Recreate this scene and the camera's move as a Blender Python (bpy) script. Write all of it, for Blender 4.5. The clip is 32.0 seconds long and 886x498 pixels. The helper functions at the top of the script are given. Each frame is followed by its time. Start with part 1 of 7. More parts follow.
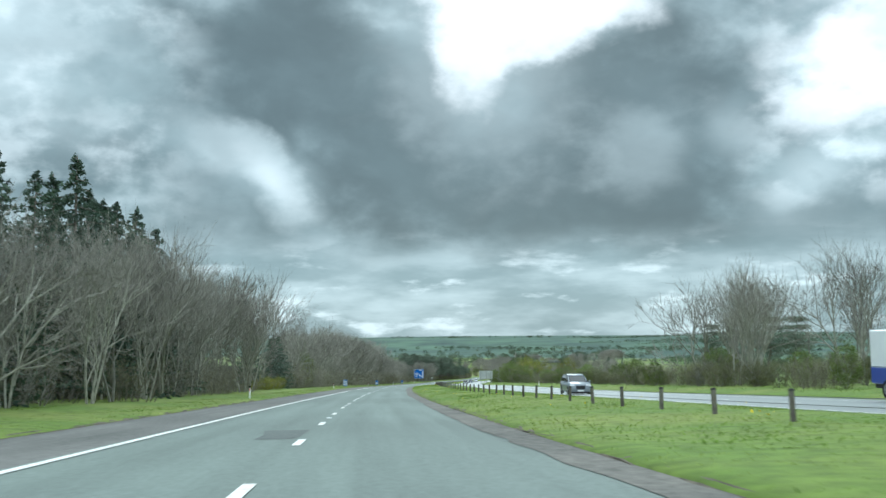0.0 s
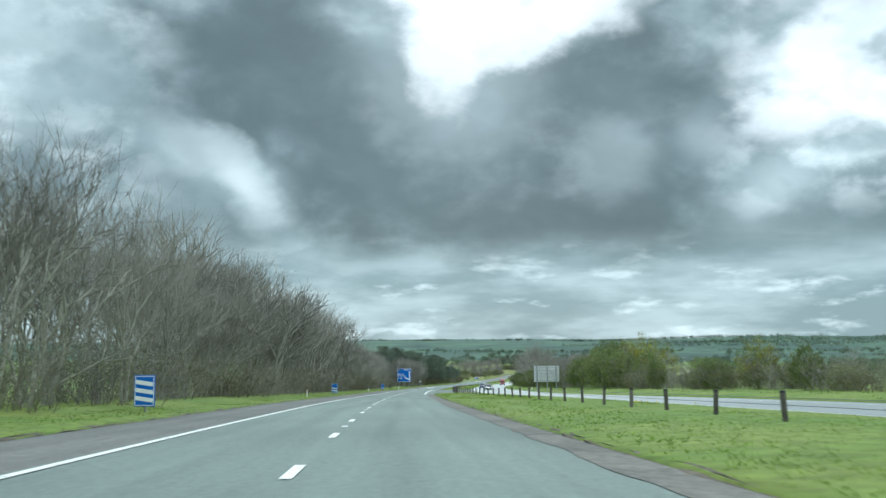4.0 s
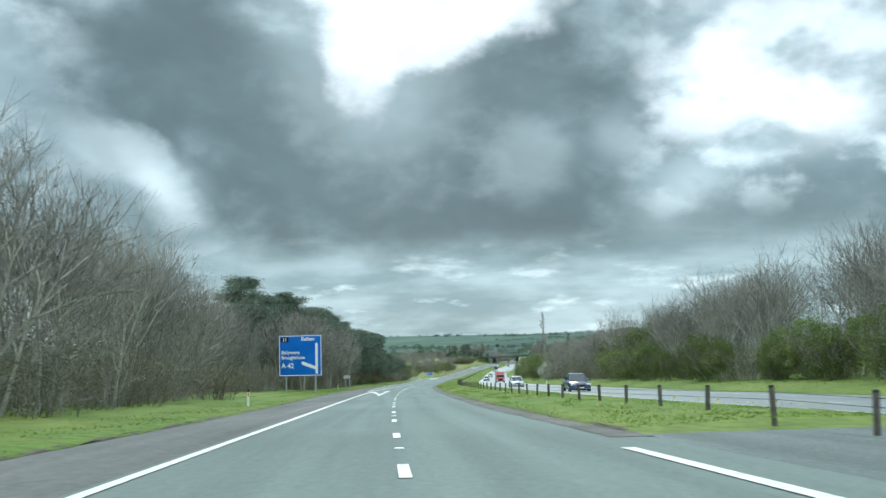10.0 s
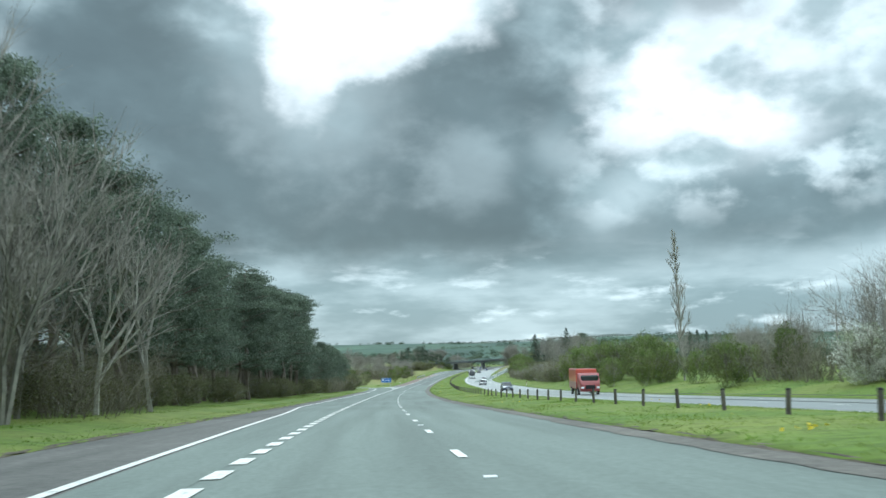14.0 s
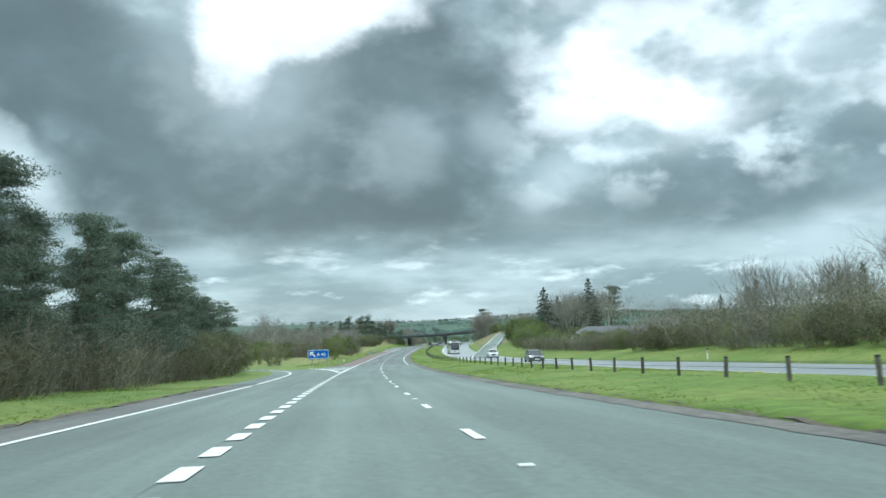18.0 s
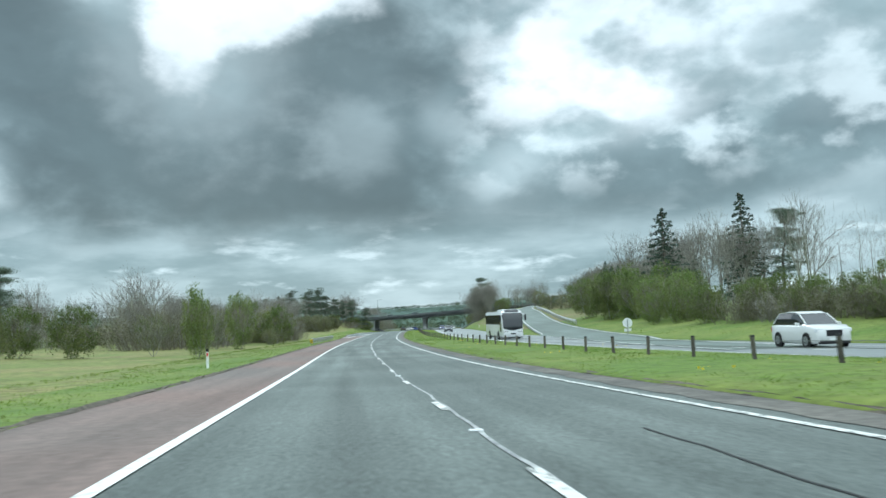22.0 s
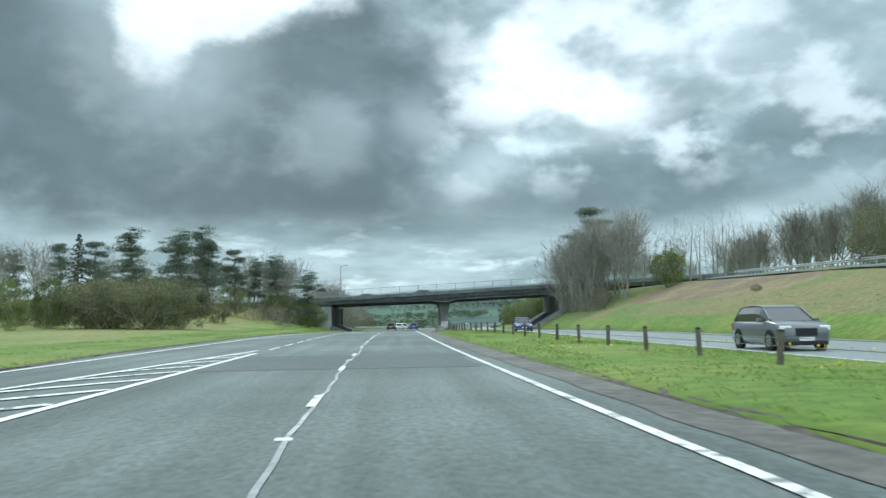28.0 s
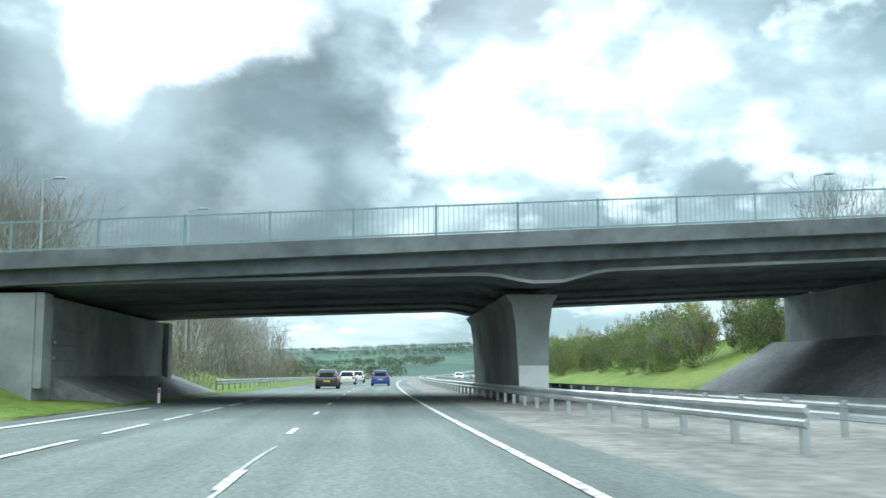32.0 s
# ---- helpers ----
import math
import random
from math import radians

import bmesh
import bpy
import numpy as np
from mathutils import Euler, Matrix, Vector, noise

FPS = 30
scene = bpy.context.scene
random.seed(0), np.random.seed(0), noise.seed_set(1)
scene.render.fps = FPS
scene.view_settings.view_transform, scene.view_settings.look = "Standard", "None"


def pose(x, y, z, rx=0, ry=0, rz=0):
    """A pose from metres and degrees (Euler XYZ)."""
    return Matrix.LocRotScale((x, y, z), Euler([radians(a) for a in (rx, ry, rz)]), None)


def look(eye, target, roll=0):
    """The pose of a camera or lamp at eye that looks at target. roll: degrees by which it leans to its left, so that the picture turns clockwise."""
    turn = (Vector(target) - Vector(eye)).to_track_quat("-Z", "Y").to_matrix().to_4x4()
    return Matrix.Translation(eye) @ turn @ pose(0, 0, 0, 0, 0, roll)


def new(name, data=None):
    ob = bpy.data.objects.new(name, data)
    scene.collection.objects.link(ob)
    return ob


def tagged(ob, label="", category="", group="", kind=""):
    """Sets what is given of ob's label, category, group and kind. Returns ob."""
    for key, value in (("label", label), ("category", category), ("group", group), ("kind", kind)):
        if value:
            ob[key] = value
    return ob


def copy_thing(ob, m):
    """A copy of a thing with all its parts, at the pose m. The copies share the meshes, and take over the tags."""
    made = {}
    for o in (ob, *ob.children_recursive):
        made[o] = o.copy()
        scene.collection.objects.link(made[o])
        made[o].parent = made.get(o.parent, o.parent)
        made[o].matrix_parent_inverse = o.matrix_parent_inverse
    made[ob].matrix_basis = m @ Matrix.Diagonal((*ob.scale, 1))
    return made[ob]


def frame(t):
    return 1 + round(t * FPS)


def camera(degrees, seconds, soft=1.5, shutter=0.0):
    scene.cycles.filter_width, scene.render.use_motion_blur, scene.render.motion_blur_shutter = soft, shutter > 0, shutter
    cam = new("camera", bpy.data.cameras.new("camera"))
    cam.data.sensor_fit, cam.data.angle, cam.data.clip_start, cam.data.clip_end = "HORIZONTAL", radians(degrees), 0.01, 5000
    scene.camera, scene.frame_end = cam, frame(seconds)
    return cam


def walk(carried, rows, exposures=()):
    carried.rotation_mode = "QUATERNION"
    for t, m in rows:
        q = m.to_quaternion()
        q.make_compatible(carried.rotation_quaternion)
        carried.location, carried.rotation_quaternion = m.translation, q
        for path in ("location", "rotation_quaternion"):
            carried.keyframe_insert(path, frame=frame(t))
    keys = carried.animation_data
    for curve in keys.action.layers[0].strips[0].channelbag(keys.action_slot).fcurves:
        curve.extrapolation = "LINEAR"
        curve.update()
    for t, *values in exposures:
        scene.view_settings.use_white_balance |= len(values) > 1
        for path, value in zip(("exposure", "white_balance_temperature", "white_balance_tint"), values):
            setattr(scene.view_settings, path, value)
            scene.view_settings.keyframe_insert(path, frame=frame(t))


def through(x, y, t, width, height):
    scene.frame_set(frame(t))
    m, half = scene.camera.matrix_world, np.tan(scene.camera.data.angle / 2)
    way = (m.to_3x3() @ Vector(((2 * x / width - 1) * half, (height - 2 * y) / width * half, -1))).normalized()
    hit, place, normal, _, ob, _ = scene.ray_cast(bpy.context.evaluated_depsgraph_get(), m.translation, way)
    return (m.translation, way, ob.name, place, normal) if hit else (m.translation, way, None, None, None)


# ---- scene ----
cam = camera(50.4, 32.0, soft=1.5, shutter=0.12)
ROWS = [
    (0.0, 0.53, 9.94, 0.615, -0.56, 5.33, 0.60),
    (0.5, -0.86, 28.90, -0.333, -0.60, 5.47, 0.24),
    (1.0, -2.09, 47.86, -1.248, -0.66, 6.19, 0.30),
    (1.5, -3.18, 66.73, -2.145, -1.10, 6.68, 0.38),
    (2.0, -4.15, 85.62, -3.036, -1.45, 6.64, 0.26),
    (2.5, -5.02, 104.44, -3.911, -1.65, 6.43, 0.09),
    (3.0, -5.74, 123.28, -4.766, -1.72, 6.03, 0.19),
    (3.5, -6.29, 141.80, -5.597, -1.81, 5.74, 0.39),
    (4.0, -6.72, 160.33, -6.424, -2.27, 5.62, 0.44),
    (4.5, -7.03, 178.81, -7.253, -2.75, 5.50, 0.53),
    (5.0, -7.24, 197.18, -8.085, -3.22, 5.38, 0.61),
    (5.5, -7.32, 215.50, -8.930, -3.65, 5.29, 0.71),
    (6.0, -7.31, 233.77, -9.792, -4.14, 4.91, 0.75),
    (6.5, -7.24, 252.59, -10.698, -4.66, 4.71, 0.73),
    (7.0, -7.13, 271.36, -11.599, -5.11, 4.83, 0.88),
    (7.5, -6.91, 290.42, -12.505, -5.47, 5.18, 1.07),
    (8.0, -6.59, 309.44, -13.383, -5.74, 5.51, 1.51),
    (8.5, -6.20, 328.46, -14.234, -5.98, 5.55, 1.88),
    (9.0, -5.70, 347.42, -15.072, -6.26, 5.46, 1.96),
    (9.5, -5.10, 366.30, -15.903, -6.63, 5.48, 1.71),
    (10.0, -4.38, 385.17, -16.750, -7.08, 5.55, 1.46),
    (10.5, -3.53, 403.97, -17.621, -7.54, 5.71, 1.26),
    (11.0, -2.55, 422.73, -18.464, -7.97, 5.71, 1.33),
    (11.5, -1.44, 441.42, -19.261, -8.58, 5.56, 1.48),
    (12.0, -0.13, 460.05, -20.029, -9.33, 5.33, 1.73),
    (12.5, 1.38, 478.61, -20.779, -10.06, 5.23, 1.85),
    (13.0, 3.02, 497.11, -21.524, -10.61, 5.44, 1.75),
    (13.5, 4.73, 515.56, -22.276, -10.73, 5.90, 1.39),
    (14.0, 6.53, 533.95, -23.032, -10.74, 6.11, 1.40),
    (14.5, 8.42, 552.30, -23.787, -10.81, 6.26, 1.36),
    (15.0, 10.44, 570.54, -24.533, -10.87, 6.41, 1.32),
    (15.5, 12.63, 588.75, -25.278, -10.90, 6.52, 1.29),
    (16.0, 14.99, 606.91, -26.015, -11.68, 6.16, 1.71),
    (16.5, 17.44, 625.05, -26.723, -12.62, 5.73, 2.06),
    (17.0, 19.99, 643.08, -27.394, -13.50, 5.26, 1.96),
    (17.5, 22.62, 661.03, -28.034, -14.20, 5.05, 1.91),
    (18.0, 25.32, 678.93, -28.650, -14.70, 4.88, 1.82),
    (18.5, 28.09, 696.76, -29.235, -14.93, 4.84, 1.54),
    (19.0, 30.99, 714.51, -29.785, -15.05, 4.78, 1.34),
    (19.5, 34.08, 732.17, -30.298, -15.24, 4.70, 1.43),
    (20.0, 37.34, 749.74, -30.775, -15.66, 4.51, 1.49),
    (20.5, 40.66, 767.24, -31.222, -16.41, 4.16, 1.76),
    (21.0, 44.02, 784.63, -31.645, -17.20, 3.85, 1.97),
    (21.5, 47.43, 801.92, -32.051, -17.57, 3.89, 2.24),
    (22.0, 50.93, 819.09, -32.445, -17.57, 4.15, 2.22),
    (22.5, 54.50, 836.15, -32.831, -17.45, 4.44, 1.98),
    (23.0, 58.14, 853.11, -33.172, -17.34, 4.48, 1.75),
    (23.5, 61.88, 869.95, -33.438, -17.46, 4.22, 1.71),
    (24.0, 65.73, 886.67, -33.643, -17.68, 4.01, 1.57),
    (24.5, 69.68, 903.22, -33.829, -18.27, 4.05, 1.33),
    (25.0, 73.78, 919.55, -34.000, -18.90, 4.35, 1.10),
    (25.5, 77.97, 935.66, -34.166, -19.19, 4.59, 1.18),
    (26.0, 82.18, 951.61, -34.328, -19.50, 4.81, 1.26),
    (26.5, 86.44, 967.35, -34.474, -19.44, 4.60, 1.26),
    (27.0, 90.72, 982.88, -34.586, -19.38, 4.39, 1.26),
    (27.5, 95.02, 998.23, -34.666, -19.45, 4.30, 1.37),
    (28.0, 99.33, 1013.38, -34.730, -19.44, 4.10, 0.90),
    (28.5, 103.57, 1028.38, -34.782, -19.40, 4.25, 0.41),
    (29.0, 107.81, 1043.20, -34.825, -19.49, 4.71, -0.06),
    (29.5, 112.10, 1057.84, -34.861, -19.93, 5.42, -0.39),
    (30.0, 116.41, 1072.31, -34.897, -20.55, 6.05, -0.16),
    (30.5, 120.76, 1086.61, -34.968, -21.43, 6.60, -0.03),
    (31.0, 125.18, 1100.69, -35.090, -22.10, 6.86, 0.43),
    (31.5, 129.59, 1114.60, -35.250, -22.30, 6.94, 0.42),
    (32.0, 133.92, 1128.38, -35.414, -22.56, 6.93, 0.26),
]
walk(cam, [(t, pose(x, y, z, 90 + pitch, roll, yaw)) for t, x, y, z, yaw, pitch, roll in ROWS],
     exposures=[(0.0, 0.0, 5500, 2.0), (2.0, -.12, 5500, 2.0), (5.0, -.04, 5500, 2.0), (7.0, 0.0, 5500, 2.0), (19.0, 0.0, 5500, 2.0), (21.0, -.18, 5500, 2.0), (22.3, -.06, 5500, 2.0), (24.0, -.2, 5500, 2.0), (25.0, -.12, 5500, 2.0), (28.0, -.04, 5500, 2.0), (30.0, .2, 5500, 2.0), (32.0, .55, 5500, 2.0)])

# the road's line: heading in degrees and fall in percent, every 40 m from -40 m
HEADING = [5.33, 4.63, 3.69, 2.79, 1.98, 1.21, 0.45, -0.32, -1.10, -1.88, -2.70, -3.53, -4.27, -5.03, -5.86, -6.62, -7.39, -8.09, -8.86, -9.63, -10.44, -11.17, -11.74, -12.31, -13.17, -13.98, -14.86, -15.72, -16.47, -17.15, -17.85, -18.68, -19.51, -20.33, -21.17, -22.00, -22.83, -23.66, -24.50, -25.33, -26.16, -27.00]
GRADE = [-5.45, -5.17, -4.77, -4.71, -4.51, -4.45, -4.57, -4.83, -4.77, -4.46, -4.37, -4.67, -4.17, -3.99, -4.09, -4.08, -4.05, -3.65, -3.34, -2.94, -2.51, -2.28, -2.21, -1.20, -0.99, -0.99, -0.48, -0.28, -0.19, -1.11, -1.18, -1.09, -1.03, -1.00, -0.99, -1.00, -1.03, -1.05, -1.07, -1.11, -1.13, -1.17]
STEP = 40.0
# widths and heights of the plan are counted in units of 1.18 m: a lane of 3.65 m is 3.09 units wide
UNIT = 1.18


def build_line():
    """The road's line at every 2 m: place, height and heading."""
    s = np.arange(-400.0, 5200.0, 2.0)
    knots = -40 + STEP * np.arange(len(HEADING))
    psi = np.radians(np.interp(s, knots, HEADING))
    grade = np.interp(s, knots, GRADE) / 100
    grade = np.where(s > 1500, grade * np.clip(1 - (s - 1500) / 300, 0, 1), grade)
    zero = int(400 / 2)

    def total(a):
        c = np.concatenate([[0], np.cumsum((a[1:] + a[:-1]))])
        return c - c[zero]
    return s, total(-np.sin(psi)), total(np.cos(psi)), total(grade), psi


LS, LX, LY, LZ, LPSI = build_line()


def at(s, u, h=0.0):
    """World place at s metres along the road, u units to its right, h units over its surface."""
    psi = np.interp(s, LS, LPSI)
    u, h = np.asarray(u) * UNIT, np.asarray(h) * UNIT
    return np.stack(np.broadcast_arrays(np.interp(s, LS, LX) + u * np.cos(psi), np.interp(s, LS, LY) + u * np.sin(psi),
                                        np.interp(s, LS, LZ) + h), -1)


def heading(s):
    return math.degrees(float(np.interp(s, LS, LPSI)))


LANE = 3.09
PHASE = 2.13


def kerb_left(s):
    return np.interp(s, [0, 440, 520, 560, 735, 752, 766, 778, 788, 799, 815, 820, 1000, 1030, 1060, 1120, 1160, 1300],
                     [-6.0, -6.0, -7.0, -7.6, -7.9, -8.0, -8.4, -9.1, -10.4, -6.2, -6.1, -5.8, -5.8, -6.6, -8.0, -8.0, -6.6, -5.6])


def opposite(s):
    return np.interp(s, [0, 530, 760, 880, 1050, 1200], [0, -.05, .0, -.12, -.15, -.1])


def opp_in(s):
    return np.interp(s, [0, 230, 300, 400, 530, 650, 760, 850, 920, 1050, 1150, 1200, 1500], [14.2, 13.3, 11.0, 11.0, 11.8, 13.0, 14.2, 12.8, 11.8, 11.4, 10.6, 10.4, 10.4])


def opp_out(s):
    return opp_in(s) + 8.8


def fence_line(s):
    return np.where(s > 1110, 6.65, (4.2 + opp_in(s)) / 2 - .3 - .45 * np.clip((s - 1030) / 80, 0, 1))


# ---- sun, sky and exposure ----
def make_world():
    world = bpy.data.worlds.new("sky")
    scene.world = world
    world.use_nodes = True
    nt = world.node_tree
    nt.nodes.clear()
    N, Lk = nt.nodes, nt.links

    def node(kind, **kw):
        n = N.new(kind)
        for k, v in kw.items():
            if k == "operation":
                n.operation = v
            elif k == "data_type":
                n.data_type = v
            elif k == "blend_type":
                n.blend_type = v
        return n

    def put(sock, v):
        if isinstance(v, bpy.types.NodeSocket):
            Lk.new(v, sock)
        else:
            sock.default_value = v

    def math_(op, a, b=0.0, c=0.0):
        n = node("ShaderNodeMath", operation=op)
        put(n.inputs[0], a), put(n.inputs[1], b), put(n.inputs[2], c)
        return n.outputs[0]

    def mix(f, a, b):
        n = node("ShaderNodeMix", data_type="RGBA")
        put(n.inputs[0], f)
        put(n.inputs[6], a if isinstance(a, bpy.types.NodeSocket) else (*a, 1))
        put(n.inputs[7], b if isinstance(b, bpy.types.NodeSocket) else (*b, 1))
        return n.outputs[2]

    def ramp(v, a, b, lo=0.0, hi=1.0):
        n = N.new("ShaderNodeMapRange")
        n.interpolation_type = "SMOOTHSTEP"
        for i, x in enumerate((v, a, b, lo, hi)):
            put(n.inputs[i], x)
        return n.outputs[0]

    coord = N.new("ShaderNodeTexCoord")
    sep = N.new("ShaderNodeSeparateXYZ")
    Lk.new(coord.outputs["Generated"], sep.inputs[0])
    x, y, z = sep.outputs
    az = math_("MULTIPLY", math_("ARCTAN2", x, y), 180 / math.pi)
    el = math_("MULTIPLY", math_("ARCSINE", z), 180 / math.pi)
    comb = N.new("ShaderNodeCombineXYZ")
    put(comb.inputs[0], az), put(comb.inputs[1], math_("MULTIPLY", el, 1.5))

    def noise_(scale, detail, rough, off=0.0, distortion=0.0):
        n = N.new("ShaderNodeTexNoise")
        n.noise_dimensions = "3D"
        add = N.new("ShaderNodeVectorMath")
        add.operation = "ADD"
        Lk.new(comb.outputs[0], add.inputs[0])
        add.inputs[1].default_value = (off, off * 1.7, off * .3)
        Lk.new(add.outputs[0], n.inputs["Vector"])
        n.inputs["Scale"].default_value, n.inputs["Detail"].default_value = scale, detail
        n.inputs["Roughness"].default_value, n.inputs["Distortion"].default_value = rough, distortion
        return n.outputs["Fac"]

    big = noise_(.075, 5, .5, 3.0, .4)
    fine = noise_(.2, 5, .5, 11.0, .2)
    soft = noise_(.13, 4, .5, 27.0)
    curl = noise_(.5, 5, .52, 41.0)
    edge = math_("ADD", math_("MULTIPLY", math_("SUBTRACT", curl, .5), .55), math_("ADD", math_("MULTIPLY", math_("SUBTRACT", fine, .5), 1.0), math_("MULTIPLY", math_("SUBTRACT", big, .5), 1.1)))
    # a grey overcast with lighter gaps
    DARK, MID, LIGHT, WHITE = (.150, .192, .192), (.29, .36, .358), (.64, .71, .69), (1.28, 1.27, 1.22)
    sky = N.new("ShaderNodeTexSky")
    sky.sky_type = "NISHITA"
    sky.sun_disc = False
    sky.sun_elevation, sky.sun_rotation = radians(32), radians(5)
    col = mix(ramp(big, .36, .64), MID, LIGHT)
    col = mix(ramp(soft, .62, .42, 0, .55), col, (.205, .27, .272))
    # clouds and gaps: azimuth, height, half width, half height, tilt, tone, strength, softness
    W1, G1, L1, M1 = WHITE, DARK, LIGHT, MID
    for a, e, ra, re, tilt, tone, k, edge_soft in CLOUDS:
        c, s_ = math.cos(radians(tilt)), math.sin(radians(tilt))
        da, de = math_("SUBTRACT", az, a), math_("SUBTRACT", el, e)
        p = math_("DIVIDE", math_("ADD", math_("MULTIPLY", da, c), math_("MULTIPLY", de, s_)), ra)
        q = math_("DIVIDE", math_("SUBTRACT", math_("MULTIPLY", de, c), math_("MULTIPLY", da, s_)), re)
        r = math_("SQRT", math_("ADD", math_("MULTIPLY", p, p), math_("MULTIPLY", q, q)))
        r = math_("ADD", r, math_("MULTIPLY", edge, 1.7 if tone == "w" else 2.2 if tone == "l" else 1.15))
        spread = edge_soft + (.1 if tone == "w" else 0)
        w = ramp(r, 1.0 + spread, 1.0 - spread, 0, k)
        col = mix(w, col, {"w": W1, "d": G1, "l": L1, "m": M1}[tone])
    # broken bright cloud on the sunny side and on the other
    puff = noise_(.26, 5, .5, 57.0)
    hole = noise_(.17, 5, .5, 73.0)
    lit = math_("MULTIPLY", ramp(az, 17, 23), ramp(el, 6.0, 9.5))
    far_lit = math_("MULTIPLY", ramp(az, -12, -19), ramp(el, 4.5, 8.0))
    broken = math_("MAXIMUM", lit, math_("MULTIPLY", far_lit, .7))
    col = mix(math_("MULTIPLY", broken, ramp(puff, .46, .66, 0, .75)), col, (1.02, 1.06, 1.02))
    col = mix(math_("MULTIPLY", broken, ramp(hole, .46, .66, 0, .75)), col, (.36, .44, .43))
    # billows within the clouds
    shade = N.new("ShaderNodeMix")
    shade.data_type, shade.blend_type = "RGBA", "MULTIPLY"
    shade.inputs[0].default_value = 1.0
    Lk.new(col, shade.inputs[6])
    grey = ramp(math_("ADD", math_("MULTIPLY", fine, .6), math_("MULTIPLY", big, .4)), .36, .64, .88, 1.12)
    gc = N.new("ShaderNodeCombineXYZ")
    for k in range(3):
        put(gc.inputs[k], grey)
    Lk.new(gc.outputs[0], shade.inputs[7])
    col = shade.outputs[2]
    # towards the horizon the clouds flatten into pale broken bands
    def flat_noise(sx, sy, off, detail):
        n = N.new("ShaderNodeTexNoise")
        c = N.new("ShaderNodeCombineXYZ")
        put(c.inputs[0], math_("MULTIPLY", az, sx)), put(c.inputs[1], math_("ADD", math_("MULTIPLY", el, sy), off))
        Lk.new(c.outputs[0], n.inputs["Vector"])
        n.inputs["Scale"].default_value, n.inputs["Detail"].default_value, n.inputs["Roughness"].default_value = 1.0, detail, .55
        return n.outputs["Fac"]
    low = mix(ramp(flat_noise(.09, .36, 3.0, 5), .38, .64), (.33, .42, .42), (.68, .77, .75))
    low = mix(ramp(flat_noise(.17, .55, 9.0, 6), .53, .66, 0, .75), low, (1.15, 1.22, 1.18))
    col = mix(ramp(el, 7.0, 3.0, 0, .85), col, low)
    # the unseen overcast overhead and behind is made brighter, to lift ground and trees
    fill_sky = mix(ramp(big, .35, .65), (1.05, 1.12, 1.08), (1.5, 1.55, 1.48))
    col = mix(ramp(math_("ABSOLUTE", math_("SUBTRACT", az, 9.0)), 55, 95), col, fill_sky)
    col = mix(ramp(el, 23, 50), col, (1.75, 1.8, 1.71))
    col = mix(.004, col, sky.outputs[0])
    bg = N.new("ShaderNodeBackground")
    Lk.new(col, bg.inputs[0])
    bg.inputs[1].default_value = 1.0
    out = N.new("ShaderNodeOutputWorld")
    Lk.new(bg.outputs[0], out.inputs[0])


CLOUDS = [
    (-2.0, 11.0, 34, 10, 0, "m", .5, .8),
    (-25.0, 18.0, 6.0, 4.6, 0, "l", .95, .6),
    (-23.0, 13.2, 4.0, 2.0, -20, "l", .8, .7),
    (-17.0, 9.0, 9.0, 2.4, -14, "d", .55, .7),
    (-26.0, 6.4, 7.0, 1.0, -6, "l", .7, .8),
    (-8.5, 16.5, 9.0, 5.2, -30, "d", .95, .6),
    (-2.0, 10.8, 6.8, 4.2, -36, "d", 1.0, .55),
    (7.0, 8.8, 12.0, 3.6, 0, "d", 1.0, .5),
    (12.8, 13.0, 7.4, 7.0, 6, "d", .95, .5),
    (22.5, 20.5, 5.0, 2.0, -6, "d", .6, .7),
    (-11.6, 10.8, 3.4, 1.3, -20, "l", .8, .7),
    (-9.4, 9.2, 2.6, 1.3, -50, "l", .9, .6),
    (-9.6, 9.4, 1.6, .7, -44, "w", .3, .8),
    (13.2, 11.6, 2.3, 1.8, 10, "l", .45, 1.0),
    (17.8, 12.0, 1.5, 1.4, 0, "l", .4, .9),
    (3.0, 16.2, 4.4, 5.0, 0, "l", .5, .9),
    (3.4, 21.2, 4.0, 3.6, 0, "w", 1.0, .35),
    (9.6, 19.6, 4.8, 1.9, 14, "w", .9, .4),
    (2.8, 18.6, 1.6, 3.4, -4, "w", .9, .5),
    (22.4, 8.6, 2.6, 1.6, 15, "l", .8, .7),
    (26.0, 15.4, 4.8, 3.0, 15, "w", 1.0, .5),
    (29.0, 12.6, 4.0, 2.2, -10, "w", .95, .5),
    (22.4, 12.8, 1.7, 1.4, 0, "w", .7, .6),
    (34.0, 17.0, 5.0, 2.6, 8, "w", .8, .7),
    (28.0, 20.0, 6.0, 2.4, 0, "w", .7, .6),
    (25.6, 21.0, 5.5, 1.9, -6, "d", .6, .5),
    (34.0, 8.8, 11.0, 2.6, 10, "m", .9, .6),
    (31.0, 7.4, 6.5, 1.7, 8, "d", .5, .7),
    (41.0, 14.2, 6.0, 2.5, -10, "l", .7, .8),
    (42.0, 10.6, 5.0, 1.8, 10, "d", .35, .8),
    (37.0, 4.7, 6.0, 1.0, 12, "l", .7, .8),
]
make_world()
sun_data = bpy.data.lights.new("sun", "SUN")
sun_data.energy, sun_data.angle, sun_data.color = 1.0, radians(14), (.97, .98, .91)
sun = new("sun", sun_data)
sun.matrix_world = look((0, 0, 300), (-20, -260, 130))


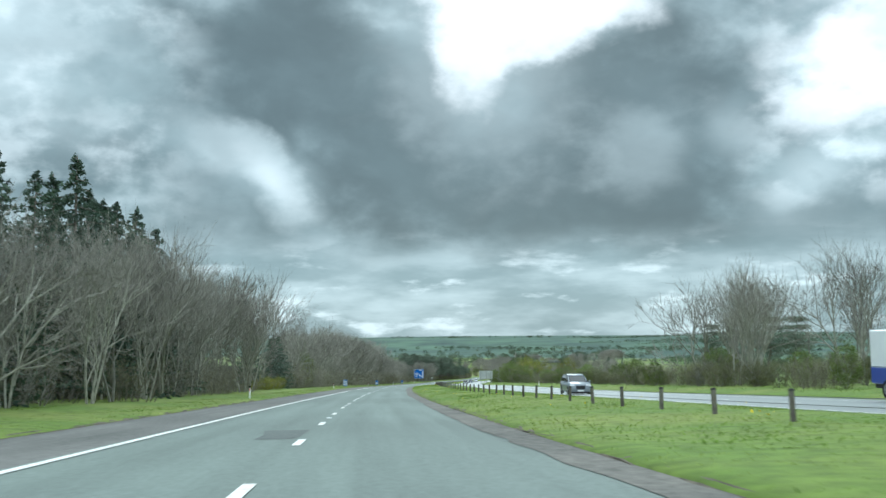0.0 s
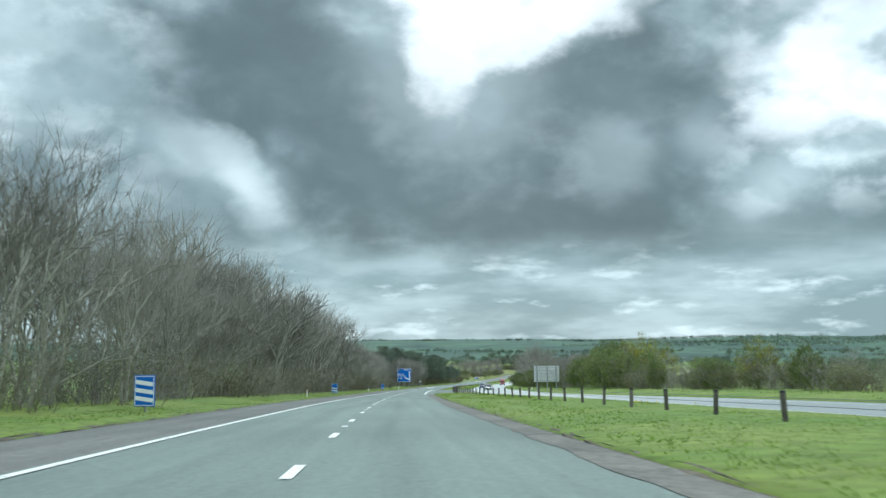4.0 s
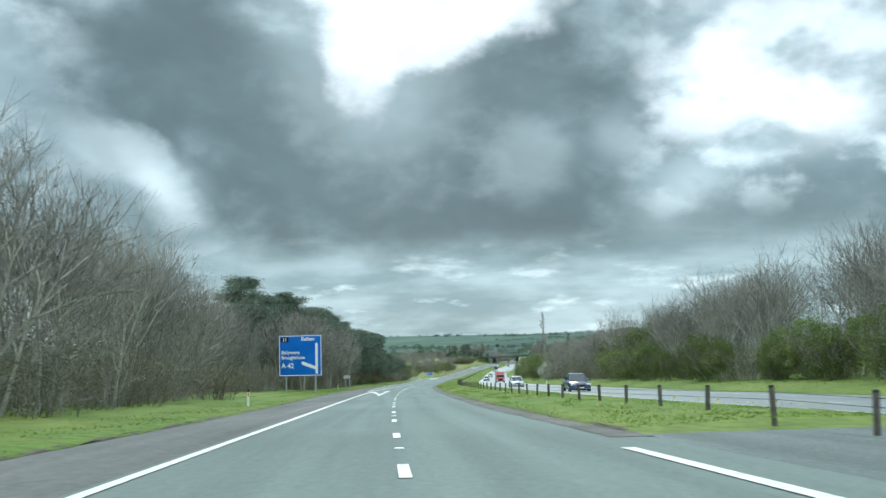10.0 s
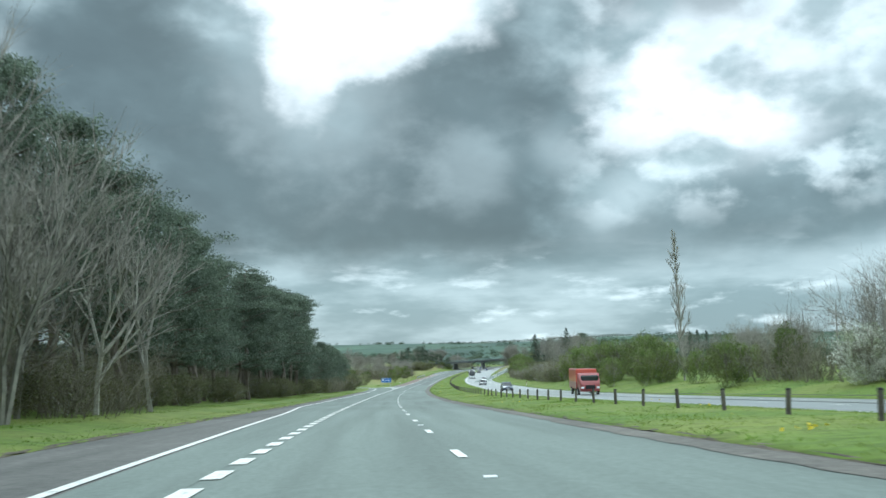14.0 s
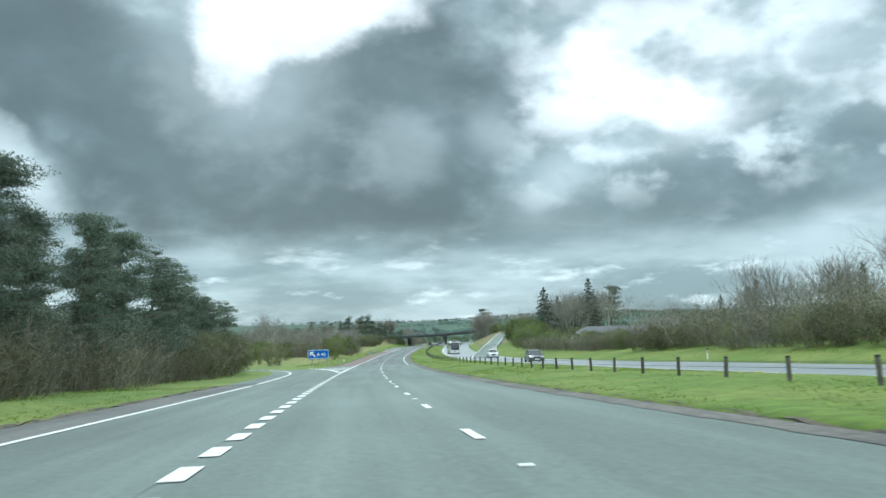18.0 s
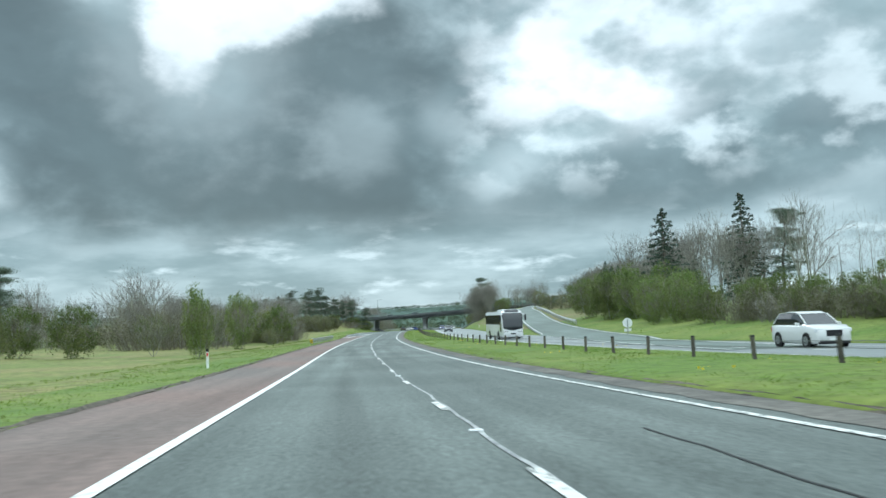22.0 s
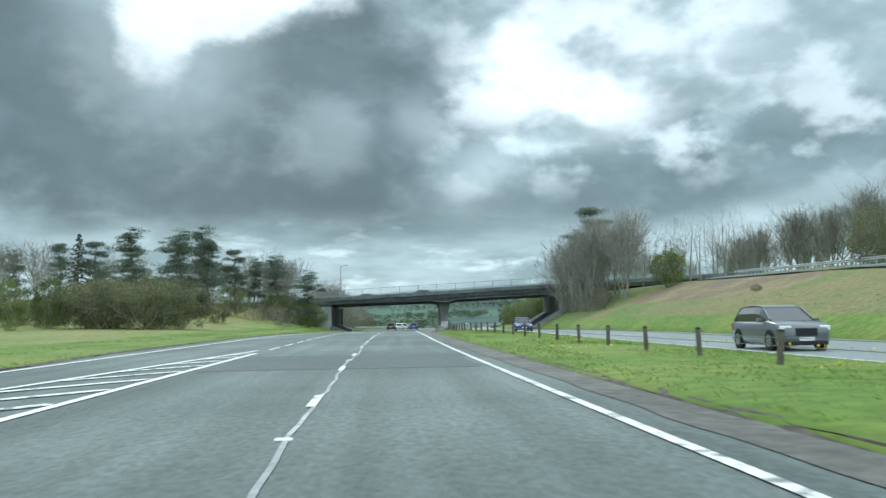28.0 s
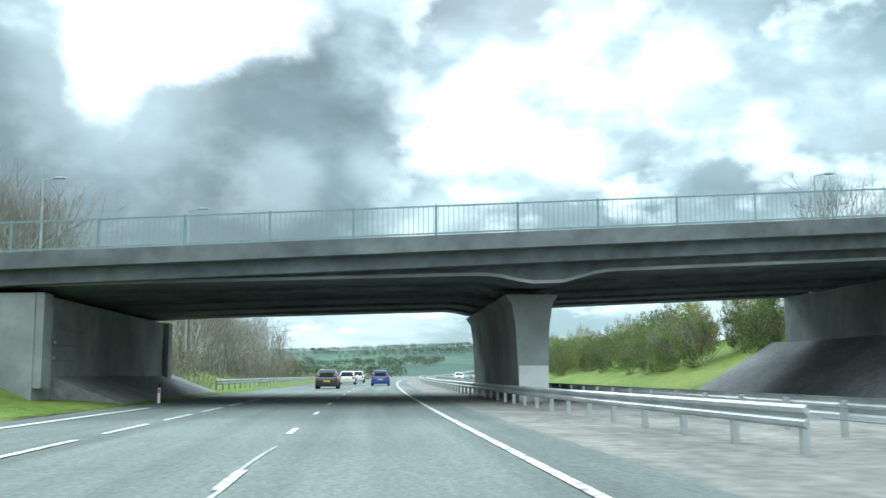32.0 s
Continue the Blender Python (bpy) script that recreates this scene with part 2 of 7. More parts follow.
# ---- materials ----
def material(name, base, rough=.8, vary=.25, scale=1.0, bump=.0, bump_scale=20.0, metal=0.0, second=None, second_scale=.15,
             per_object=0.0, spec=.3, island=0.0, through=0.0, patch=(.4, .62), tracks=0.0):
    """A procedural material: base colour with grain at two scales, an optional second colour in patches, and relief."""
    m = bpy.data.materials.new(name)
    m.use_nodes = True
    nt = m.node_tree
    N, Lk = nt.nodes, nt.links
    b = N["Principled BSDF"]
    b.inputs["Roughness"].default_value, b.inputs["Metallic"].default_value = rough, metal
    b.inputs["Specular IOR Level"].default_value = spec
    co = N.new("ShaderNodeTexCoord")
    src = co.outputs["Object"]
    n1 = N.new("ShaderNodeTexNoise")
    n1.inputs["Scale"].default_value, n1.inputs["Detail"].default_value = scale, 6
    n2 = N.new("ShaderNodeTexNoise")
    n2.inputs["Scale"].default_value, n2.inputs["Detail"].default_value = second_scale, 3
    for n in (n1, n2):
        Lk.new(src, n.inputs["Vector"])
    col = N.new("ShaderNodeMix")
    col.data_type = "RGBA"
    r = N.new("ShaderNodeMapRange")
    r.inputs[1].default_value, r.inputs[2].default_value = patch
    Lk.new(n2.outputs["Fac"], r.inputs[0])
    Lk.new(r.outputs[0], col.inputs[0])
    col.inputs[6].default_value = (*base, 1)
    col.inputs[7].default_value = (*(second or tuple(c * (1 - vary * .6) for c in base)), 1)
    hsv = N.new("ShaderNodeHueSaturation")
    Lk.new(col.outputs[2], hsv.inputs["Color"])
    v = N.new("ShaderNodeMapRange")
    v.inputs[1].default_value, v.inputs[2].default_value = .25, .75
    v.inputs[3].default_value, v.inputs[4].default_value = 1 - vary, 1 + vary
    Lk.new(n1.outputs["Fac"], v.inputs[0])
    val = v.outputs[0]
    for amount, kind, sock in ((per_object, "ShaderNodeObjectInfo", "Random"), (island, "ShaderNodeNewGeometry", "Random Per Island")):
        if amount:
            o = N.new(kind)
            k = N.new("ShaderNodeMapRange")
            k.inputs[3].default_value, k.inputs[4].default_value = 1 - amount, 1 + amount
            Lk.new(o.outputs[sock], k.inputs[0])
            mu = N.new("ShaderNodeMath")
            mu.operation = "MULTIPLY"
            Lk.new(val, mu.inputs[0]), Lk.new(k.outputs[0], mu.inputs[1])
            val = mu.outputs[0]
    if tracks:
        # long wear marks that run with the traffic
        stretch = N.new("ShaderNodeMapping")
        stretch.inputs["Scale"].default_value = (1.1, .035, 1.0)
        Lk.new(co.outputs["UV"], stretch.inputs["Vector"])
        n4 = N.new("ShaderNodeTexNoise")
        n4.inputs["Scale"].default_value, n4.inputs["Detail"].default_value = 1.0, 4
        Lk.new(stretch.outputs[0], n4.inputs["Vector"])
        k = N.new("ShaderNodeMapRange")
        k.inputs[1].default_value, k.inputs[2].default_value = .3, .7
        k.inputs[3].default_value, k.inputs[4].default_value = 1 - tracks, 1 + tracks
        Lk.new(n4.outputs["Fac"], k.inputs[0])
        mu = N.new("ShaderNodeMath")
        mu.operation = "MULTIPLY"
        Lk.new(val, mu.inputs[0]), Lk.new(k.outputs[0], mu.inputs[1])
        val = mu.outputs[0]
    Lk.new(val, hsv.inputs["Value"])
    Lk.new(hsv.outputs[0], b.inputs["Base Color"])
    if bump:
        n3 = N.new("ShaderNodeTexNoise")
        n3.inputs["Scale"].default_value, n3.inputs["Detail"].default_value = bump_scale, 4
        Lk.new(src, n3.inputs["Vector"])
        bp = N.new("ShaderNodeBump")
        bp.inputs["Strength"].default_value, bp.inputs["Distance"].default_value = bump, .02
        Lk.new(n3.outputs["Fac"], bp.inputs["Height"])
        Lk.new(bp.outputs[0], b.inputs["Normal"])
    if through:
        tr = N.new("ShaderNodeBsdfTranslucent")
        Lk.new(hsv.outputs[0], tr.inputs["Color"])
        ms = N.new("ShaderNodeMixShader")
        ms.inputs[0].default_value = through
        Lk.new(b.outputs[0], ms.inputs[1]), Lk.new(tr.outputs[0], ms.inputs[2])
        Lk.new(ms.outputs[0], N["Material Output"].inputs["Surface"])
    return m


def glass_material(name, tint=(.02, .025, .03)):
    m = bpy.data.materials.new(name)
    m.use_nodes = True
    b = m.node_tree.nodes["Principled BSDF"]
    b.inputs["Base Color"].default_value = (*tint, 1)
    b.inputs["Roughness"].default_value, b.inputs["Specular IOR Level"].default_value = .06, .7
    return m


ASPHALT = material("asphalt", (.168, .203, .182), .82, .18, 9, .4, 60, second=(.142, .170, .153), second_scale=.05, tracks=.16)
ASPHALT_OLD = material("asphalt_old", (.122, .141, .131), .85, .42, 14, .9, 45, second=(.160, .182, .169), second_scale=.12, tracks=.24)
ASPHALT_DAMP = material("asphalt_damp", (.18, .20, .195), .48, .2, 8, .3, 45, second=(.21, .23, .225), second_scale=.06, spec=.5, tracks=.15)
FASCIA = material("bridge_fascia", (.165, .178, .178), .88, .28, 1.2, .4, 14, second=(.115, .125, .127), second_scale=.35)
ASPHALT_DARK = material("asphalt_patch", (.112, .126, .118), .85, .25, 8, .5, 40)
SHOULDER = material("hard_shoulder", (.158, .156, .145), .88, .25, 5, .5, 50, second=(.125, .125, .116), second_scale=.12, tracks=.2)
BROWN_SHOULDER = material("brown_shoulder", (.205, .142, .122), .88, .22, 5, .5, 50, second=(.18, .15, .135), second_scale=.06, tracks=.2)
GRIT = material("median_grit", (.168, .158, .138), .92, .38, 5, .6, 35, second=(.115, .110, .098), second_scale=.3)
PAVED_STRIP = material("dusty_paving", (.235, .225, .20), .92, .35, 3, .5, 35, second=(.17, .165, .15), second_scale=.35, tracks=.14)
EARTH = material("kerb_earth", (.125, .107, .082), .95, .5, 3, .8, 25)
PAINT = material("road_paint", (.74, .74, .70), .6, .16, 10, .2, 60, second=(.42, .43, .40), second_scale=7, patch=(.56, .70))
PAINT_OLD = material("flaking_road_paint", (.72, .72, .68), .65, .16, 10, .3, 60, second=(.20, .21, .20), second_scale=5, patch=(.53, .60))
PAINT_WORN = material("worn_seal", (.42, .43, .42), .7, .3, 6, .2, 60, second=(.25, .26, .26), second_scale=1.0)
GRASS = material("grass", (.112, .176, .024), .9, .34, 2.2, .6, 12, second=(.168, .208, .040), second_scale=.16)
GRASS_BLADE = material("grass_blade", (.148, .242, .034), .75, .35, .7, second=(.20, .258, .050), second_scale=.25, island=.25, through=.5)
ROUGH_FIELD = material("rough_field", (.150, .188, .040), .9, .45, 1.6, .8, 10, second=(.215, .20, .068), second_scale=.13)
BROWN_BANK = material("brown_bank", (.17, .125, .08), .95, .35, 2, .8, 8, second=(.22, .18, .09), second_scale=.2)
DRY_GRASS = material("dry_grass", (.195, .17, .072), .9, .4, 3, .8, 10, second=(.125, .165, .043), second_scale=.06)
FIELD = material("field", (.10, .20, .035), .9, .3, .4, .4, 3, second=(.20, .22, .07), second_scale=.012)
BARK = material("bark", (.30, .295, .25), .9, .35, 3, .7, 14, second=(.22, .215, .175), second_scale=.3, per_object=.3)
TWIG = material("twig", (.235, .225, .195), .9, .3, 1.0, second=(.27, .255, .22), second_scale=.2, per_object=.25)
TWIG_DARK = material("twig_brown", (.19, .175, .135), .9, .3, 1.0, second=(.22, .21, .15), second_scale=.25, per_object=.3)
PINE_BARK = material("pine_bark", (.165, .14, .118), .9, .35, 4, .8, 12, per_object=.25)
NEEDLE = material("needles", (.12, .155, .115), .7, .35, 1.2, second=(.14, .175, .125), second_scale=.4, per_object=.2, island=.3, through=.25)
SPRUCE = material("spruce_needles", (.065, .10, .075), .7, .35, 1.2, second=(.08, .12, .08), second_scale=.4, per_object=.2, island=.3, through=.25)
LEAF = material("young_leaf", (.135, .185, .052), .6, .35, 1.0, second=(.19, .215, .075), second_scale=.4, per_object=.25, island=.3, through=.4)
LEAF_DULL = material("dull_leaf", (.15, .165, .082), .7, .35, 1.0, second=(.20, .195, .105), second_scale=.35, per_object=.25, island=.3, through=.45)
LEAF_BUD = material("bud_leaf", (.15, .135, .085), .75, .35, 1.0, second=(.175, .165, .09), second_scale=.35, per_object=.25, island=.3, through=.3)
LEAF_YELLOW = material("yellow_leaf", (.22, .21, .03), .6, .35, 1.0, second=(.18, .22, .04), second_scale=.4, per_object=.2, island=.35, through=.4)
BLOSSOM = material("blossom", (.72, .72, .66), .6, .2, 1.0, second=(.3, .34, .2), second_scale=.8, island=.2, through=.3)
PETAL = material("dandelion_petal", (.75, .58, .02), .6, .15, 5.0, island=.2)
CONCRETE = material("concrete", (.33, .345, .335), .85, .25, 1.2, .4, 14, second=(.22, .23, .225), second_scale=.3)
# darker concrete for the bridge's deck, footways, girders and soffit
CONCRETE_DARK = material("dark_concrete", (.15, .163, .168), .88, .3, 1.5, .35, 14, second=(.11, .12, .125), second_scale=.3)
PAVING = material("slope_paving", (.20, .205, .205), .9, .25, 4, .5, 20, second=(.26, .265, .265), second_scale=.5)
STEEL = material("galvanised_steel", (.46, .48, .48), .5, .15, 3, .15, 30, metal=.6, second=(.36, .37, .37), second_scale=.6)
RAIL_PAINT = material("grey_green_paint", (.22, .30, .30), .5, .12, 5)
POST_WOOD = material("weathered_post", (.115, .105, .09), .9, .3, 5, .6, 30, per_object=.3)
POST_CAP = material("post_cap", (.03, .03, .03), .7, .2, 5)
WIRE = material("steel_wire", (.30, .31, .31), .5, .1, 3, metal=.7)
SIGN_BLUE = material("sign_blue", (.012, .12, .50), .4, .08, .8, second=(.016, .14, .54), second_scale=.4)
SIGN_WHITE = material("sign_white", (.80, .82, .82), .45, .06, 1.5)
SIGN_BACK = material("sign_rear", (.55, .57, .57), .55, .12, 2, metal=.2, second=(.46, .48, .48), second_scale=.8)
SIGN_GREY = material("sign_back", (.30, .32, .32), .5, .12, 2, metal=.35, second=(.36, .38, .38), second_scale=.8)
SIGN_BLACK = material("sign_black", (.012, .012, .014), .5, .1, 2)
SIGN_YELLOW = material("sign_yellow", (.75, .55, .02), .5, .1, 2)
SIGN_BROWN = material("cabinet_brown", (.28, .13, .09), .7, .15, 3)
RED_PAINT = material("red_reflector", (.6, .03, .02), .4, .1, 3)
RENDER_WHITE = material("white_render", (.70, .71, .69), .85, .1, 1.5, .15, 30, second=(.62, .63, .6), second_scale=.4)
BRICK = material("red_brick", (.27, .105, .075), .88, .3, 3, .4, 25, second=(.20, .085, .065), second_scale=.6)
SLATE = material("roof_slate", (.085, .088, .095), .75, .25, 4, .4, 12)
# the haze of distance is put into the hills' bluish base colour
FLAT = material("hazed_hill", (.075, .13, .085), .95, .25, .02, second=(.045, .08, .065), second_scale=.006)
TYRE = material("tyre", (.018, .018, .018), .85, .2, 20)
ALLOY = material("alloy_rim", (.35, .36, .37), .35, .1, 8, metal=.8)
GLASS = glass_material("car_glass")
BLACK_TRIM = material("black_trim", (.02, .02, .022), .6, .15, 10)
LAMP_LENS = material("lamp_lens", (.75, .77, .8), .15, .05, 10)
TAIL_LENS = material("tail_lens", (.30, .01, .01), .25, .05, 10)


def paint(name, col):
    m = material(name, col, .3, .05, 3, spec=.6)
    m.node_tree.nodes["Principled BSDF"].inputs["Coat Weight"].default_value = .7
    return m


# ---- mesh helpers ----
def mesh_object(name, verts, faces, mats, parent=None, mat_index=None, label="", smooth=False):
    me = bpy.data.meshes.new(name)
    me.from_pydata([tuple(map(float, v)) for v in verts], [], [tuple(map(int, f)) for f in faces])
    for m in (mats if isinstance(mats, (list, tuple)) else [mats]):
        me.materials.append(m)
    if mat_index is not None:
        me.polygons.foreach_set("material_index", np.asarray(mat_index, dtype=np.int32))
    if smooth:
        me.polygons.foreach_set("use_smooth", np.ones(len(me.polygons), dtype=bool))
    me.update()
    ob = new(name, me)
    if parent is not None:
        ob.parent = parent
    if label:
        ob["label"] = label
    return ob


def part(name, bm, mat, parent=None, label="", smooth=False):
    """One bmesh as one mesh object under a thing or a part."""
    me = bpy.data.meshes.new(name)
    bm.normal_update()
    bm.to_mesh(me)
    bm.free()
    me.materials.append(mat)
    if smooth:
        me.polygons.foreach_set("use_smooth", np.ones(len(me.polygons), dtype=bool))
    ob = new(name, me)
    if parent is not None:
        ob.parent = parent
    if label:
        ob["label"] = label
    return ob


def empty(name, m=None):
    ob = new(name)
    ob.empty_display_size = .3
    if m is not None:
        ob.matrix_basis = m
    return ob


def box(bm, x0, x1, y0, y1, z0, z1, bevel=0.0):
    r = bmesh.ops.create_cube(bm, size=1)
    vs = r["verts"]
    for v in vs:
        v.co = Vector(((x0 + x1) / 2 + v.co.x * (x1 - x0), (y0 + y1) / 2 + v.co.y * (y1 - y0), (z0 + z1) / 2 + v.co.z * (z1 - z0)))
    if bevel:
        es = list({e for v in vs for e in v.link_edges})
        bmesh.ops.bevel(bm, geom=es, offset=bevel, segments=1, affect="EDGES")
    return bm


def boxes(*rows, bevel=0.0):
    bm = bmesh.new()
    for r in rows:
        box(bm, *r, bevel=bevel)
    return bm


def tube(bm, p0, p1, r0, r1, n=6, caps=True):
    p0, p1 = Vector(p0), Vector(p1)
    d = (p1 - p0)
    m = d.to_track_quat("Z", "Y").to_matrix()
    rings = []
    for p, r in ((p0, r0), (p1, r1)):
        rings.append([bm.verts.new(p + m @ Vector((r * math.cos(2 * math.pi * i / n), r * math.sin(2 * math.pi * i / n), 0))) for i in range(n)])
    for i in range(n):
        bm.faces.new((rings[0][i], rings[0][(i + 1) % n], rings[1][(i + 1) % n], rings[1][i]))
    if caps:
        bm.faces.new(rings[0][::-1]), bm.faces.new(rings[1])
    return bm


def road_uv(me, s, u):
    """Coordinates across and along the road, in metres, for the wear of its surface."""
    idx = np.empty(len(me.loops), dtype=np.int32)
    me.loops.foreach_get("vertex_index", idx)
    me.uv_layers.new(name="road").data.foreach_set("uv", np.stack([np.asarray(u)[idx] * UNIT, np.asarray(s)[idx]], 1).astype(np.float32).ravel())


def ribbon(name, s0, s1, u0, u1, h, mat, step=4.0, thick=0.0, kind="structure", label="", category=""):
    """A strip of surface along the road between the lines u0 and u1 (numbers or functions of s)."""
    s = np.arange(s0, s1 + step * .5, step)
    f = [(lambda v: (v(s) if callable(v) else np.full_like(s, v)))(v) for v in (u0, u1, h)]
    a, b = at(s, f[0], f[2]), at(s, f[1], f[2])
    n = len(s)
    verts = np.concatenate([a, b])
    faces = [(i, n + i, n + i + 1, i + 1) for i in range(n - 1)]
    if thick:
        c, d = a - [0, 0, thick], b - [0, 0, thick]
        verts = np.concatenate([a, b, c, d])
        faces += [(i + 1, 2 * n + i + 1, 2 * n + i, i) for i in range(n - 1)]
        faces += [(n + i, 3 * n + i, 3 * n + i + 1, n + i + 1) for i in range(n - 1)]
    ob = mesh_object(name, verts, faces, mat)
    road_uv(ob.data, np.tile(s, len(verts) // n), np.concatenate([f[0], f[1]] * (len(verts) // n // 2)))
    return tagged(ob, label, category, "", kind)


# ---- ground ----
R_S = [-50, 230, 480, 560, 640, 760, 860, 930, 1000, 1060, 1110, 1165, 1185, 1215, 1260, 1400]
R_24 = [.3, .3, .4, .5, .6, .6, .3, .3, .8, 1.3, 1.5, 1.6, 1.2, 1.0, .8, .4]
R_32 = [.5, .5, .9, 1.3, 1.5, 1.6, 1.6, 1.1, 2.2, 3.5, 4.0, 4.9, 5.1, 4.6, 2.6, .8]
R_50 = [.6, .6, 1.0, 1.8, 2.2, 2.6, 2.8, 2.6, 3.2, 4.6, 5.6, 6.8, 7.0, 6.6, 3.6, 1.0]
L_S = [-50, 480, 700, 735, 770, 830, 1000, 1080, 1130, 1165, 1185, 1215, 1260, 1400]
L_10 = [.30, .30, .25, .05, .03, .12, .12, .15, .3, .6, .8, .6, .4, .3]
L_20 = [.5, .6, .5, .05, .03, .25, .25, .3, .8, 3.4, 4.0, 3.4, 1.6, .5]
L_50 = [.8, .9, .8, .2, .1, .4, .5, .6, 1.2, 4.8, 4.9, 4.6, 2.5, .6]


def ground_height(s, u):
    """Height of the ground over the road's line, for arrays s and u."""
    s, u = np.broadcast_arrays(np.asarray(s, float), np.asarray(u, float))
    k = kerb_left(s)
    opp = opposite(s)
    left = np.where(u > -10, np.interp(np.clip((k - u), 0, None), [0, .6, 2.5], [.03, .1, .2]) * np.clip((np.interp(s, L_S, L_10)) / .3, .1, 1.2), 0)
    l10, l20, l50 = np.interp(s, L_S, L_10), np.interp(s, L_S, L_20), np.interp(s, L_S, L_50)
    far = np.where(u < -20, l20 + (l50 - l20) * np.clip((-u - 20) / 30, 0, 1), l10 + (l20 - l10) * np.clip((-u - 10) / 10, 0, 1))
    h = np.where(u <= -10, far, left)
    h = np.where((u > k) & (u < 4.2), -.12, h)
    paved = np.abs(s - 351.5) < 54.5
    oi, oo = opp_in(s), opp_out(s)
    w = np.clip((u - 4.2) / (oi - 4.2), 0, 1)
    crown = np.interp(w, [0, .06, .2, .45, .8, 1], [.04, .1, .14, .2, .16, .02])
    crown = np.where(paved | (s > 1118), -.12, crown) + opp * w
    h = np.where((u >= 4.2) & (u <= oi), crown, h)
    h = np.where((u > oi) & (u < oo), opp - .12, h)
    r24, r32, r50 = np.interp(s, R_S, R_24), np.interp(s, R_S, R_32), np.interp(s, R_S, R_50)
    e = u - oo
    right = np.where(e < 3, opp + .03 + (r24 - opp) * np.clip(e / 3, 0, 1),
                     np.where(e < 11, r24 + (r32 - r24) * (e - 3) / 8, r32 + (r50 - r32) * np.clip((e - 11) / 18, 0, 1)))
    h = np.where(u >= oo, right, h)
    # the valley and the hills beyond
    d = np.abs(u)
    fade = np.clip((d - 60) / 140, 0, 1)
    roll = 3 * np.sin(u / 190 + 1.3) * np.cos(s / 260) + 2 * np.sin(s / 120 + u / 310)
    base = np.interp(s, [-400, 900, 1400, 2000, 2450, 2750, 3100, 3600, 5000], [0, 0, -2, -4, 4, 24, 33, 36, 34])
    hill = base + np.where(s > 2200, 3.0 * np.sin(u / 230 + .6) + 2.0 * np.sin(u / 97 + 2), 0)
    return h * (1 - fade) + (roll * np.clip((d - 60) / 300, 0, 1) + 1.0) * fade * (s < 2600) + np.where(s > 1300, hill, base * fade)


def make_ground():
    s = np.concatenate([np.arange(-300, 1300, 5.0), np.arange(1300, 2000, 25.0), np.arange(2000, 5001, 60.0)])
    k = kerb_left(s)
    cols = [np.full_like(s, v) for v in (-2400, -1700, -1100, -700, -420, -260, -160, -100, -70, -50, -38, -28, -22, -17, -13.5)]
    cols += [k - v for v in (4.0, 2.5, 1.2, .5)] + [k, k + .03] + [np.full_like(s, v) for v in (-2, 4.17, 4.2, 4.7, 5.3)]
    oi, oo = opp_in(s), opp_out(s)
    cols += [4.2 + (oi - 4.2) * v for v in (.25, .45, .62, .8, .92)] + [oi, oi + .03, (oi + oo) / 2, oo - .03, oo]
    cols += [oo + v for v in (.8, 2, 3.5, 5.5, 8, 11, 15, 21, 29)] + [np.full_like(s, v) for v in (65, 80, 100, 160, 260, 420, 700, 1100, 1700, 2400)]
    U = np.sort(np.stack(cols, 1), axis=1)
    S = np.repeat(s[:, None], U.shape[1], 1)
    Hh = ground_height(S, U)
    rng = np.random.RandomState(4)
    rough = (np.abs(U) < 120) & (Hh > -.05) & ((U < k[:, None] - .3) | (U > 4.6)) & ~((U > oi[:, None] - .4) & (U < oo[:, None] + .3))
    Hh = Hh + rough * rng.uniform(-.025, .025, Hh.shape)
    v = at(S.ravel(), U.ravel(), Hh.ravel())
    n, c = U.shape
    faces, mi = [], []
    for i in range(n - 1):
        for j in range(c - 1):
            a = i * c + j
            faces.append((a, a + 1, a + c + 1, a + c))
            um, sm = (U[i, j] + U[i, j + 1]) / 2, s[i]
            m = 0
            if abs(um) > 90:
                m = 2
            if sm > 1500:
                m = 3 if sm > 1900 else 2
            if 835 < sm < 1170 and -60 < um < (-8.5 if sm < 1040 else -15):
                m = 5
            if 985 < sm < 1160 and oo[i] + 2.2 < um < 50:
                m = 4 if 1094 < sm < 1136 and 26 < um < 34 else 1
            mi.append(m)
    ob = mesh_object("ground", v, faces, [GRASS, DRY_GRASS, FIELD, FLAT, BROWN_BANK, ROUGH_FIELD], mat_index=mi, smooth=True)
    tagged(ob, "green grass verges, rough fields and far hills", "ground", kind="structure")


make_ground()

# ---- road surfaces ----
ribbon("road", -300, 812, lambda s: np.maximum(kerb_left(s) * 0 - 3.3, -3.3), 4.15, 0, ASPHALT, label="pale grey worn motorway asphalt", category="road")
ribbon("road_far", 812, 2200, lambda s: np.where(s < 1036, -3.15, -3.3), 4.15, 0, ASPHALT_OLD, label="dark patched motorway asphalt with cracks", category="road")
ribbon("hard_shoulder", -300, 762, kerb_left, -3.3, 0, SHOULDER, label="brownish grey hard shoulder", category="hard shoulder")
ribbon("hard_shoulder_brown", 800, 1036, kerb_left, lambda s: np.where((s > 818) & (s < 1030), -3.16, -3.3), 0, BROWN_SHOULDER, label="reddish brown hard shoulder beside the road", category="hard shoulder")
ribbon("slip_lane", 1036, 1300, kerb_left, -3.3, 0, ASPHALT_OLD, label="grey joining lane beside the road", category="road")
ribbon("exit_lane", 500, 764, lambda s: np.interp(s, [500, 588, 610, 764], [-3.3, -5.4, -6.3, -6.6]), -3.2, .004, ASPHALT, label="pale grey exit lane", category="road")
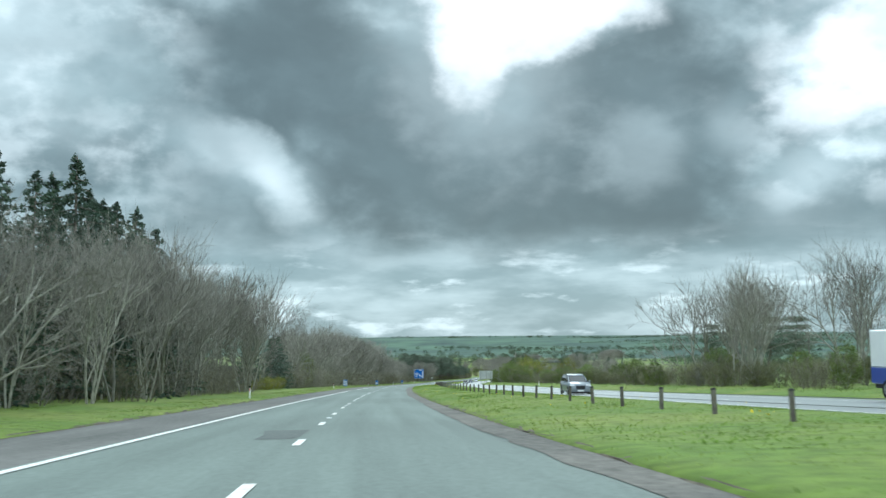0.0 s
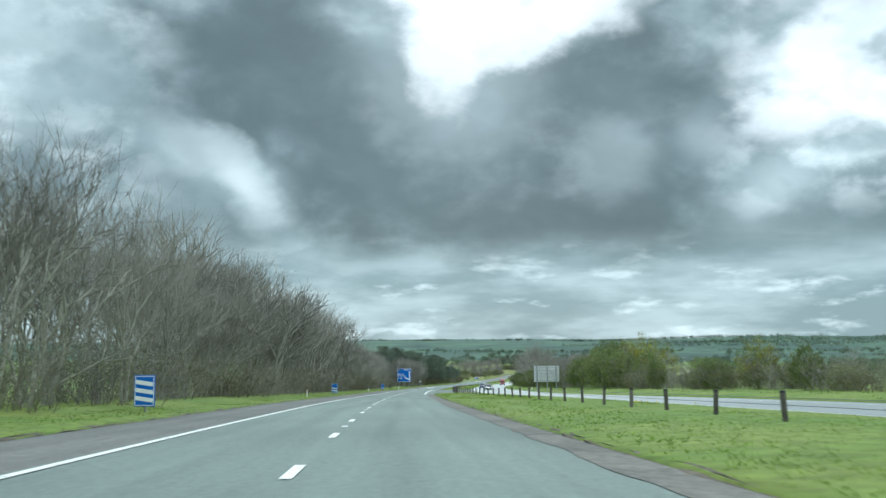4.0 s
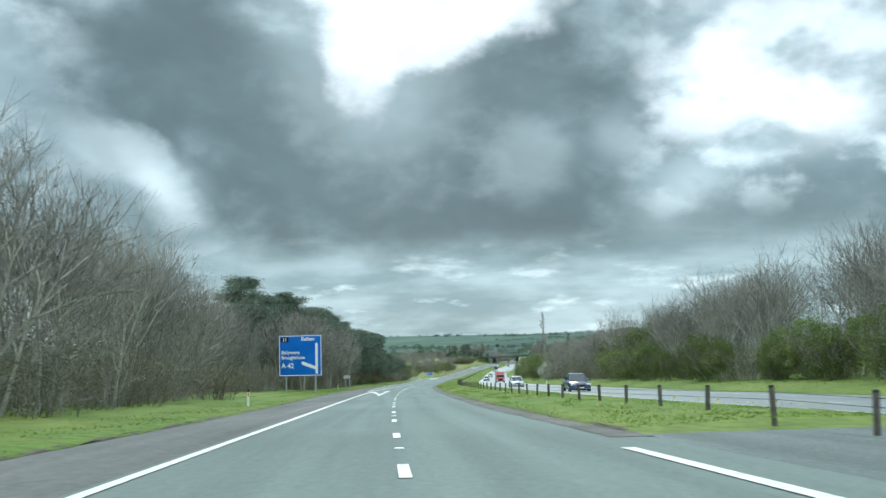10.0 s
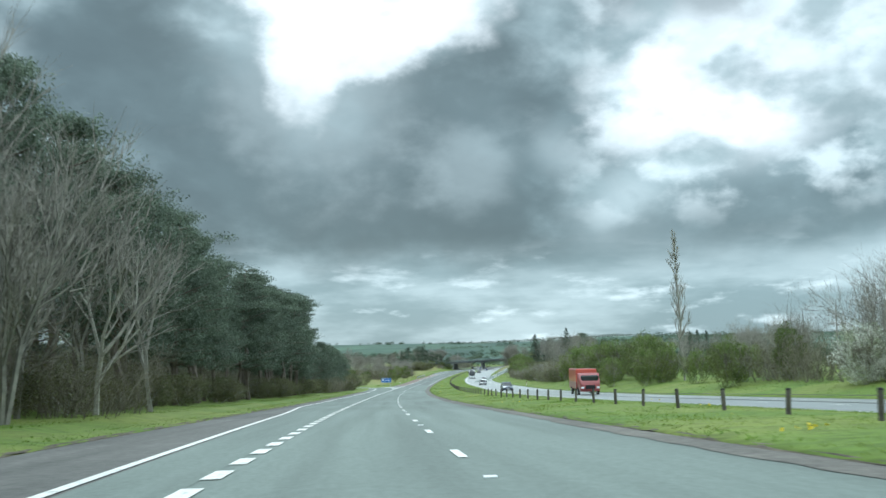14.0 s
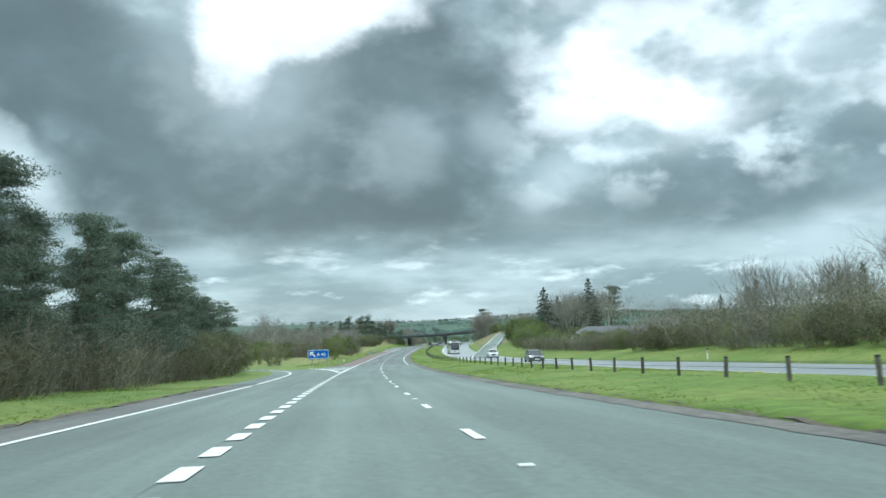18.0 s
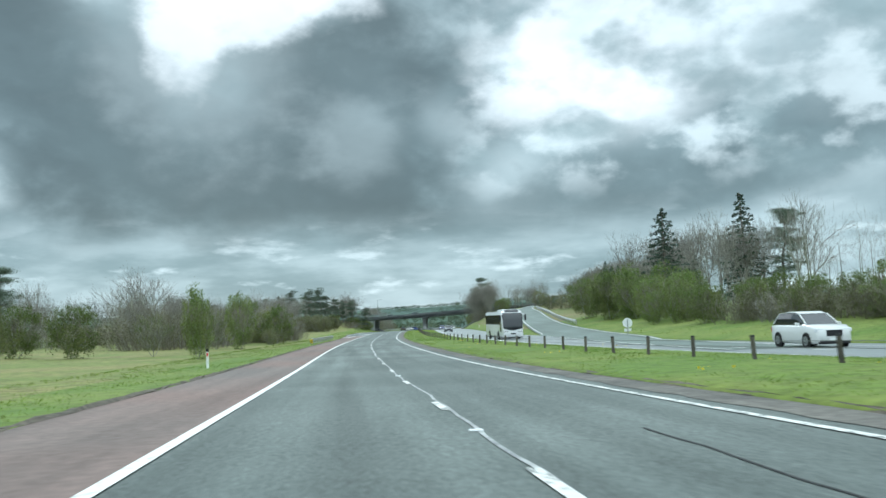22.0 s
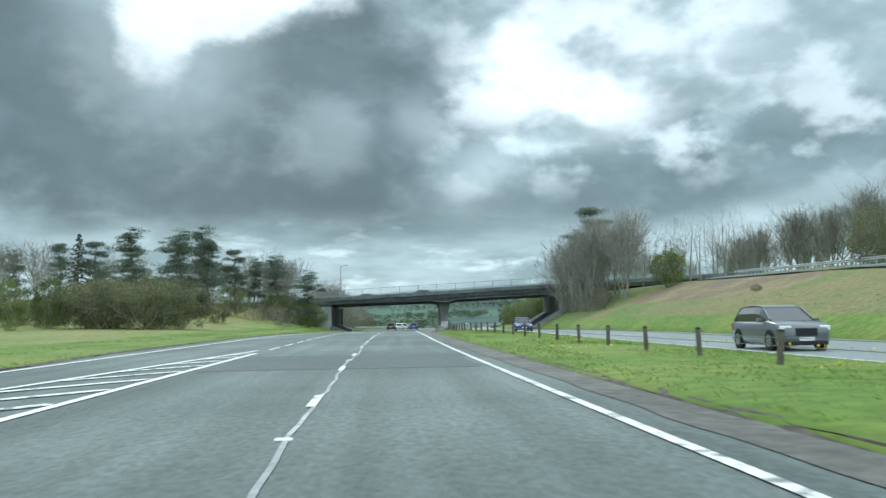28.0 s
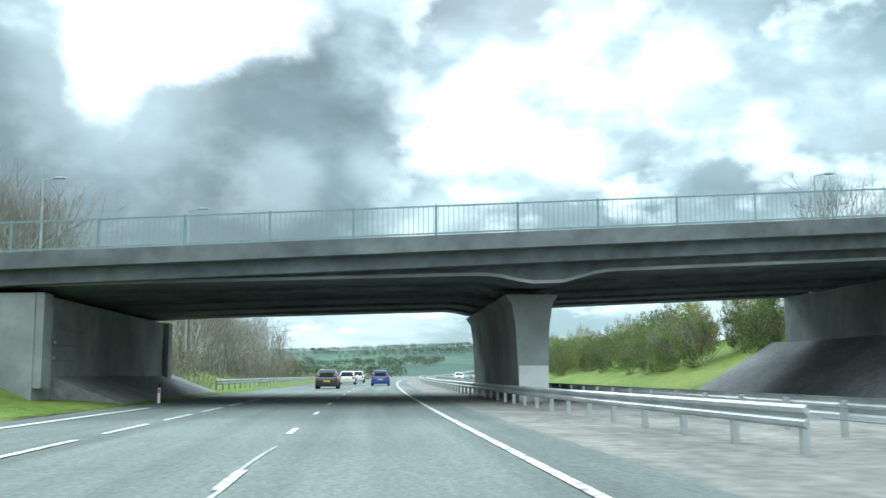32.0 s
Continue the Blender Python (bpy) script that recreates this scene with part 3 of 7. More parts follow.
ribbon("median_crossing", 297, 405, 4.15, lambda s: opp_in(s) + .05, -.01, ASPHALT_OLD, label="grey paved crossing of the central reserve", category="pavement")
ribbon("median_strip", 1118, 1400, 4.15, lambda s: opp_in(s) + .05, -.01, PAVED_STRIP, label="gritty stained paved central reserve", category="pavement")
ribbon("road_opposite", -300, 1700, opp_in, opp_out, lambda s: opposite(s), ASPHALT_DAMP, label="wet-looking grey opposite carriageway", category="road")
grit_rng = np.random.RandomState(19)
for grit_from, grit_to in ((-100, 299), (404, 1118)):
    ribbon("verge_grit", grit_from, grit_to, lambda s: 3.5 + grit_rng.uniform(-.07, .07, len(s)) + .05 * np.sin(s / 9), 4.3, .008, GRIT, 1.0, label="gritty dark road edge beside the grass", category="road edge")


def curve_area(name, left, right, h, mat, label, category="road", n=40, across=6):
    """A road surface between two lines given as a few (s, u) places; h: its height, or a function of s and u."""
    def line(pts):
        pts = np.array(pts, float)
        d = np.concatenate([[0], np.cumsum(np.hypot(*np.diff(pts, axis=0).T))])
        t = np.linspace(0, d[-1], n)
        return np.stack([np.interp(t, d, pts[:, 0]), np.interp(t, d, pts[:, 1])], 1)
    a, b = line(left), line(right)
    v, su = [], []
    for k in range(across + 1):
        p = a + (b - a) * k / across
        su.append(p)
        v.append(at(p[:, 0], p[:, 1], h(p[:, 0], p[:, 1]) if callable(h) else h))
    f = [(k * n + i, (k + 1) * n + i, (k + 1) * n + i + 1, k * n + i + 1) for k in range(across) for i in range(n - 1)]
    ob = mesh_object(name, np.concatenate(v), f, mat)
    su = np.concatenate(su)
    road_uv(ob.data, su[:, 0], su[:, 1])
    return tagged(ob, label, category, kind="structure")


def exit_height(s, u):
    return np.interp(-np.asarray(u, float), [3, 8, 13, 25, 60], [.006, .014, .10, .14, .32])


def smooth_line(pts, n=40):
    pts = np.array(pts, float)
    d = np.concatenate([[0], np.cumsum(np.hypot(*np.diff(pts, axis=0).T))])
    t = np.linspace(0, d[-1], n)
    out = np.stack([np.interp(t, d, pts[:, 0]), np.interp(t, d, pts[:, 1])], 1)
    for _ in range(6):
        out[1:-1] = (out[:-2] + 2 * out[1:-1] + out[2:]) / 4
    return out


EXIT_LEFT = smooth_line([(735, -7.9), (752, -8.0), (766, -8.4), (778, -9.1), (788, -10.6), (795, -13), (800, -17), (804, -24), (807, -60)])
EXIT_LINE = smooth_line([(735, -6.3), (752, -6.5), (766, -6.9), (778, -7.7), (788, -9.2), (796, -11.6), (803, -16), (808, -24), (812, -60)])
EXIT_RIGHT = smooth_line([(752, -3.1), (768, -3.2), (784, -4.6), (798, -6.9), (807, -10), (815, -16), (821, -26), (826, -60)])
curve_area("exit_road", EXIT_LEFT, EXIT_RIGHT, exit_height, ASPHALT, "pale grey exit slip road curving away")
curve_area("exit_gore", smooth_line([(766, -3.2), (784, -4.6), (798, -6.9), (806, -9)]), smooth_line([(766, -3.1), (784, -3.1), (800, -3.1), (814, -3.1)]), .012, ASPHALT,
           "grey paved nose between road and exit")


# ---- road markings ----
def stripe(name, pts, width, h, parent, mat=PAINT):
    """A painted line of that width along (s, u) places."""
    pts = np.array(pts, float)
    P = at(pts[:, 0], pts[:, 1], 0)
    g = h(pts[:, 0], pts[:, 1]) if callable(h) else h
    d = np.gradient(P, axis=0)
    d /= np.linalg.norm(d[:, :2], axis=1)[:, None]
    nrm = np.stack([d[:, 1], -d[:, 0], d[:, 0] * 0], 1) * width * UNIT / 2
    up = np.stack([0 * pts[:, 0], 0 * pts[:, 0], np.zeros(len(pts)) + g * UNIT], 1)
    v = np.concatenate([P - nrm + up, P + nrm + up])
    n = len(pts)
    return mesh_object(name, v, [(i, n + i, n + i + 1, i + 1) for i in range(n - 1)], mat, parent)


def run(s0, s1, u, step=4.0):
    s = np.arange(s0, s1 + .1, step)
    return np.stack([s, u(s) if callable(u) else np.full_like(s, u)], 1)


def markings():
    def group(name, label):
        return tagged(empty(name), label, "road marking", kind="structure")
    g = group("edge_line_left", "solid white edge line along the hard shoulder")
    stripe("line", run(-200, 146, -LANE, 2), .17, .012, g)
    stripe("line", run(158.5, 508, -LANE), .17, .012, g)
    stripe("line", run(766, 806, -LANE), .32, .012, g, PAINT_OLD)
    stripe("line", run(806, 1058, -LANE), .15, .013, g, PAINT)
    g = group("edge_line_right", "solid white edge line along the central reserve")
    stripe("line", run(297, 404, 3.17), .2, .012, g)
    stripe("line", run(808, 1500, 3.06), .125, .012, g, PAINT_OLD)
    g = group("exit_edge_line", "solid white edge line of the exit lane")
    stripe("line", run(505, 735, lambda s: np.interp(s, [505, 588, 610, 735], [-3.6, -5.5, -6.5, -6.3])), .16, .014, g)
    stripe("line", EXIT_LINE, .16, lambda s, u: exit_height(s, u) + .012, g)
    stripe("line", smooth_line([(768, -3.2), (784, -4.6), (798, -6.9), (803, -8.4)]), .32, lambda s, u: exit_height(s, u) + .014, g)
    g = group("lane_line", "broken white lane line between the two lanes")
    for i in range(-2, 160):
        c = PHASE + 9 * i
        stripe("dash", [(c - 1.0, 0), (c, 0), (c + 1.0, 0)], .11 if c > 800 else .14, .012, g, PAINT_OLD if c > 800 else PAINT)
    g = group("exit_lane_line", "short broken white line beside the exit lane")
    for c in np.arange(506, 766, 2.6):
        stripe("dash", [(c, -LANE), (c + .7, -LANE), (c + 1.4, -LANE)], .24, .014, g)
    g = group("joining_lane_line", "broken white line beside the joining lane")
    for c in np.arange(1062, 1190, 5.6):
        stripe("dash", [(c, -LANE), (c + 1.9, -LANE), (c + 3.8, -LANE)], .12, .014, g, PAINT_OLD)
    g = group("opposite_lane_line", "broken white lane line of the opposite carriageway")
    for c in np.arange(-20, 1300, 9.0):
        stripe("dash", [(c, opp_in(c) + 3.7), (c + 2.0, opp_in(c + 2) + 3.7)], .15, lambda s, u: opposite(s) + .012, g)
    g = group("opposite_edge_lines", "solid white edge lines of the opposite carriageway")
    stripe("line", run(-200, 1500, lambda s: opp_in(s) + .6), .15, lambda s, u: opposite(s) + .012, g)
    stripe("line", run(-200, 870, lambda s: opp_in(s) + 6.8), .15, lambda s, u: opposite(s) + .012, g)
    g = group("exit_hatching", "white diagonal hatching between road and exit")
    for c in np.arange(784.1, 804, 1.9):
        w = 0.0
        for _ in range(6):
            w = np.interp(c - 2.07 * (-3.3 - w), [768, 784, 798, 806], [-3.3, -4.6, -6.9, -9.5])
        stripe("hatch", [(c, -3.3), (c - 2.07 * (-3.3 - w), w + .1)], .22, .02, g, PAINT_OLD)
    g = group("joining_hatching", "white diagonal hatching before the joining lane")
    for c in np.arange(1014.2, 1058, 2.9):
        w = 0.0
        for _ in range(6):
            w = np.interp(c - 1.9 * (-3.2 - w), [1005, 1062], [-7.8, -3.3])
        stripe("hatch", [(c, -3.2), (c - 1.9 * (-3.2 - w), w)], .24, .016, g, PAINT_OLD)
    stripe("line", run(1005, 1062, lambda s: np.interp(s, [1005, 1062], [-7.8, -3.3])), .16, .016, g)
    g = group("joining_edge_line", "solid white edge line of the joining lane")
    stripe("line", run(1030, 1180, lambda s: np.interp(s, [1030, 1110, 1180], [-7.2, -6.7, -5.2])), .16, .016, g)
    # cracked and sealed joint along the lane line
    g = group("sealed_joint", "pale wandering sealed crack along the lane line")
    rng = np.random.RandomState(3)
    s = np.arange(806, 1160, 1.0)
    stripe("seal", np.stack([s, .04 + .05 * np.sin(s / 3.1) * np.sin(s / 11) + rng.uniform(-.03, .03, len(s))], 1), .05, .008, g, PAINT_WORN)


markings()


def lane_arrow(name, s0, s1, u0, u1, label, h=.014):
    """A painted deflection arrow from (s0, u0) to its tip at (s1, u1)."""
    d = np.array([s1 - s0, u1 - u0])
    L = np.hypot(*d)
    d = d / L
    n = np.array([-d[1], d[0]])
    o = np.array([s0, u0])
    loc = [(0, -.12), (L - 7.5, -.12), (L - 7.5, -.4), (L, 0), (L - 7.5, .4), (L - 7.5, .12), (0, .12)]
    P = np.array([o + d * a + n * b for a, b in loc])
    ob = mesh_object(name, at(P[:, 0], P[:, 1], h), [(6, 5, 4, 3, 2, 1, 0)], PAINT)
    tagged(ob, label, "road marking", kind="structure")


lane_arrow("lane_arrow_exit", 479.0, 502.5, -1.5, -3.0, "white arrow painted towards the exit lane")
lane_arrow("lane_arrow_ahead", 473.1, 509, -1.5, -1.45, "white arrow painted straight ahead", .018)

# open cracks where the old surface begins
rngc = np.random.RandomState(12)
cracks = tagged(empty("road_cracks"), "dark open cracks across the old asphalt", "road cracks", kind="structure")
for pts in ([(804.8, -3.0), (804.1, -1.6), (804.6, -.3), (804.2, 1.2)], [(804.1, -1.6), (806.5, -1.45), (808.9, -1.5)], [(808.9, 1.0), (806.7, 1.2), (806.2, 2.6)], [(808.9, 1.0), (814.7, 1.7), (813.6, 2.7)],
            [(814, 1.5), (822, 1.3), (834, 1.6)]):
    p = smooth_line(pts, 30)
    p[1:-1] += rngc.normal(0, .035, (28, 2))
    stripe("crack", p, .03, .007, cracks, POST_CAP)

# patches in the surface
rngp = np.random.RandomState(8)
for s0, s1, u0, u1 in [(30.5, 35.5, -1.0, -.1), (1046, 1056, -2.9, 2.9), (960, 972, .2, 2.9)]:
    s = np.arange(s0, s1, 1.0)
    w = rngp.uniform(-.12, .12, (2, len(s)))
    v = np.concatenate([at(s, u0 + w[0], .005), at(s, u1 + w[1], .005)])
    n = len(s)
    tagged(mesh_object("road_patch", v, [(i, n + i, n + i + 1, i + 1) for i in range(n - 1)], ASPHALT_DARK), "dark repaired patch in the asphalt", "road patch", kind="structure")


# dark ragged soil along the edges of the grass
def soil_edge(name, s0, s1, u, side):
    rng = np.random.RandomState(int(abs(s0)) + 5)
    s = np.arange(s0, s1, .8)
    base = u(s) if callable(u) else np.full_like(s, u)
    rows_ = [(-.04, .005), (.02, .022), (.08, .04), (.14, .035)]
    v = []
    for off, h in rows_:
        v.append(at(s, base + side * (off + rng.uniform(-.05, .05, len(s))), h + rng.uniform(-.02, .03, len(s)) * (off > 0)))
    n = len(s)
    f = [(r * n + i, r * n + i + 1, (r + 1) * n + i + 1, (r + 1) * n + i) for r in range(3) for i in range(n - 1)]
    ob = mesh_object(name, np.concatenate(v), f, EARTH)
    tagged(ob, "dark ragged soil edge between asphalt and grass", "soil edge", kind="stuff")


soil_edge("soil_edge_right", -20, 297, 4.2, 1)
soil_edge("soil_edge_right", 406, 1118, 4.2, 1)
soil_edge("soil_edge_left", -20, 735, kerb_left, -1)
soil_edge("soil_edge_left", 818, 1175, kerb_left, -1)


SLIP_MID = smooth_line([(868, 16.5), (905, 18.8), (940, 21.2), (975, 24.0), (1010, 26.8), (1060, 30.5), (1110, 34), (1160, 40), (1190, 47)], 60)
curve_area("slip_road", SLIP_MID - [0, 2.3], SLIP_MID + [0, 2.3], lambda s, u: ground_height(s, u) + .13, ASPHALT, "pale grey slip road climbing towards the bridge", n=60)
slip_marks = tagged(empty("slip_road_lines"), "white edge lines of the slip road", "road marking", kind="structure")
stripe("line", SLIP_MID - [0, 2.0], .14, lambda s, u: ground_height(s, u) + .16, slip_marks)
stripe("line", SLIP_MID + [0, 2.0], .14, lambda s, u: ground_height(s, u) + .16, slip_marks)


# ---- plants ----
def tubes_mesh(name, segs, mat, parent, sides=3):
    """Many tapered branches as one mesh; a segment is p0, p1, r0, r1."""
    P0 = np.array([s[0] for s in segs], float)
    P1 = np.array([s[1] for s in segs], float)
    R0 = np.array([s[2] for s in segs])[:, None, None]
    R1 = np.array([s[3] for s in segs])[:, None, None]
    d = P1 - P0
    d /= np.linalg.norm(d, axis=1)[:, None] + 1e-9
    ref = np.where(np.abs(d[:, 2:3]) < .9, [[0, 0, 1.0]], [[1.0, 0, 0]])
    a = np.cross(d, ref)
    a /= np.linalg.norm(a, axis=1)[:, None]
    b = np.cross(d, a)
    ang = 2 * np.pi * np.arange(sides) / sides
    ring = a[:, None] * np.cos(ang)[None, :, None] + b[:, None] * np.sin(ang)[None, :, None]
    v = np.concatenate([P0[:, None] + ring * R0, P1[:, None] + ring * R1], 1).reshape(-1, 3)
    n = len(segs)
    base = (np.arange(n) * 2 * sides)[:, None]
    f = []
    for i in range(sides):
        j = (i + 1) % sides
        f.append(base + np.array([[i, j, sides + j, sides + i]]))
    return mesh_object(name, v, np.stack(f, 1).reshape(-1, 4), mat, parent)


def sweep(name, P, r, mat, parent, sides=4):
    """One continuous tube along the places P."""
    P = np.asarray(P, float)
    d = np.gradient(P, axis=0)
    d /= np.linalg.norm(d, axis=1)[:, None]
    a = np.cross(d, [0, 0, 1.0])
    a /= np.linalg.norm(a, axis=1)[:, None]
    b = np.cross(a, d)
    n = len(P)
    ang = 2 * np.pi * (np.arange(sides) + .5) / sides
    v = np.concatenate([P + (a * math.cos(q) + b * math.sin(q)) * r for q in ang])
    f = [(k * n + i, k * n + i + 1, (k + 1) % sides * n + i + 1, (k + 1) % sides * n + i) for k in range(sides) for i in range(n - 1)]
    return mesh_object(name, v, f, mat, parent)


def twig_blades(segs, rng):
    """Corners of fine twigs, each a narrow tapered blade turned at random."""
    P0 = np.array([s[0] for s in segs], float)
    P1 = np.array([s[1] for s in segs], float)
    R0 = np.array([s[2] for s in segs])[:, None]
    R1 = np.array([s[3] for s in segs])[:, None]
    a = np.cross(P1 - P0, rng.normal(0, 1, P0.shape))
    a /= np.linalg.norm(a, axis=1)[:, None] + 1e-9
    return np.stack([P0 - a * R0, P0 + a * R0, P1 + a * R1, P1 - a * R1], 1).reshape(-1, 3)


def twigs_mesh(name, segs, mat, parent, rng):
    return mesh_object(name, twig_blades(segs, rng), (np.arange(len(segs)) * 4)[:, None] + np.array([[0, 1, 2, 3]]), mat, parent)


def grow(rng, height, stems=3, spread=.25, levels=4, kids=3, first=.27, ratio=.73, up=.2, angle=.5, r=.0085):
    limbs, twigs = [], []

    def branch(p, d, length, rad, level):
        k = 3 if level == 0 else 2
        q = p
        pts = [p]
        for i in range(k):
            d = d + rng.normal(0, .09, 3) + np.array([0, 0, up * .35])
            d = d / np.linalg.norm(d)
            q2 = q + d * length / k
            r0, r1 = rad * (1 - .35 * i / k), rad * (1 - .35 * (i + 1) / k)
            (limbs if level < 3 else twigs).append((q, q2, r0, r1))
            q = q2
            pts.append(q)
        if level in (2, 3):
            for i in range(5):
                e = d + rng.normal(0, .6, 3) + np.array([0, 0, up])
                e /= np.linalg.norm(e)
                o = pts[0] + (pts[-1] - pts[0]) * rng.uniform(.2, 1)
                twigs.append((o, o + e * length * rng.uniform(.35, .7), .016, .009))
        if level >= levels:
            for i in range(5):
                e = d + rng.normal(0, .5, 3) + np.array([0, 0, up])
                e /= np.linalg.norm(e)
                o = pts[rng.randint(1, len(pts))]
                twigs.append((o, o + e * length * rng.uniform(.5, 1.0), rad * .6, rad * .25))
            return
        for i in range(kids + (level == 0) - (level == 3)):
            w = rng.normal(0, 1, 3)
            w -= d * (w @ d)
            w /= np.linalg.norm(w) + 1e-9
            e = d * math.cos(angle) + w * math.sin(angle) * rng.uniform(.5, 1.2) + np.array([0, 0, up])
            e /= np.linalg.norm(e)
            t = 1.0 if i == 0 else rng.uniform(.35, .95)
            o = pts[0] + (pts[-1] - pts[0]) * t if level else pts[min(len(pts) - 1, 1 + int(t * (len(pts) - 1)))]
            branch(o, e, length * ratio * rng.uniform(.75, 1.2), rad * .6, level + 1)

    for i in range(stems):
        a = 2 * math.pi * (i + rng.uniform(0, .7)) / max(stems, 1)
        tilt = spread * rng.uniform(.5, 1.3) if stems > 1 else .04
        d = np.array([math.cos(a) * tilt, math.sin(a) * tilt, 1.0])
        branch(np.array([math.cos(a), math.sin(a), 0]) * .012 * height * (stems > 1), d / np.linalg.norm(d), height * first * rng.uniform(.85, 1.15),
               height * r * (1.25 if stems == 1 else 1), 0)
    top = max(s[1][2] for s in limbs + twigs)
    k = height / top
    def fit(x):
        return [(a * k, b * k, max(q, .015), max(w, .008)) for a, b, q, w in x]
    return fit(limbs), fit(twigs)


def leaves_mesh(name, centres, sizes, rng, mat, parent, aspect=.55):
    n = len(centres)
    a = rng.normal(0, 1, (n, 3))
    a /= np.linalg.norm(a, axis=1)[:, None]
    b = rng.normal(0, 1, (n, 3))
    b -= a * (a * b).sum(1)[:, None]
    b /= np.linalg.norm(b, axis=1)[:, None]
    s = np.asarray(sizes)[:, None]
    c = np.asarray(centres)
    v = np.stack([c - a * s, c + b * s * aspect, c + a * s, c - b * s * aspect], 1).reshape(-1, 3)
    f = (np.arange(n) * 4)[:, None] + np.array([[0, 1, 2, 3]])
    return mesh_object(name, v, f, mat, parent)


STORE = Matrix.Translation((0, -2500, -300))
PLANTS = {}


def bare_tree(name, seed, height, stems=1, spread=.1, width=.42, low=.22, rise=1.0, limbs=28, fork=7, fine=8):
    """A leafless tree: one or more leaders with ascending limbs, side branches and fine twigs in a rounded crown."""
    rng = np.random.RandomState(seed)
    t = empty(name)
    wood, twigs = [], []
    for st in range(stems):
        a0 = 2 * math.pi * (st + rng.uniform(0, .6)) / stems
        lean = np.array([math.cos(a0), math.sin(a0), 0]) * (spread * rng.uniform(.6, 1.2) if stems > 1 else .03)
        H = height * (1.0 if st == 0 else rng.uniform(.82, .98))
        pts = [np.array([math.cos(a0), math.sin(a0), 0]) * .015 * height * (stems > 1)]
        for k in range(1, 9):
            z = k / 8
            pts.append(lean * H * z + np.array([rng.normal(0, .012), rng.normal(0, .012), 0]) * H + [0, 0, H * .97 * z])
        rad = H * .0115 / stems ** .4
        for k in range(8):
            wood.append((pts[k], pts[k + 1], rad * (1 - k / 8.6), rad * (1 - (k + 1) / 8.6)))
        P = np.array(pts)
        n = int(limbs / stems ** .5)
        for b in range(n):
            z = low + (.97 - low) * ((b + rng.uniform(0, 1)) / n) ** .85
            q = z * 8
            k = min(int(q), 7)
            o = P[k] + (P[k + 1] - P[k]) * (q - k)
            form = math.sin(math.pi * min(1, .18 + .80 * (z - low) / (1 - low)) ** .8) * .85 + .15
            L = height * width * form * rng.uniform(.65, 1.1)
            a = b * 2.4 + rng.uniform(-.5, .5)
            el = rise * rng.uniform(.6, .95) + .25 * z
            d = np.array([math.cos(a) * math.cos(el), math.sin(a) * math.cos(el), math.sin(el)])
            r0 = rad * .42 * (1 - .6 * z)
            c = o
            line = [o]
            for m in range(3):
                d = d + rng.normal(0, .12, 3) + [0, 0, .10]
                d /= np.linalg.norm(d)
                e = c + d * L / 3
                wood.append((c, e, max(r0 * (1 - m * .28), .012), max(r0 * (1 - (m + 1) * .28), .010)))
                c = e
                line.append(e)
            for m in range(fork):
                f = rng.uniform(.2, 1.0) * 3
                kk = min(int(f), 2)
                o2 = line[kk] + (line[kk + 1] - line[kk]) * (f - kk)
                d2 = d + rng.normal(0, .40, 3) + [0, 0, .25]
                d2 /= np.linalg.norm(d2)
                L2 = L * rng.uniform(.28, .55)
                e2 = o2 + d2 * L2
                twigs.append((o2, e2, .015, .009))
                for w in range(fine):
                    o3 = o2 + (e2 - o2) * rng.uniform(.15, 1)
                    d3 = d2 + rng.normal(0, .36, 3) + [0, 0, .2]
                    d3 /= np.linalg.norm(d3)
                    twigs.append((o3, o3 + d3 * L2 * rng.uniform(.35, .85), .008, .0035))
    tubes_mesh("trunk", wood, BARK, t, 3)
    tagged(twigs_mesh("crown", twigs, TWIG, t, rng), kind="stuff")
    return t


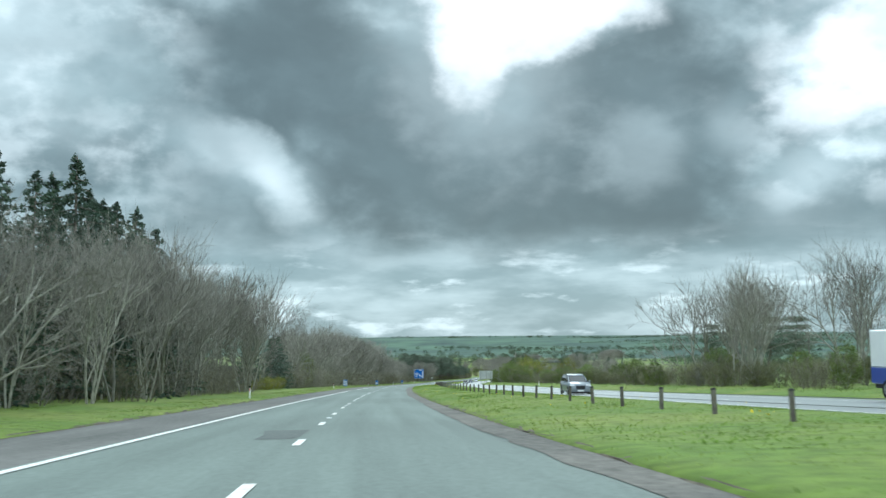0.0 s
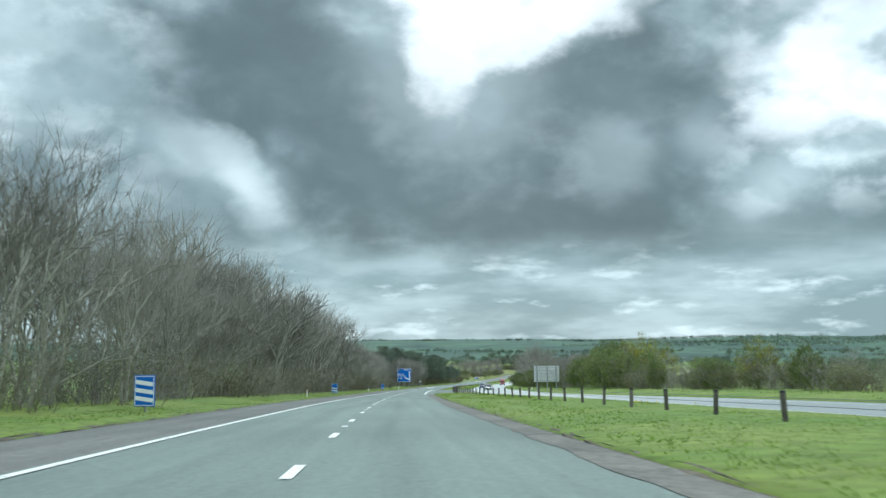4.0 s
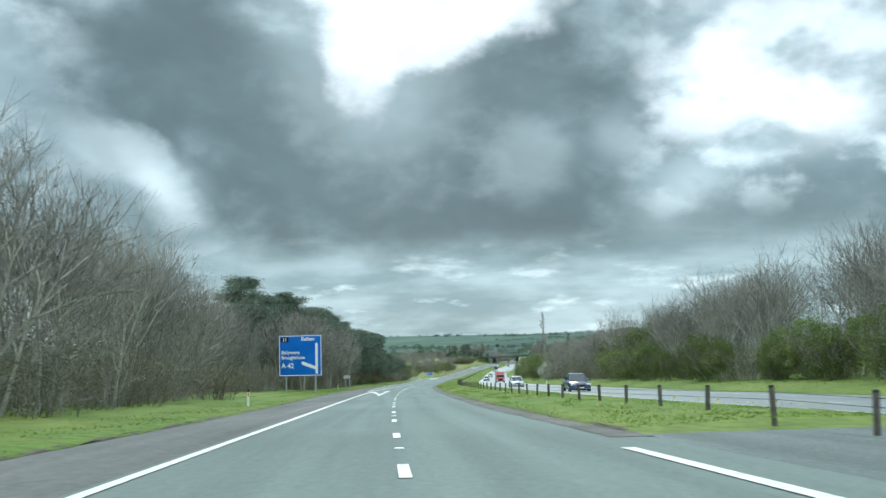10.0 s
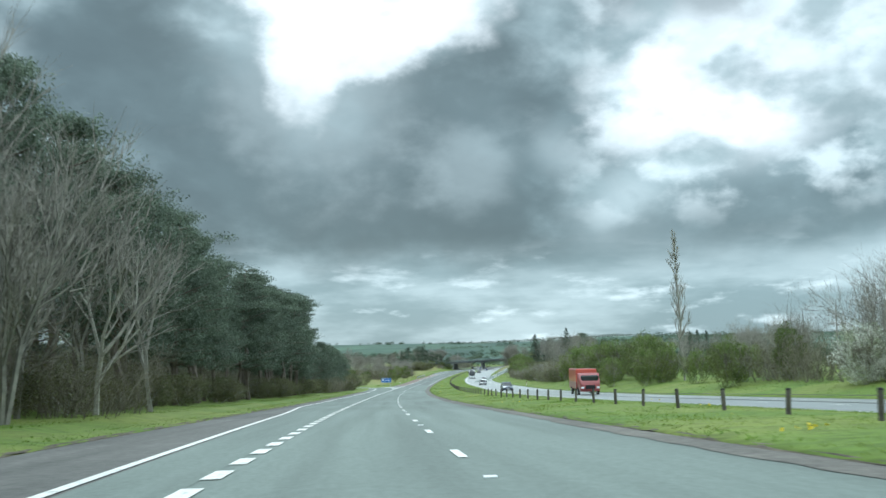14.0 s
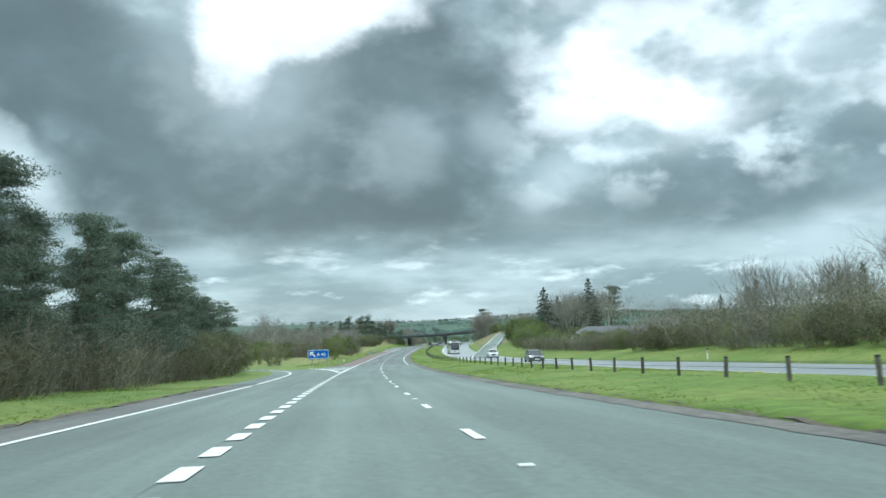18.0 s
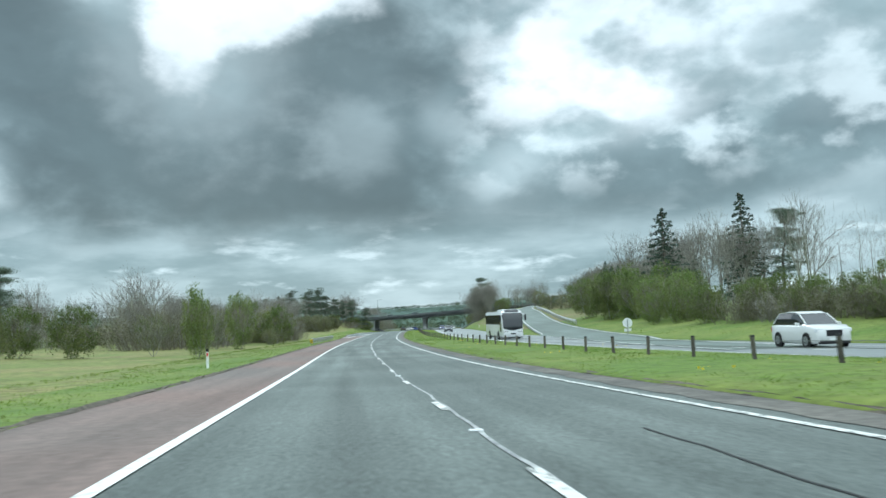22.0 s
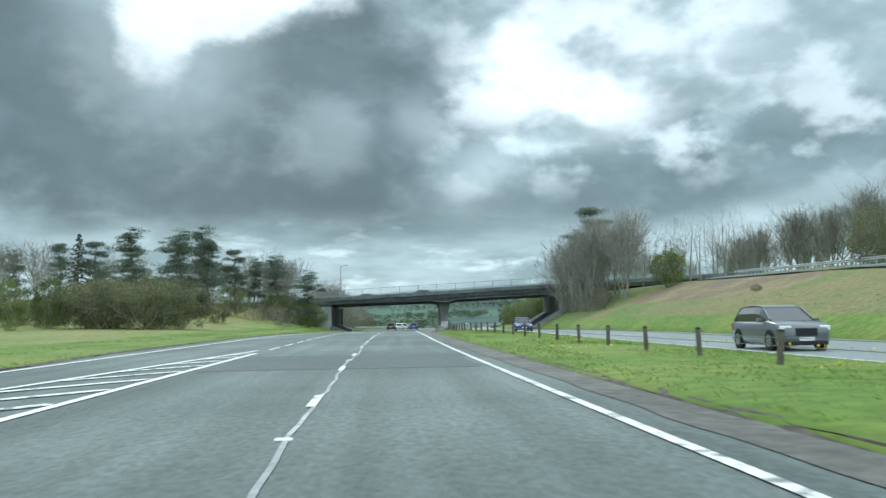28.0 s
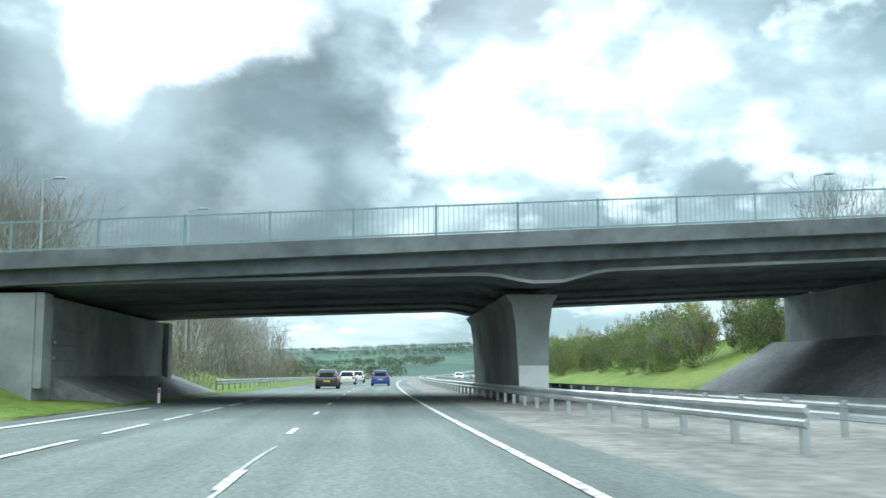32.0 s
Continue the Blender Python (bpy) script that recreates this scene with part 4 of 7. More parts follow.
def forked_tree(name, seed, height, stems=2, lean=.16, angle=.42, first=.22, levels=5, twig=5):
    """A leafless tree whose stems fork again and again into a domed crown of fine upright twigs."""
    rng = np.random.RandomState(seed)
    t = empty(name)
    wood, twigs = [], []

    def branch(p, d, length, rad, level):
        q = p
        for k in range(2):
            d = d + rng.normal(0, .07, 3) + [0, 0, .05]
            d = d / np.linalg.norm(d)
            e = q + d * length / 2
            (wood if level < 4 else twigs).append((q, e, rad * (1 - .12 * k), rad * (1 - .12 * (k + 1))))
            q = e
        if level >= levels:
            for k in range(twig):
                e = d + rng.normal(0, .36, 3) + [0, 0, .1]
                o = p + (q - p) * rng.uniform(.2, 1)
                twigs.append((o, o + e / np.linalg.norm(e) * length * rng.uniform(.6, 1.1), .007, .003))
            return
        turn = rng.uniform(0, 6.28)
        kids = 3 if level < 4 else 2
        for k in range(kids + 1):
            w = np.cross(d, [math.cos(turn + 2.1 * k), math.sin(turn + 2.1 * k), .3])
            w /= np.linalg.norm(w) + 1e-9
            a = angle * rng.uniform(.5, 1.25) * (1.0 if k < kids else 1.5)
            e = d * math.cos(a) + w * math.sin(a) + [0, 0, .09]
            o = q if k < kids else p + (q - p) * rng.uniform(.3, .8)
            branch(o, e / np.linalg.norm(e), length * rng.uniform(.62, .92) * (1.0 if k < kids else .8), max(rad * .62, .009), level + 1)

    for i in range(stems):
        a = 6.28 * i / stems + rng.uniform(0, 1)
        tilt = lean * rng.uniform(.6, 1.2) if stems > 1 else .03
        d = np.array([math.cos(a) * tilt, math.sin(a) * tilt, 1.0])
        branch(np.array([math.cos(a), math.sin(a), 0]) * .02 * height * (stems > 1), d / np.linalg.norm(d), height * first * rng.uniform(.85, 1.2), height * .0125 / stems ** .35, 1)
    k = height / max(w[1][2] for w in twigs)
    fit = [[(a * k, b * k, r0, r1) for a, b, r0, r1 in part_] for part_ in (wood, twigs)]
    tubes_mesh("trunk", fit[0], BARK, t, 4)
    tagged(twigs_mesh("crown", fit[1], TWIG, t, rng), kind="stuff")
    return t


def clumps(rng, n, rx, rz, z0, k):
    """Places of k leaves over n uneven clumps that fill a rounded crown."""
    c = rng.normal(0, 1, (n, 3))
    c /= np.linalg.norm(c, axis=1)[:, None]
    c *= rng.uniform(.3, .92, (n, 1)) ** .55
    c = c * [rx, rx, rz] + [0, 0, z0 + rz]
    rad = rng.uniform(.14, .34, n) * min(rx, rz)
    i = rng.randint(0, n, k)
    d = rng.normal(0, 1, (k, 3))
    d /= np.linalg.norm(d, axis=1)[:, None]
    return c[i] + d * (rad[i] * rng.uniform(.5, 1.05, k))[:, None], c


def leafy(name, seed, height, width, mat, leaves=7000, size=.066, n=90, low=.0, twig=TWIG_DARK, fine=1):
    """A leafy bush or small tree: a few limbs, fine twigs and a soft crown of very many small leaves in uneven clumps."""
    rng = np.random.RandomState(seed)
    t = empty(name)
    limbs, twigs = grow(rng, height * .9, stems=3, spread=.5 * width / height * 2, levels=2, kids=3, first=.36, angle=.6)
    tubes_mesh("trunk", limbs, BARK, t, 3)
    c, mid = clumps(rng, n, width / 2, height * (1 - low) / 2, height * low, leaves)
    c[:, 2] = np.maximum(c[:, 2], .05)
    for m in mid:
        for k in range(3 * fine):
            d = (m - [0, 0, height * .2]) / height + rng.normal(0, .35, 3) + [0, 0, .25]
            d /= np.linalg.norm(d)
            o = m - d * height * .06
            twigs.append((o, o + d * height * rng.uniform(.10, .2), .012, .006))
    s = (rng.uniform(.6, 1.3, leaves) * size * height / 4)[:, None]
    a, b = rng.normal(0, 1, (leaves, 3)), rng.normal(0, 1, (leaves, 3))
    a /= np.linalg.norm(a, axis=1)[:, None]
    b /= np.linalg.norm(b, axis=1)[:, None]
    tw = twig_blades(twigs, rng)
    n = len(twigs)
    v = np.concatenate([tw, np.stack([c - a * s, c + a * s, c + b * s * 1.3], 1).reshape(-1, 3)])
    f = [tuple(q) for q in np.arange(n * 4).reshape(-1, 4)] + [tuple(q) for q in n * 4 + np.arange(leaves * 3).reshape(-1, 3)]
    tagged(mesh_object("crown", v, f, [twig, mat], t, [0] * n + [1] * leaves), kind="stuff")
    return t


def thicket(name, seed, height, width, mat=TWIG_DARK, leaf=LEAF_BUD, stems=36):
    """A dense leafless bush of many fine upright stems."""
    rng = np.random.RandomState(seed)
    t = empty(name)
    segs, fine = [], []
    for i in range(stems):
        p = np.array([rng.normal(0, width * .22), rng.normal(0, width * .22), 0])
        d = np.array([p[0] * .35 / width * 2, p[1] * .35 / width * 2, 1.0]) + rng.normal(0, .12, 3)
        L = height * rng.uniform(.6, 1.0)
        r = .018
        for j in range(5):
            d = d / np.linalg.norm(d)
            q = p + d * L / 5
            segs.append((p, q, r * (1 - j * .17), r * (1 - (j + 1) * .17)))
            for m in range(8):
                e = d + rng.normal(0, .6, 3)
                e /= np.linalg.norm(e)
                q2 = p + (q - p) * rng.uniform(0, 1)
                e2 = q2 + e * L * rng.uniform(.1, .22)
                fine.append((q2, e2, .008, .004))
            p, d = q, d + rng.normal(0, .14, 3)
    tagged(twigs_mesh("stem_mass", segs + segs + fine, mat, t, rng), kind="stuff")
    if leaf:
        k = 2200
        c = rng.normal(0, 1, (k, 3)) * [width * .3, width * .3, height * .25] + [0, 0, height * .45]
        c[:, 2] = np.clip(c[:, 2], .1, height)
        tagged(leaves_mesh("foliage", c, rng.uniform(.02, .05, k), rng, leaf, t), kind="stuff")
    return t


def pine(name, seed, height, bare=.4, width=.27):
    rng = np.random.RandomState(seed)
    t = empty(name)
    segs = []
    p = np.zeros(3)
    lean = rng.normal(0, .03, 2)
    pts = [p]
    for i in range(8):
        q = np.array([lean[0] * height * (i + 1) / 8 + rng.normal(0, .08), lean[1] * height * (i + 1) / 8 + rng.normal(0, .08), height * .94 * (i + 1) / 8])
        segs.append((p, q, height * .017 * (1 - i / 9), height * .017 * (1 - (i + 1) / 9)))
        p = q
        pts.append(q)
    cents = []
    for i in range(40):
        z = rng.uniform(bare * .8, 1.0)
        o = np.array([np.interp(z * height * .94, [a[2] for a in pts], [a[k] for a in pts]) for k in range(3)])
        a = rng.uniform(0, 2 * math.pi)
        reach = height * width * (1.05 - .75 * max(0, (z - bare) / (1 - bare)) ** 1.6) * rng.uniform(.25, .95)
        if z < bare:
            reach *= .6
        e = o + np.array([math.cos(a) * reach, math.sin(a) * reach, reach * rng.uniform(.05, .5)])
        segs.append((o, e, height * .005, height * .002))
        for f in (.55, .8, 1.0):
            if z > bare * .95 or f == 1.0:
                cents.append(o + (e - o) * f + rng.normal(0, .03 * height, 3) * [1, 1, .5])
    tubes_mesh("trunk", segs, PINE_BARK, t, 5)
    k = 190
    C, S = [], []
    for c in cents:
        r = height * .058 * rng.uniform(.55, 1.45)
        d = rng.normal(0, 1, (k, 3))
        d /= np.linalg.norm(d, axis=1)[:, None]
        C.append(c + d * [1.3, 1.3, .5] * r * rng.uniform(.3, 1, (k, 1)))
        S.append(rng.uniform(.5, 1.2, k) * height * .0085)
    leaves_mesh("crown", np.concatenate(C), np.concatenate(S), rng, NEEDLE, t, .28)
    return t


def spruce(name, seed, height, width=.26, start=.06):
    rng = np.random.RandomState(seed)
    t = empty(name)
    segs = [((0, 0, 0), (0, 0, height * .5), height * .014, height * .008), ((0, 0, height * .5), (0, 0, height), height * .008, height * .001)]
    C, S = [], []
    for i in range(70):
        z = start + (1 - start) * (i + rng.uniform(0, 1)) / 70
        reach = height * width * (1 - z) ** .85 * rng.uniform(.7, 1.15) + .12
        a = i * 2.4 + rng.uniform(-.3, .3)
        o = np.array([0, 0, z * height])
        e = o + np.array([math.cos(a) * reach, math.sin(a) * reach, -reach * rng.uniform(.1, .35)])
        segs.append((o, e, height * .003, height * .001))
        m = int(24 + 70 * (1 - z))
        f = rng.uniform(.12, 1.05, m)
        side = np.array([-math.sin(a), math.cos(a), 0])
        C.append(o + (e - o) * f[:, None] + side * (rng.normal(0, .13, m) * reach * (1.1 - f * .5))[:, None] + np.array([0, 0, 1]) * rng.normal(-.02, .02, (m, 1)) * height * .4)
        S.append(rng.uniform(.6, 1.2, m) * height * .0125)
    tubes_mesh("trunk", segs, PINE_BARK, t, 4)
    leaves_mesh("crown", np.concatenate(C), np.concatenate(S), rng, SPRUCE, t, .4)
    return t


H0 = 10.0
PLANTS["bare"] = [forked_tree("bare_tree", 11, H0, 3, .24, .48), forked_tree("ash_tree", 12, H0, 2, .18, .52, .24),
                  forked_tree("sycamore_tree", 13, H0, 2, .26, .60, .22), forked_tree("alder_tree", 14, H0, 4, .28, .46)]
PLANTS["tall"] = [forked_tree("slender_tree", 21, H0, 1, .05, .38, .34), forked_tree("slim_ash_tree", 22, H0, 3, .10, .34, .30)]
PLANTS["poplar"] = [bare_tree("poplar_tree", 31, H0, 1, width=.14, low=.06, rise=1.3, limbs=46)]
PLANTS["thicket"] = [thicket("thicket", 41, 4.0, 4.0), thicket("scrub_bush", 42, 4.0, 4.4, TWIG_DARK, LEAF_DULL), thicket("willow_scrub", 43, 4.0, 3.6, TWIG)]
PLANTS["green"] = [leafy("green_bush", 51, 4.0, 4.2, LEAF), leafy("green_bush", 52, 4.0, 3.6, LEAF)]
PLANTS["dull"] = [leafy("bush", 61, 4.0, 4.6, LEAF_DULL), leafy("round_bush", 62, 4.0, 5.2, LEAF_DULL)]
PLANTS["yellow"] = [leafy("yellow_green_tree", 71, 6.0, 5.5, LEAF_YELLOW, 6500, .05)]
PLANTS["sparse"] = [leafy("budding_tree", 81, 6.0, 5.0, LEAF, 3200, .045, 70, .12, TWIG, 3), leafy("budding_tree", 82, 6.0, 4.4, LEAF_YELLOW, 3000, .045, 70, .12, TWIG, 3)]
PLANTS["white"] = [leafy("blossom_bush", 91, 4.0, 4.2, BLOSSOM, 8000, .055)]
PLANTS["pine"] = [pine("pine_tree", 101, H0, .26), pine("pine_tree", 102, H0, .2), pine("pine_tree", 103, H0, .36, .3)]
PLANTS["spruce"] = [spruce("spruce_tree", 111, H0), spruce("spruce_tree", 112, H0, .22)]
TALL = {"bare": H0, "tall": H0, "poplar": H0, "pine": H0, "spruce": H0, "thicket": 4.0, "green": 4.0, "dull": 4.0, "white": 4.0, "yellow": 6.0, "sparse": 6.0}
for many in PLANTS.values():
    for ob in many:
        ob.matrix_basis = STORE
WORDS = {"bare": ("leafless grey-brown broadleaf tree by the motorway", "tree"), "tall": ("tall slim leafless tree with fine twigs", "tree"),
         "poplar": ("narrow upright leafless poplar", "tree"), "thicket": ("dense brown leafless thicket", "bush"),
         "green": ("rounded bush in fresh green leaf", "bush"), "dull": ("rounded dull olive-green bush", "bush"),
         "yellow": ("tree in yellow-green spring leaf", "tree"), "sparse": ("young tree with sparse fresh leaves", "tree"),
         "white": ("bush covered in white blossom", "bush"), "pine": ("dark green pine with a bare lower trunk", "pine tree"),
         "spruce": ("dark pointed spruce with drooping branches", "conifer")}
# width and height of a grown plant against its model
GROWN = {"bare": (.95, 1.08), "tall": (1.25, 1.1), "poplar": (1, 1), "pine": (1.12, 1.02), "spruce": (1.3, 1.04), "thicket": (.89, .74), "green": (.84, .96), "dull": (.455, .45),
         "white": (.84, .84), "yellow": (.95, .9), "sparse": (.72, .68)}
LEAFY = {"green", "dull", "yellow", "sparse", "white"}
prng = random.Random(5)
USED = set()


def plant(kind, s, u, height, which=None, wide=1.0, group="", label=""):
    s += float(np.interp(s, [0, 110, 150, 190], [10, 8.5, 6, 0]))
    if 452 < s < 502 and -15 < u < -5:
        u -= 4.5
    i = prng.randrange(len(PLANTS[kind])) if which is None else which
    src = PLANTS[kind][i]
    k = height * UNIT / TALL[kind] * GROWN[kind][1]
    wide *= GROWN[kind][0] / GROWN[kind][1]
    g = float(ground_height(s, u))
    x, y, z = at(s, u, g - .05)
    m = Matrix.LocRotScale((x, y, z), Euler((prng.uniform(-.03, .03), prng.uniform(-.03, .03), prng.uniform(0, 6.28))), (k * wide, k * wide, k))
    if (kind, i) in USED:
        ob = copy_thing(src, m @ Matrix.Diagonal((*(1 / v for v in src.scale), 1)))
    else:
        USED.add((kind, i))
        ob = src
        ob.matrix_basis = m
    w = WORDS[kind]
    return tagged(ob, label or w[0], w[1], group)


def band(kind, s0, s1, step, u0, u1, h0, h1, wide=1.0, group=""):
    """Plants of one kind in a strip along the road, unevenly spaced."""
    s = s0
    step *= {"thicket": 1.35}.get(kind, 1.05 if kind in LEAFY else 1.0)
    while s < s1:
        plant(kind, s, prng.uniform(u0, u1), prng.uniform(h0, h1), None, wide * prng.uniform(.85, 1.2), group)
        s += step * prng.uniform(.6, 1.4)


# wood on the near side, up to the first countdown board
V = "bare trees along the verge"
T = "thickets under the trees"
band("spruce", 24, 84, 2.1, -16.5, -13.6, 10.4, 12.0, 1.0, group="spruces behind the bare wood")
band("bare", 20, 60, 4.6, -12.5, -9.8, 6.6, 8.4, group=V)
band("bare", 60, 104, 4.2, -13, -10.3, 7.8, 10, group=V)
band("bare", 60, 108, 6, -16, -12, 8.5, 10.5, group=V)
band("tall", 92, 112, 6, -14, -11, 10, 12, group=V)
band("thicket", 20, 108, 3.4, -15, -10.5, 2.5, 4.2, 1.1, group=T)
plant("spruce", 124, -13.6, 7.0, 0), plant("bare", 128, -13, 5.2, 2, 1.1)
for s, u, h in [(136, -12.4, 4.8), (140, -12.8, 5.8), (144, -13.2, 6.4), (149, -13, 6.4), (154, -13.6, 6)]:
    plant("spruce", s, u, h, 0, 1.5, "dense evergreens by the verge", "dense dark evergreen reaching to the ground")
for s in (112, 115, 118, 121, 124, 127, 130, 134):
    plant("yellow", s, prng.uniform(-11.8, -10.4), prng.uniform(1.2, 1.8), None, 1.2, "low gorse bushes", "low scrubby gorse bush with yellow flowers")
band("dull", 106, 134, 5, -14, -12, 1.4, 2.2, 1.2)
plant("bare", 161, -12.2, 12, 2, 1.0, "", "large bare tree with a broad rounded crown"), plant("dull", 166, -12, 6.6, None, .8), plant("green", 171, -11.5, 5.5, None, .8), plant("bare", 163, -13, 8.5, 2)
band("dull", 150, 170, 5, -13, -10.8, 3.5, 5)
band("bare", 170, 250, 3.8, -15, -11, 8, 10, group=V)
band("thicket", 146, 500, 3.3, -13.5, -10, 3, 5, 1.15, group=T)
band("tall", 236, 352, 3.8, -16, -12, 10.4, 12.4, 1.15, group="tall bare trees")
band("bare", 250, 345, 9, -16, -12, 7, 9, group=V)
band("bare", 345, 374, 4, -15, -11.5, 8, 10.5, group=V)
band("bare", 374, 402, 3.8, -15, -11.2, 8, 9.5, 1.1, group=V)
band("bare", 402, 500, 4.0, -16, -11.5, 7.2, 9.2, group=V)
band("thicket", 300, 500, 4.2, -17, -13, 4, 6, 1.2, group=T)
band("pine", 504, 548, 3.8, -18, -14, 11, 13, 1.0, group="pines beside the exit")
band("tall", 492, 585, 4.6, -13.5, -10.8, 7.5, 9.5, group="tall bare trees")
band("bare", 500, 570, 9, -13, -10.8, 5.5, 7.5, group=V)
band("thicket", 500, 590, 4.2, -15, -11.5, 3, 5, group=T)
band("pine", 690, 714, 3.6, -16, -13.6, 8.6, 10, .92, group="pines beside the exit")
band("pine", 714, 742, 3.6, -16, -13.8, 7.4, 8.6, .95, group="pines beside the exit")
band("pine", 548, 690, 3.4, -16, -13.4, 11.4, 13.2, .92, group="pines beside the exit")
band("pine", 552, 700, 5.4, -24, -17, 10.5, 12.2, 1.1, group="pines beside the exit")
band("pine", 700, 750, 6, -24, -18, 8, 9.5, 1.1, group="pines beside the exit")
band("dull", 560, 720, 5.5, -15, -12.6, 3.2, 5.0, 1.3)
band("thicket", 556, 740, 3.2, -20, -15.5, 3.5, 5.5, 1.3)
band("thicket", 556, 740, 5, -27, -21, 4.5, 6.5, 1.5)
band("thicket", 715, 776, 2.8, -15.5, -12.2, 2.8, 4.2, 1.2)
for s, u, h in [(746, -15, 8.8), (752, -14.6, 8.6), (758, -14.6, 8.2), (764, -14.8, 7.6), (770, -15, 7.2), (776, -15.2, 7), (782, -15.4, 7), (788, -16, 7), (793, -17.2, 6.8), (798, -18.8, 7), (802, -22, 7), (805, -29, 7)]:
    plant("pine", s, u, h, prng.randrange(2), 1.15, "pines beside the exit")
for s, u, h in [(756, -11.8, 3.6), (763, -11.9, 3.8), (770, -12.2, 3.8), (777, -12.8, 3.8), (784, -13.4, 3.6), (789, -14.4, 3.4), (794, -15.8, 3.2), (798, -18, 3.2)]:
    plant("dull", s, u, h * 2.0, None, .95)
band("dull", 722, 776, 4.2, -19, -14.5, 3.4, 4.6, 1.1)
band("sparse", 742, 778, 7, -22, -16, 4, 5.2)
band("pine", 752, 780, 5, -34, -26, 7, 8.5, 1.2, group="pines beside the exit")

# beyond the exit
for s, u, h, k in [(850, -19, 3.4, "green"), (862, -24, 3.8, "green"), (884, -29, 3.6, "green"), (900, -20, 4.0, "green"), (908, -26, 4.4, "green"), (951, -11.5, 4.3, "dull"), (899, -14.5, 4.4, "sparse"), (926, -14, 5.6, "sparse"), (946, -20, 4.6, "green"), (878, -34, 4.6, "dull"), (915, -36, 5, "dull")]:
    plant(k, s, u, h)
plant("green", 924, -11.5, 5.6, None, .62), plant("green", 888, -10, 4.5, None, .52), plant("green", 906, -12.5, 4.6, None, .5)
band("dull", 840, 905, 5.5, -46, -33, 4.6, 6, 1.1, group="rounded bushes behind the field")
band("dull", 905, 1015, 5.5, -46, -31, 5.5, 7.4, 1.05, group="rounded bushes behind the field")
band("bare", 840, 1040, 8, -62, -45, 7, 10)
plant("bare", 1011, -39.5, 13, 2, 1.15), plant("bare", 1016, -42, 11.5, 2, 1.1), plant("pine", 990, -55, 12.5)
band("thicket", 840, 1040, 6, -50, -40, 4, 6, 1.3)
band("pine", 850, 1000, 22, -75, -52, 9, 11)
band("bare", 938, 1000, 3.4, -26, -16, 4.8, 6.4)
band("thicket", 930, 1012, 2.8, -27, -16, 4.5, 6.5, 1.2)
plant("green", 960, -11.6, 5.0, None, 1.1), plant("sparse", 967, -13.5, 7), plant("green", 972, -14, 4.6), plant("green", 1004, -17, 5.4)
band("dull", 955, 1015, 3, -22, -14.5, 4.6, 6.6)
band("bare", 976, 1020, 4.2, -20, -13, 6, 7.5)
band("thicket", 970, 1020, 4.2, -19, -12, 3, 5)
for s, u, h, k, w in [(1120, -17.2, 9.6, "dull", 1.1), (1123, -20.6, 10.4, "dull", 1.15), (1119, -23.6, 9.6, "dull", 1.1), (1116, -27, 4.6, "green", .9), (1108, -27.5, 4.2, "green", .9), (1104, -30, 4.6, "dull", 1.1),
                      (1062, -29, 3.6, "dull", 1.1), (1050, -30, 3.6, "green", 1.0)]:
    plant(k, s, u, h, None, w)
plant("dull", 1140, -17.5, 4.6, None, 1.1), plant("dull", 1146, -20.5, 5, None, 1.1), plant("green", 1134, -21, 4.2)
band("dull", 1113, 1130, 2.4, -26, -17, 8.4, 9.6, 1.1, group="rounded bushes behind the field")
band("dull", 1030, 1138, 3.2, -40, -30, 4.8, 6.6, 1.25, group="rounded bushes behind the field")
band("bare", 1030, 1140, 4, -56, -38, 7.5, 9.5)
plant("pine", 1175, -24.9, 11, 1, 1.2), plant("pine", 1177, -29, 10.5, 1, 1.2), plant("pine", 1168, -14.6, 8.2, 1, 1.2), plant("pine", 1163, -10.2, 7.2, 1, 1.15), plant("pine", 1168, -33, 10, 1, 1.2)
for s, u, h in [(1160, -22.4, 10.0), (1162, -19.2, 9.0), (1158, -26.0, 9.6), (1150, -33, 9.6), (1148, -41, 8.4), (1155, -30, 8.2), (1140, -46, 8.5), (1120, -48, 9.5)]:
    plant("pine", s, u, h * .85, None, 1.0)
plant("pine", 1160, -40, 7.5), plant("spruce", 1150, -35, 8.5), plant("pine", 1155, -48, 7), plant("pine", 1172, -18.5, 7.0, 1)
band("tall", 1205, 1240, 4.5, -42, -12, 7, 9)
band("bare", 1120, 1178, 5, -64, -34, 6, 9)
band("dull", 1140, 1176, 2.4, -34, -18, 2.6, 4.4, 1.3)
band("green", 1162, 1177, 1.8, -20, -10, 2.2, 3.4, 1.2)
band("dull", 1160, 1177, 1.6, -19, -9.8, 2.2, 3.6, 1.2)
band("thicket", 1142, 1176, 2.6, -32, -11.5, 2.6, 4, 1.3)

# beyond the opposite carriageway
Hh = "hedge beyond the opposite carriageway"
band("bare", 62, 110, 6, 28, 36, 8.5, 10.5)
band("dull", 20, 320, 3.8, 27, 32, 3.4, 4.8, 1.15, group=Hh)
band("thicket", 20, 330, 3.8, 27, 34, 2.2, 3.4, 1.1, group=Hh)
band("green", 40, 300, 14, 26.5, 30, 2.4, 3.6, group=Hh)
band("pine", 122, 152, 9, 42, 50, 6.5, 8, 1.2)
for s, u, h in [(205, 31, 5), (318, 36, 7.0), (330, 33, 7.8), (304, 31, 7.4), (250, 30, 4.6)]:
    plant("yellow", s, u, h)
band("green", 296, 345, 6, 26, 30, 4.5, 6)
plant("green", 321, 29.5, 7.6, None, .85), plant("green", 326, 31, 6.6)
band("bare", 340, 398, 5, 26, 34, 4.5, 6)
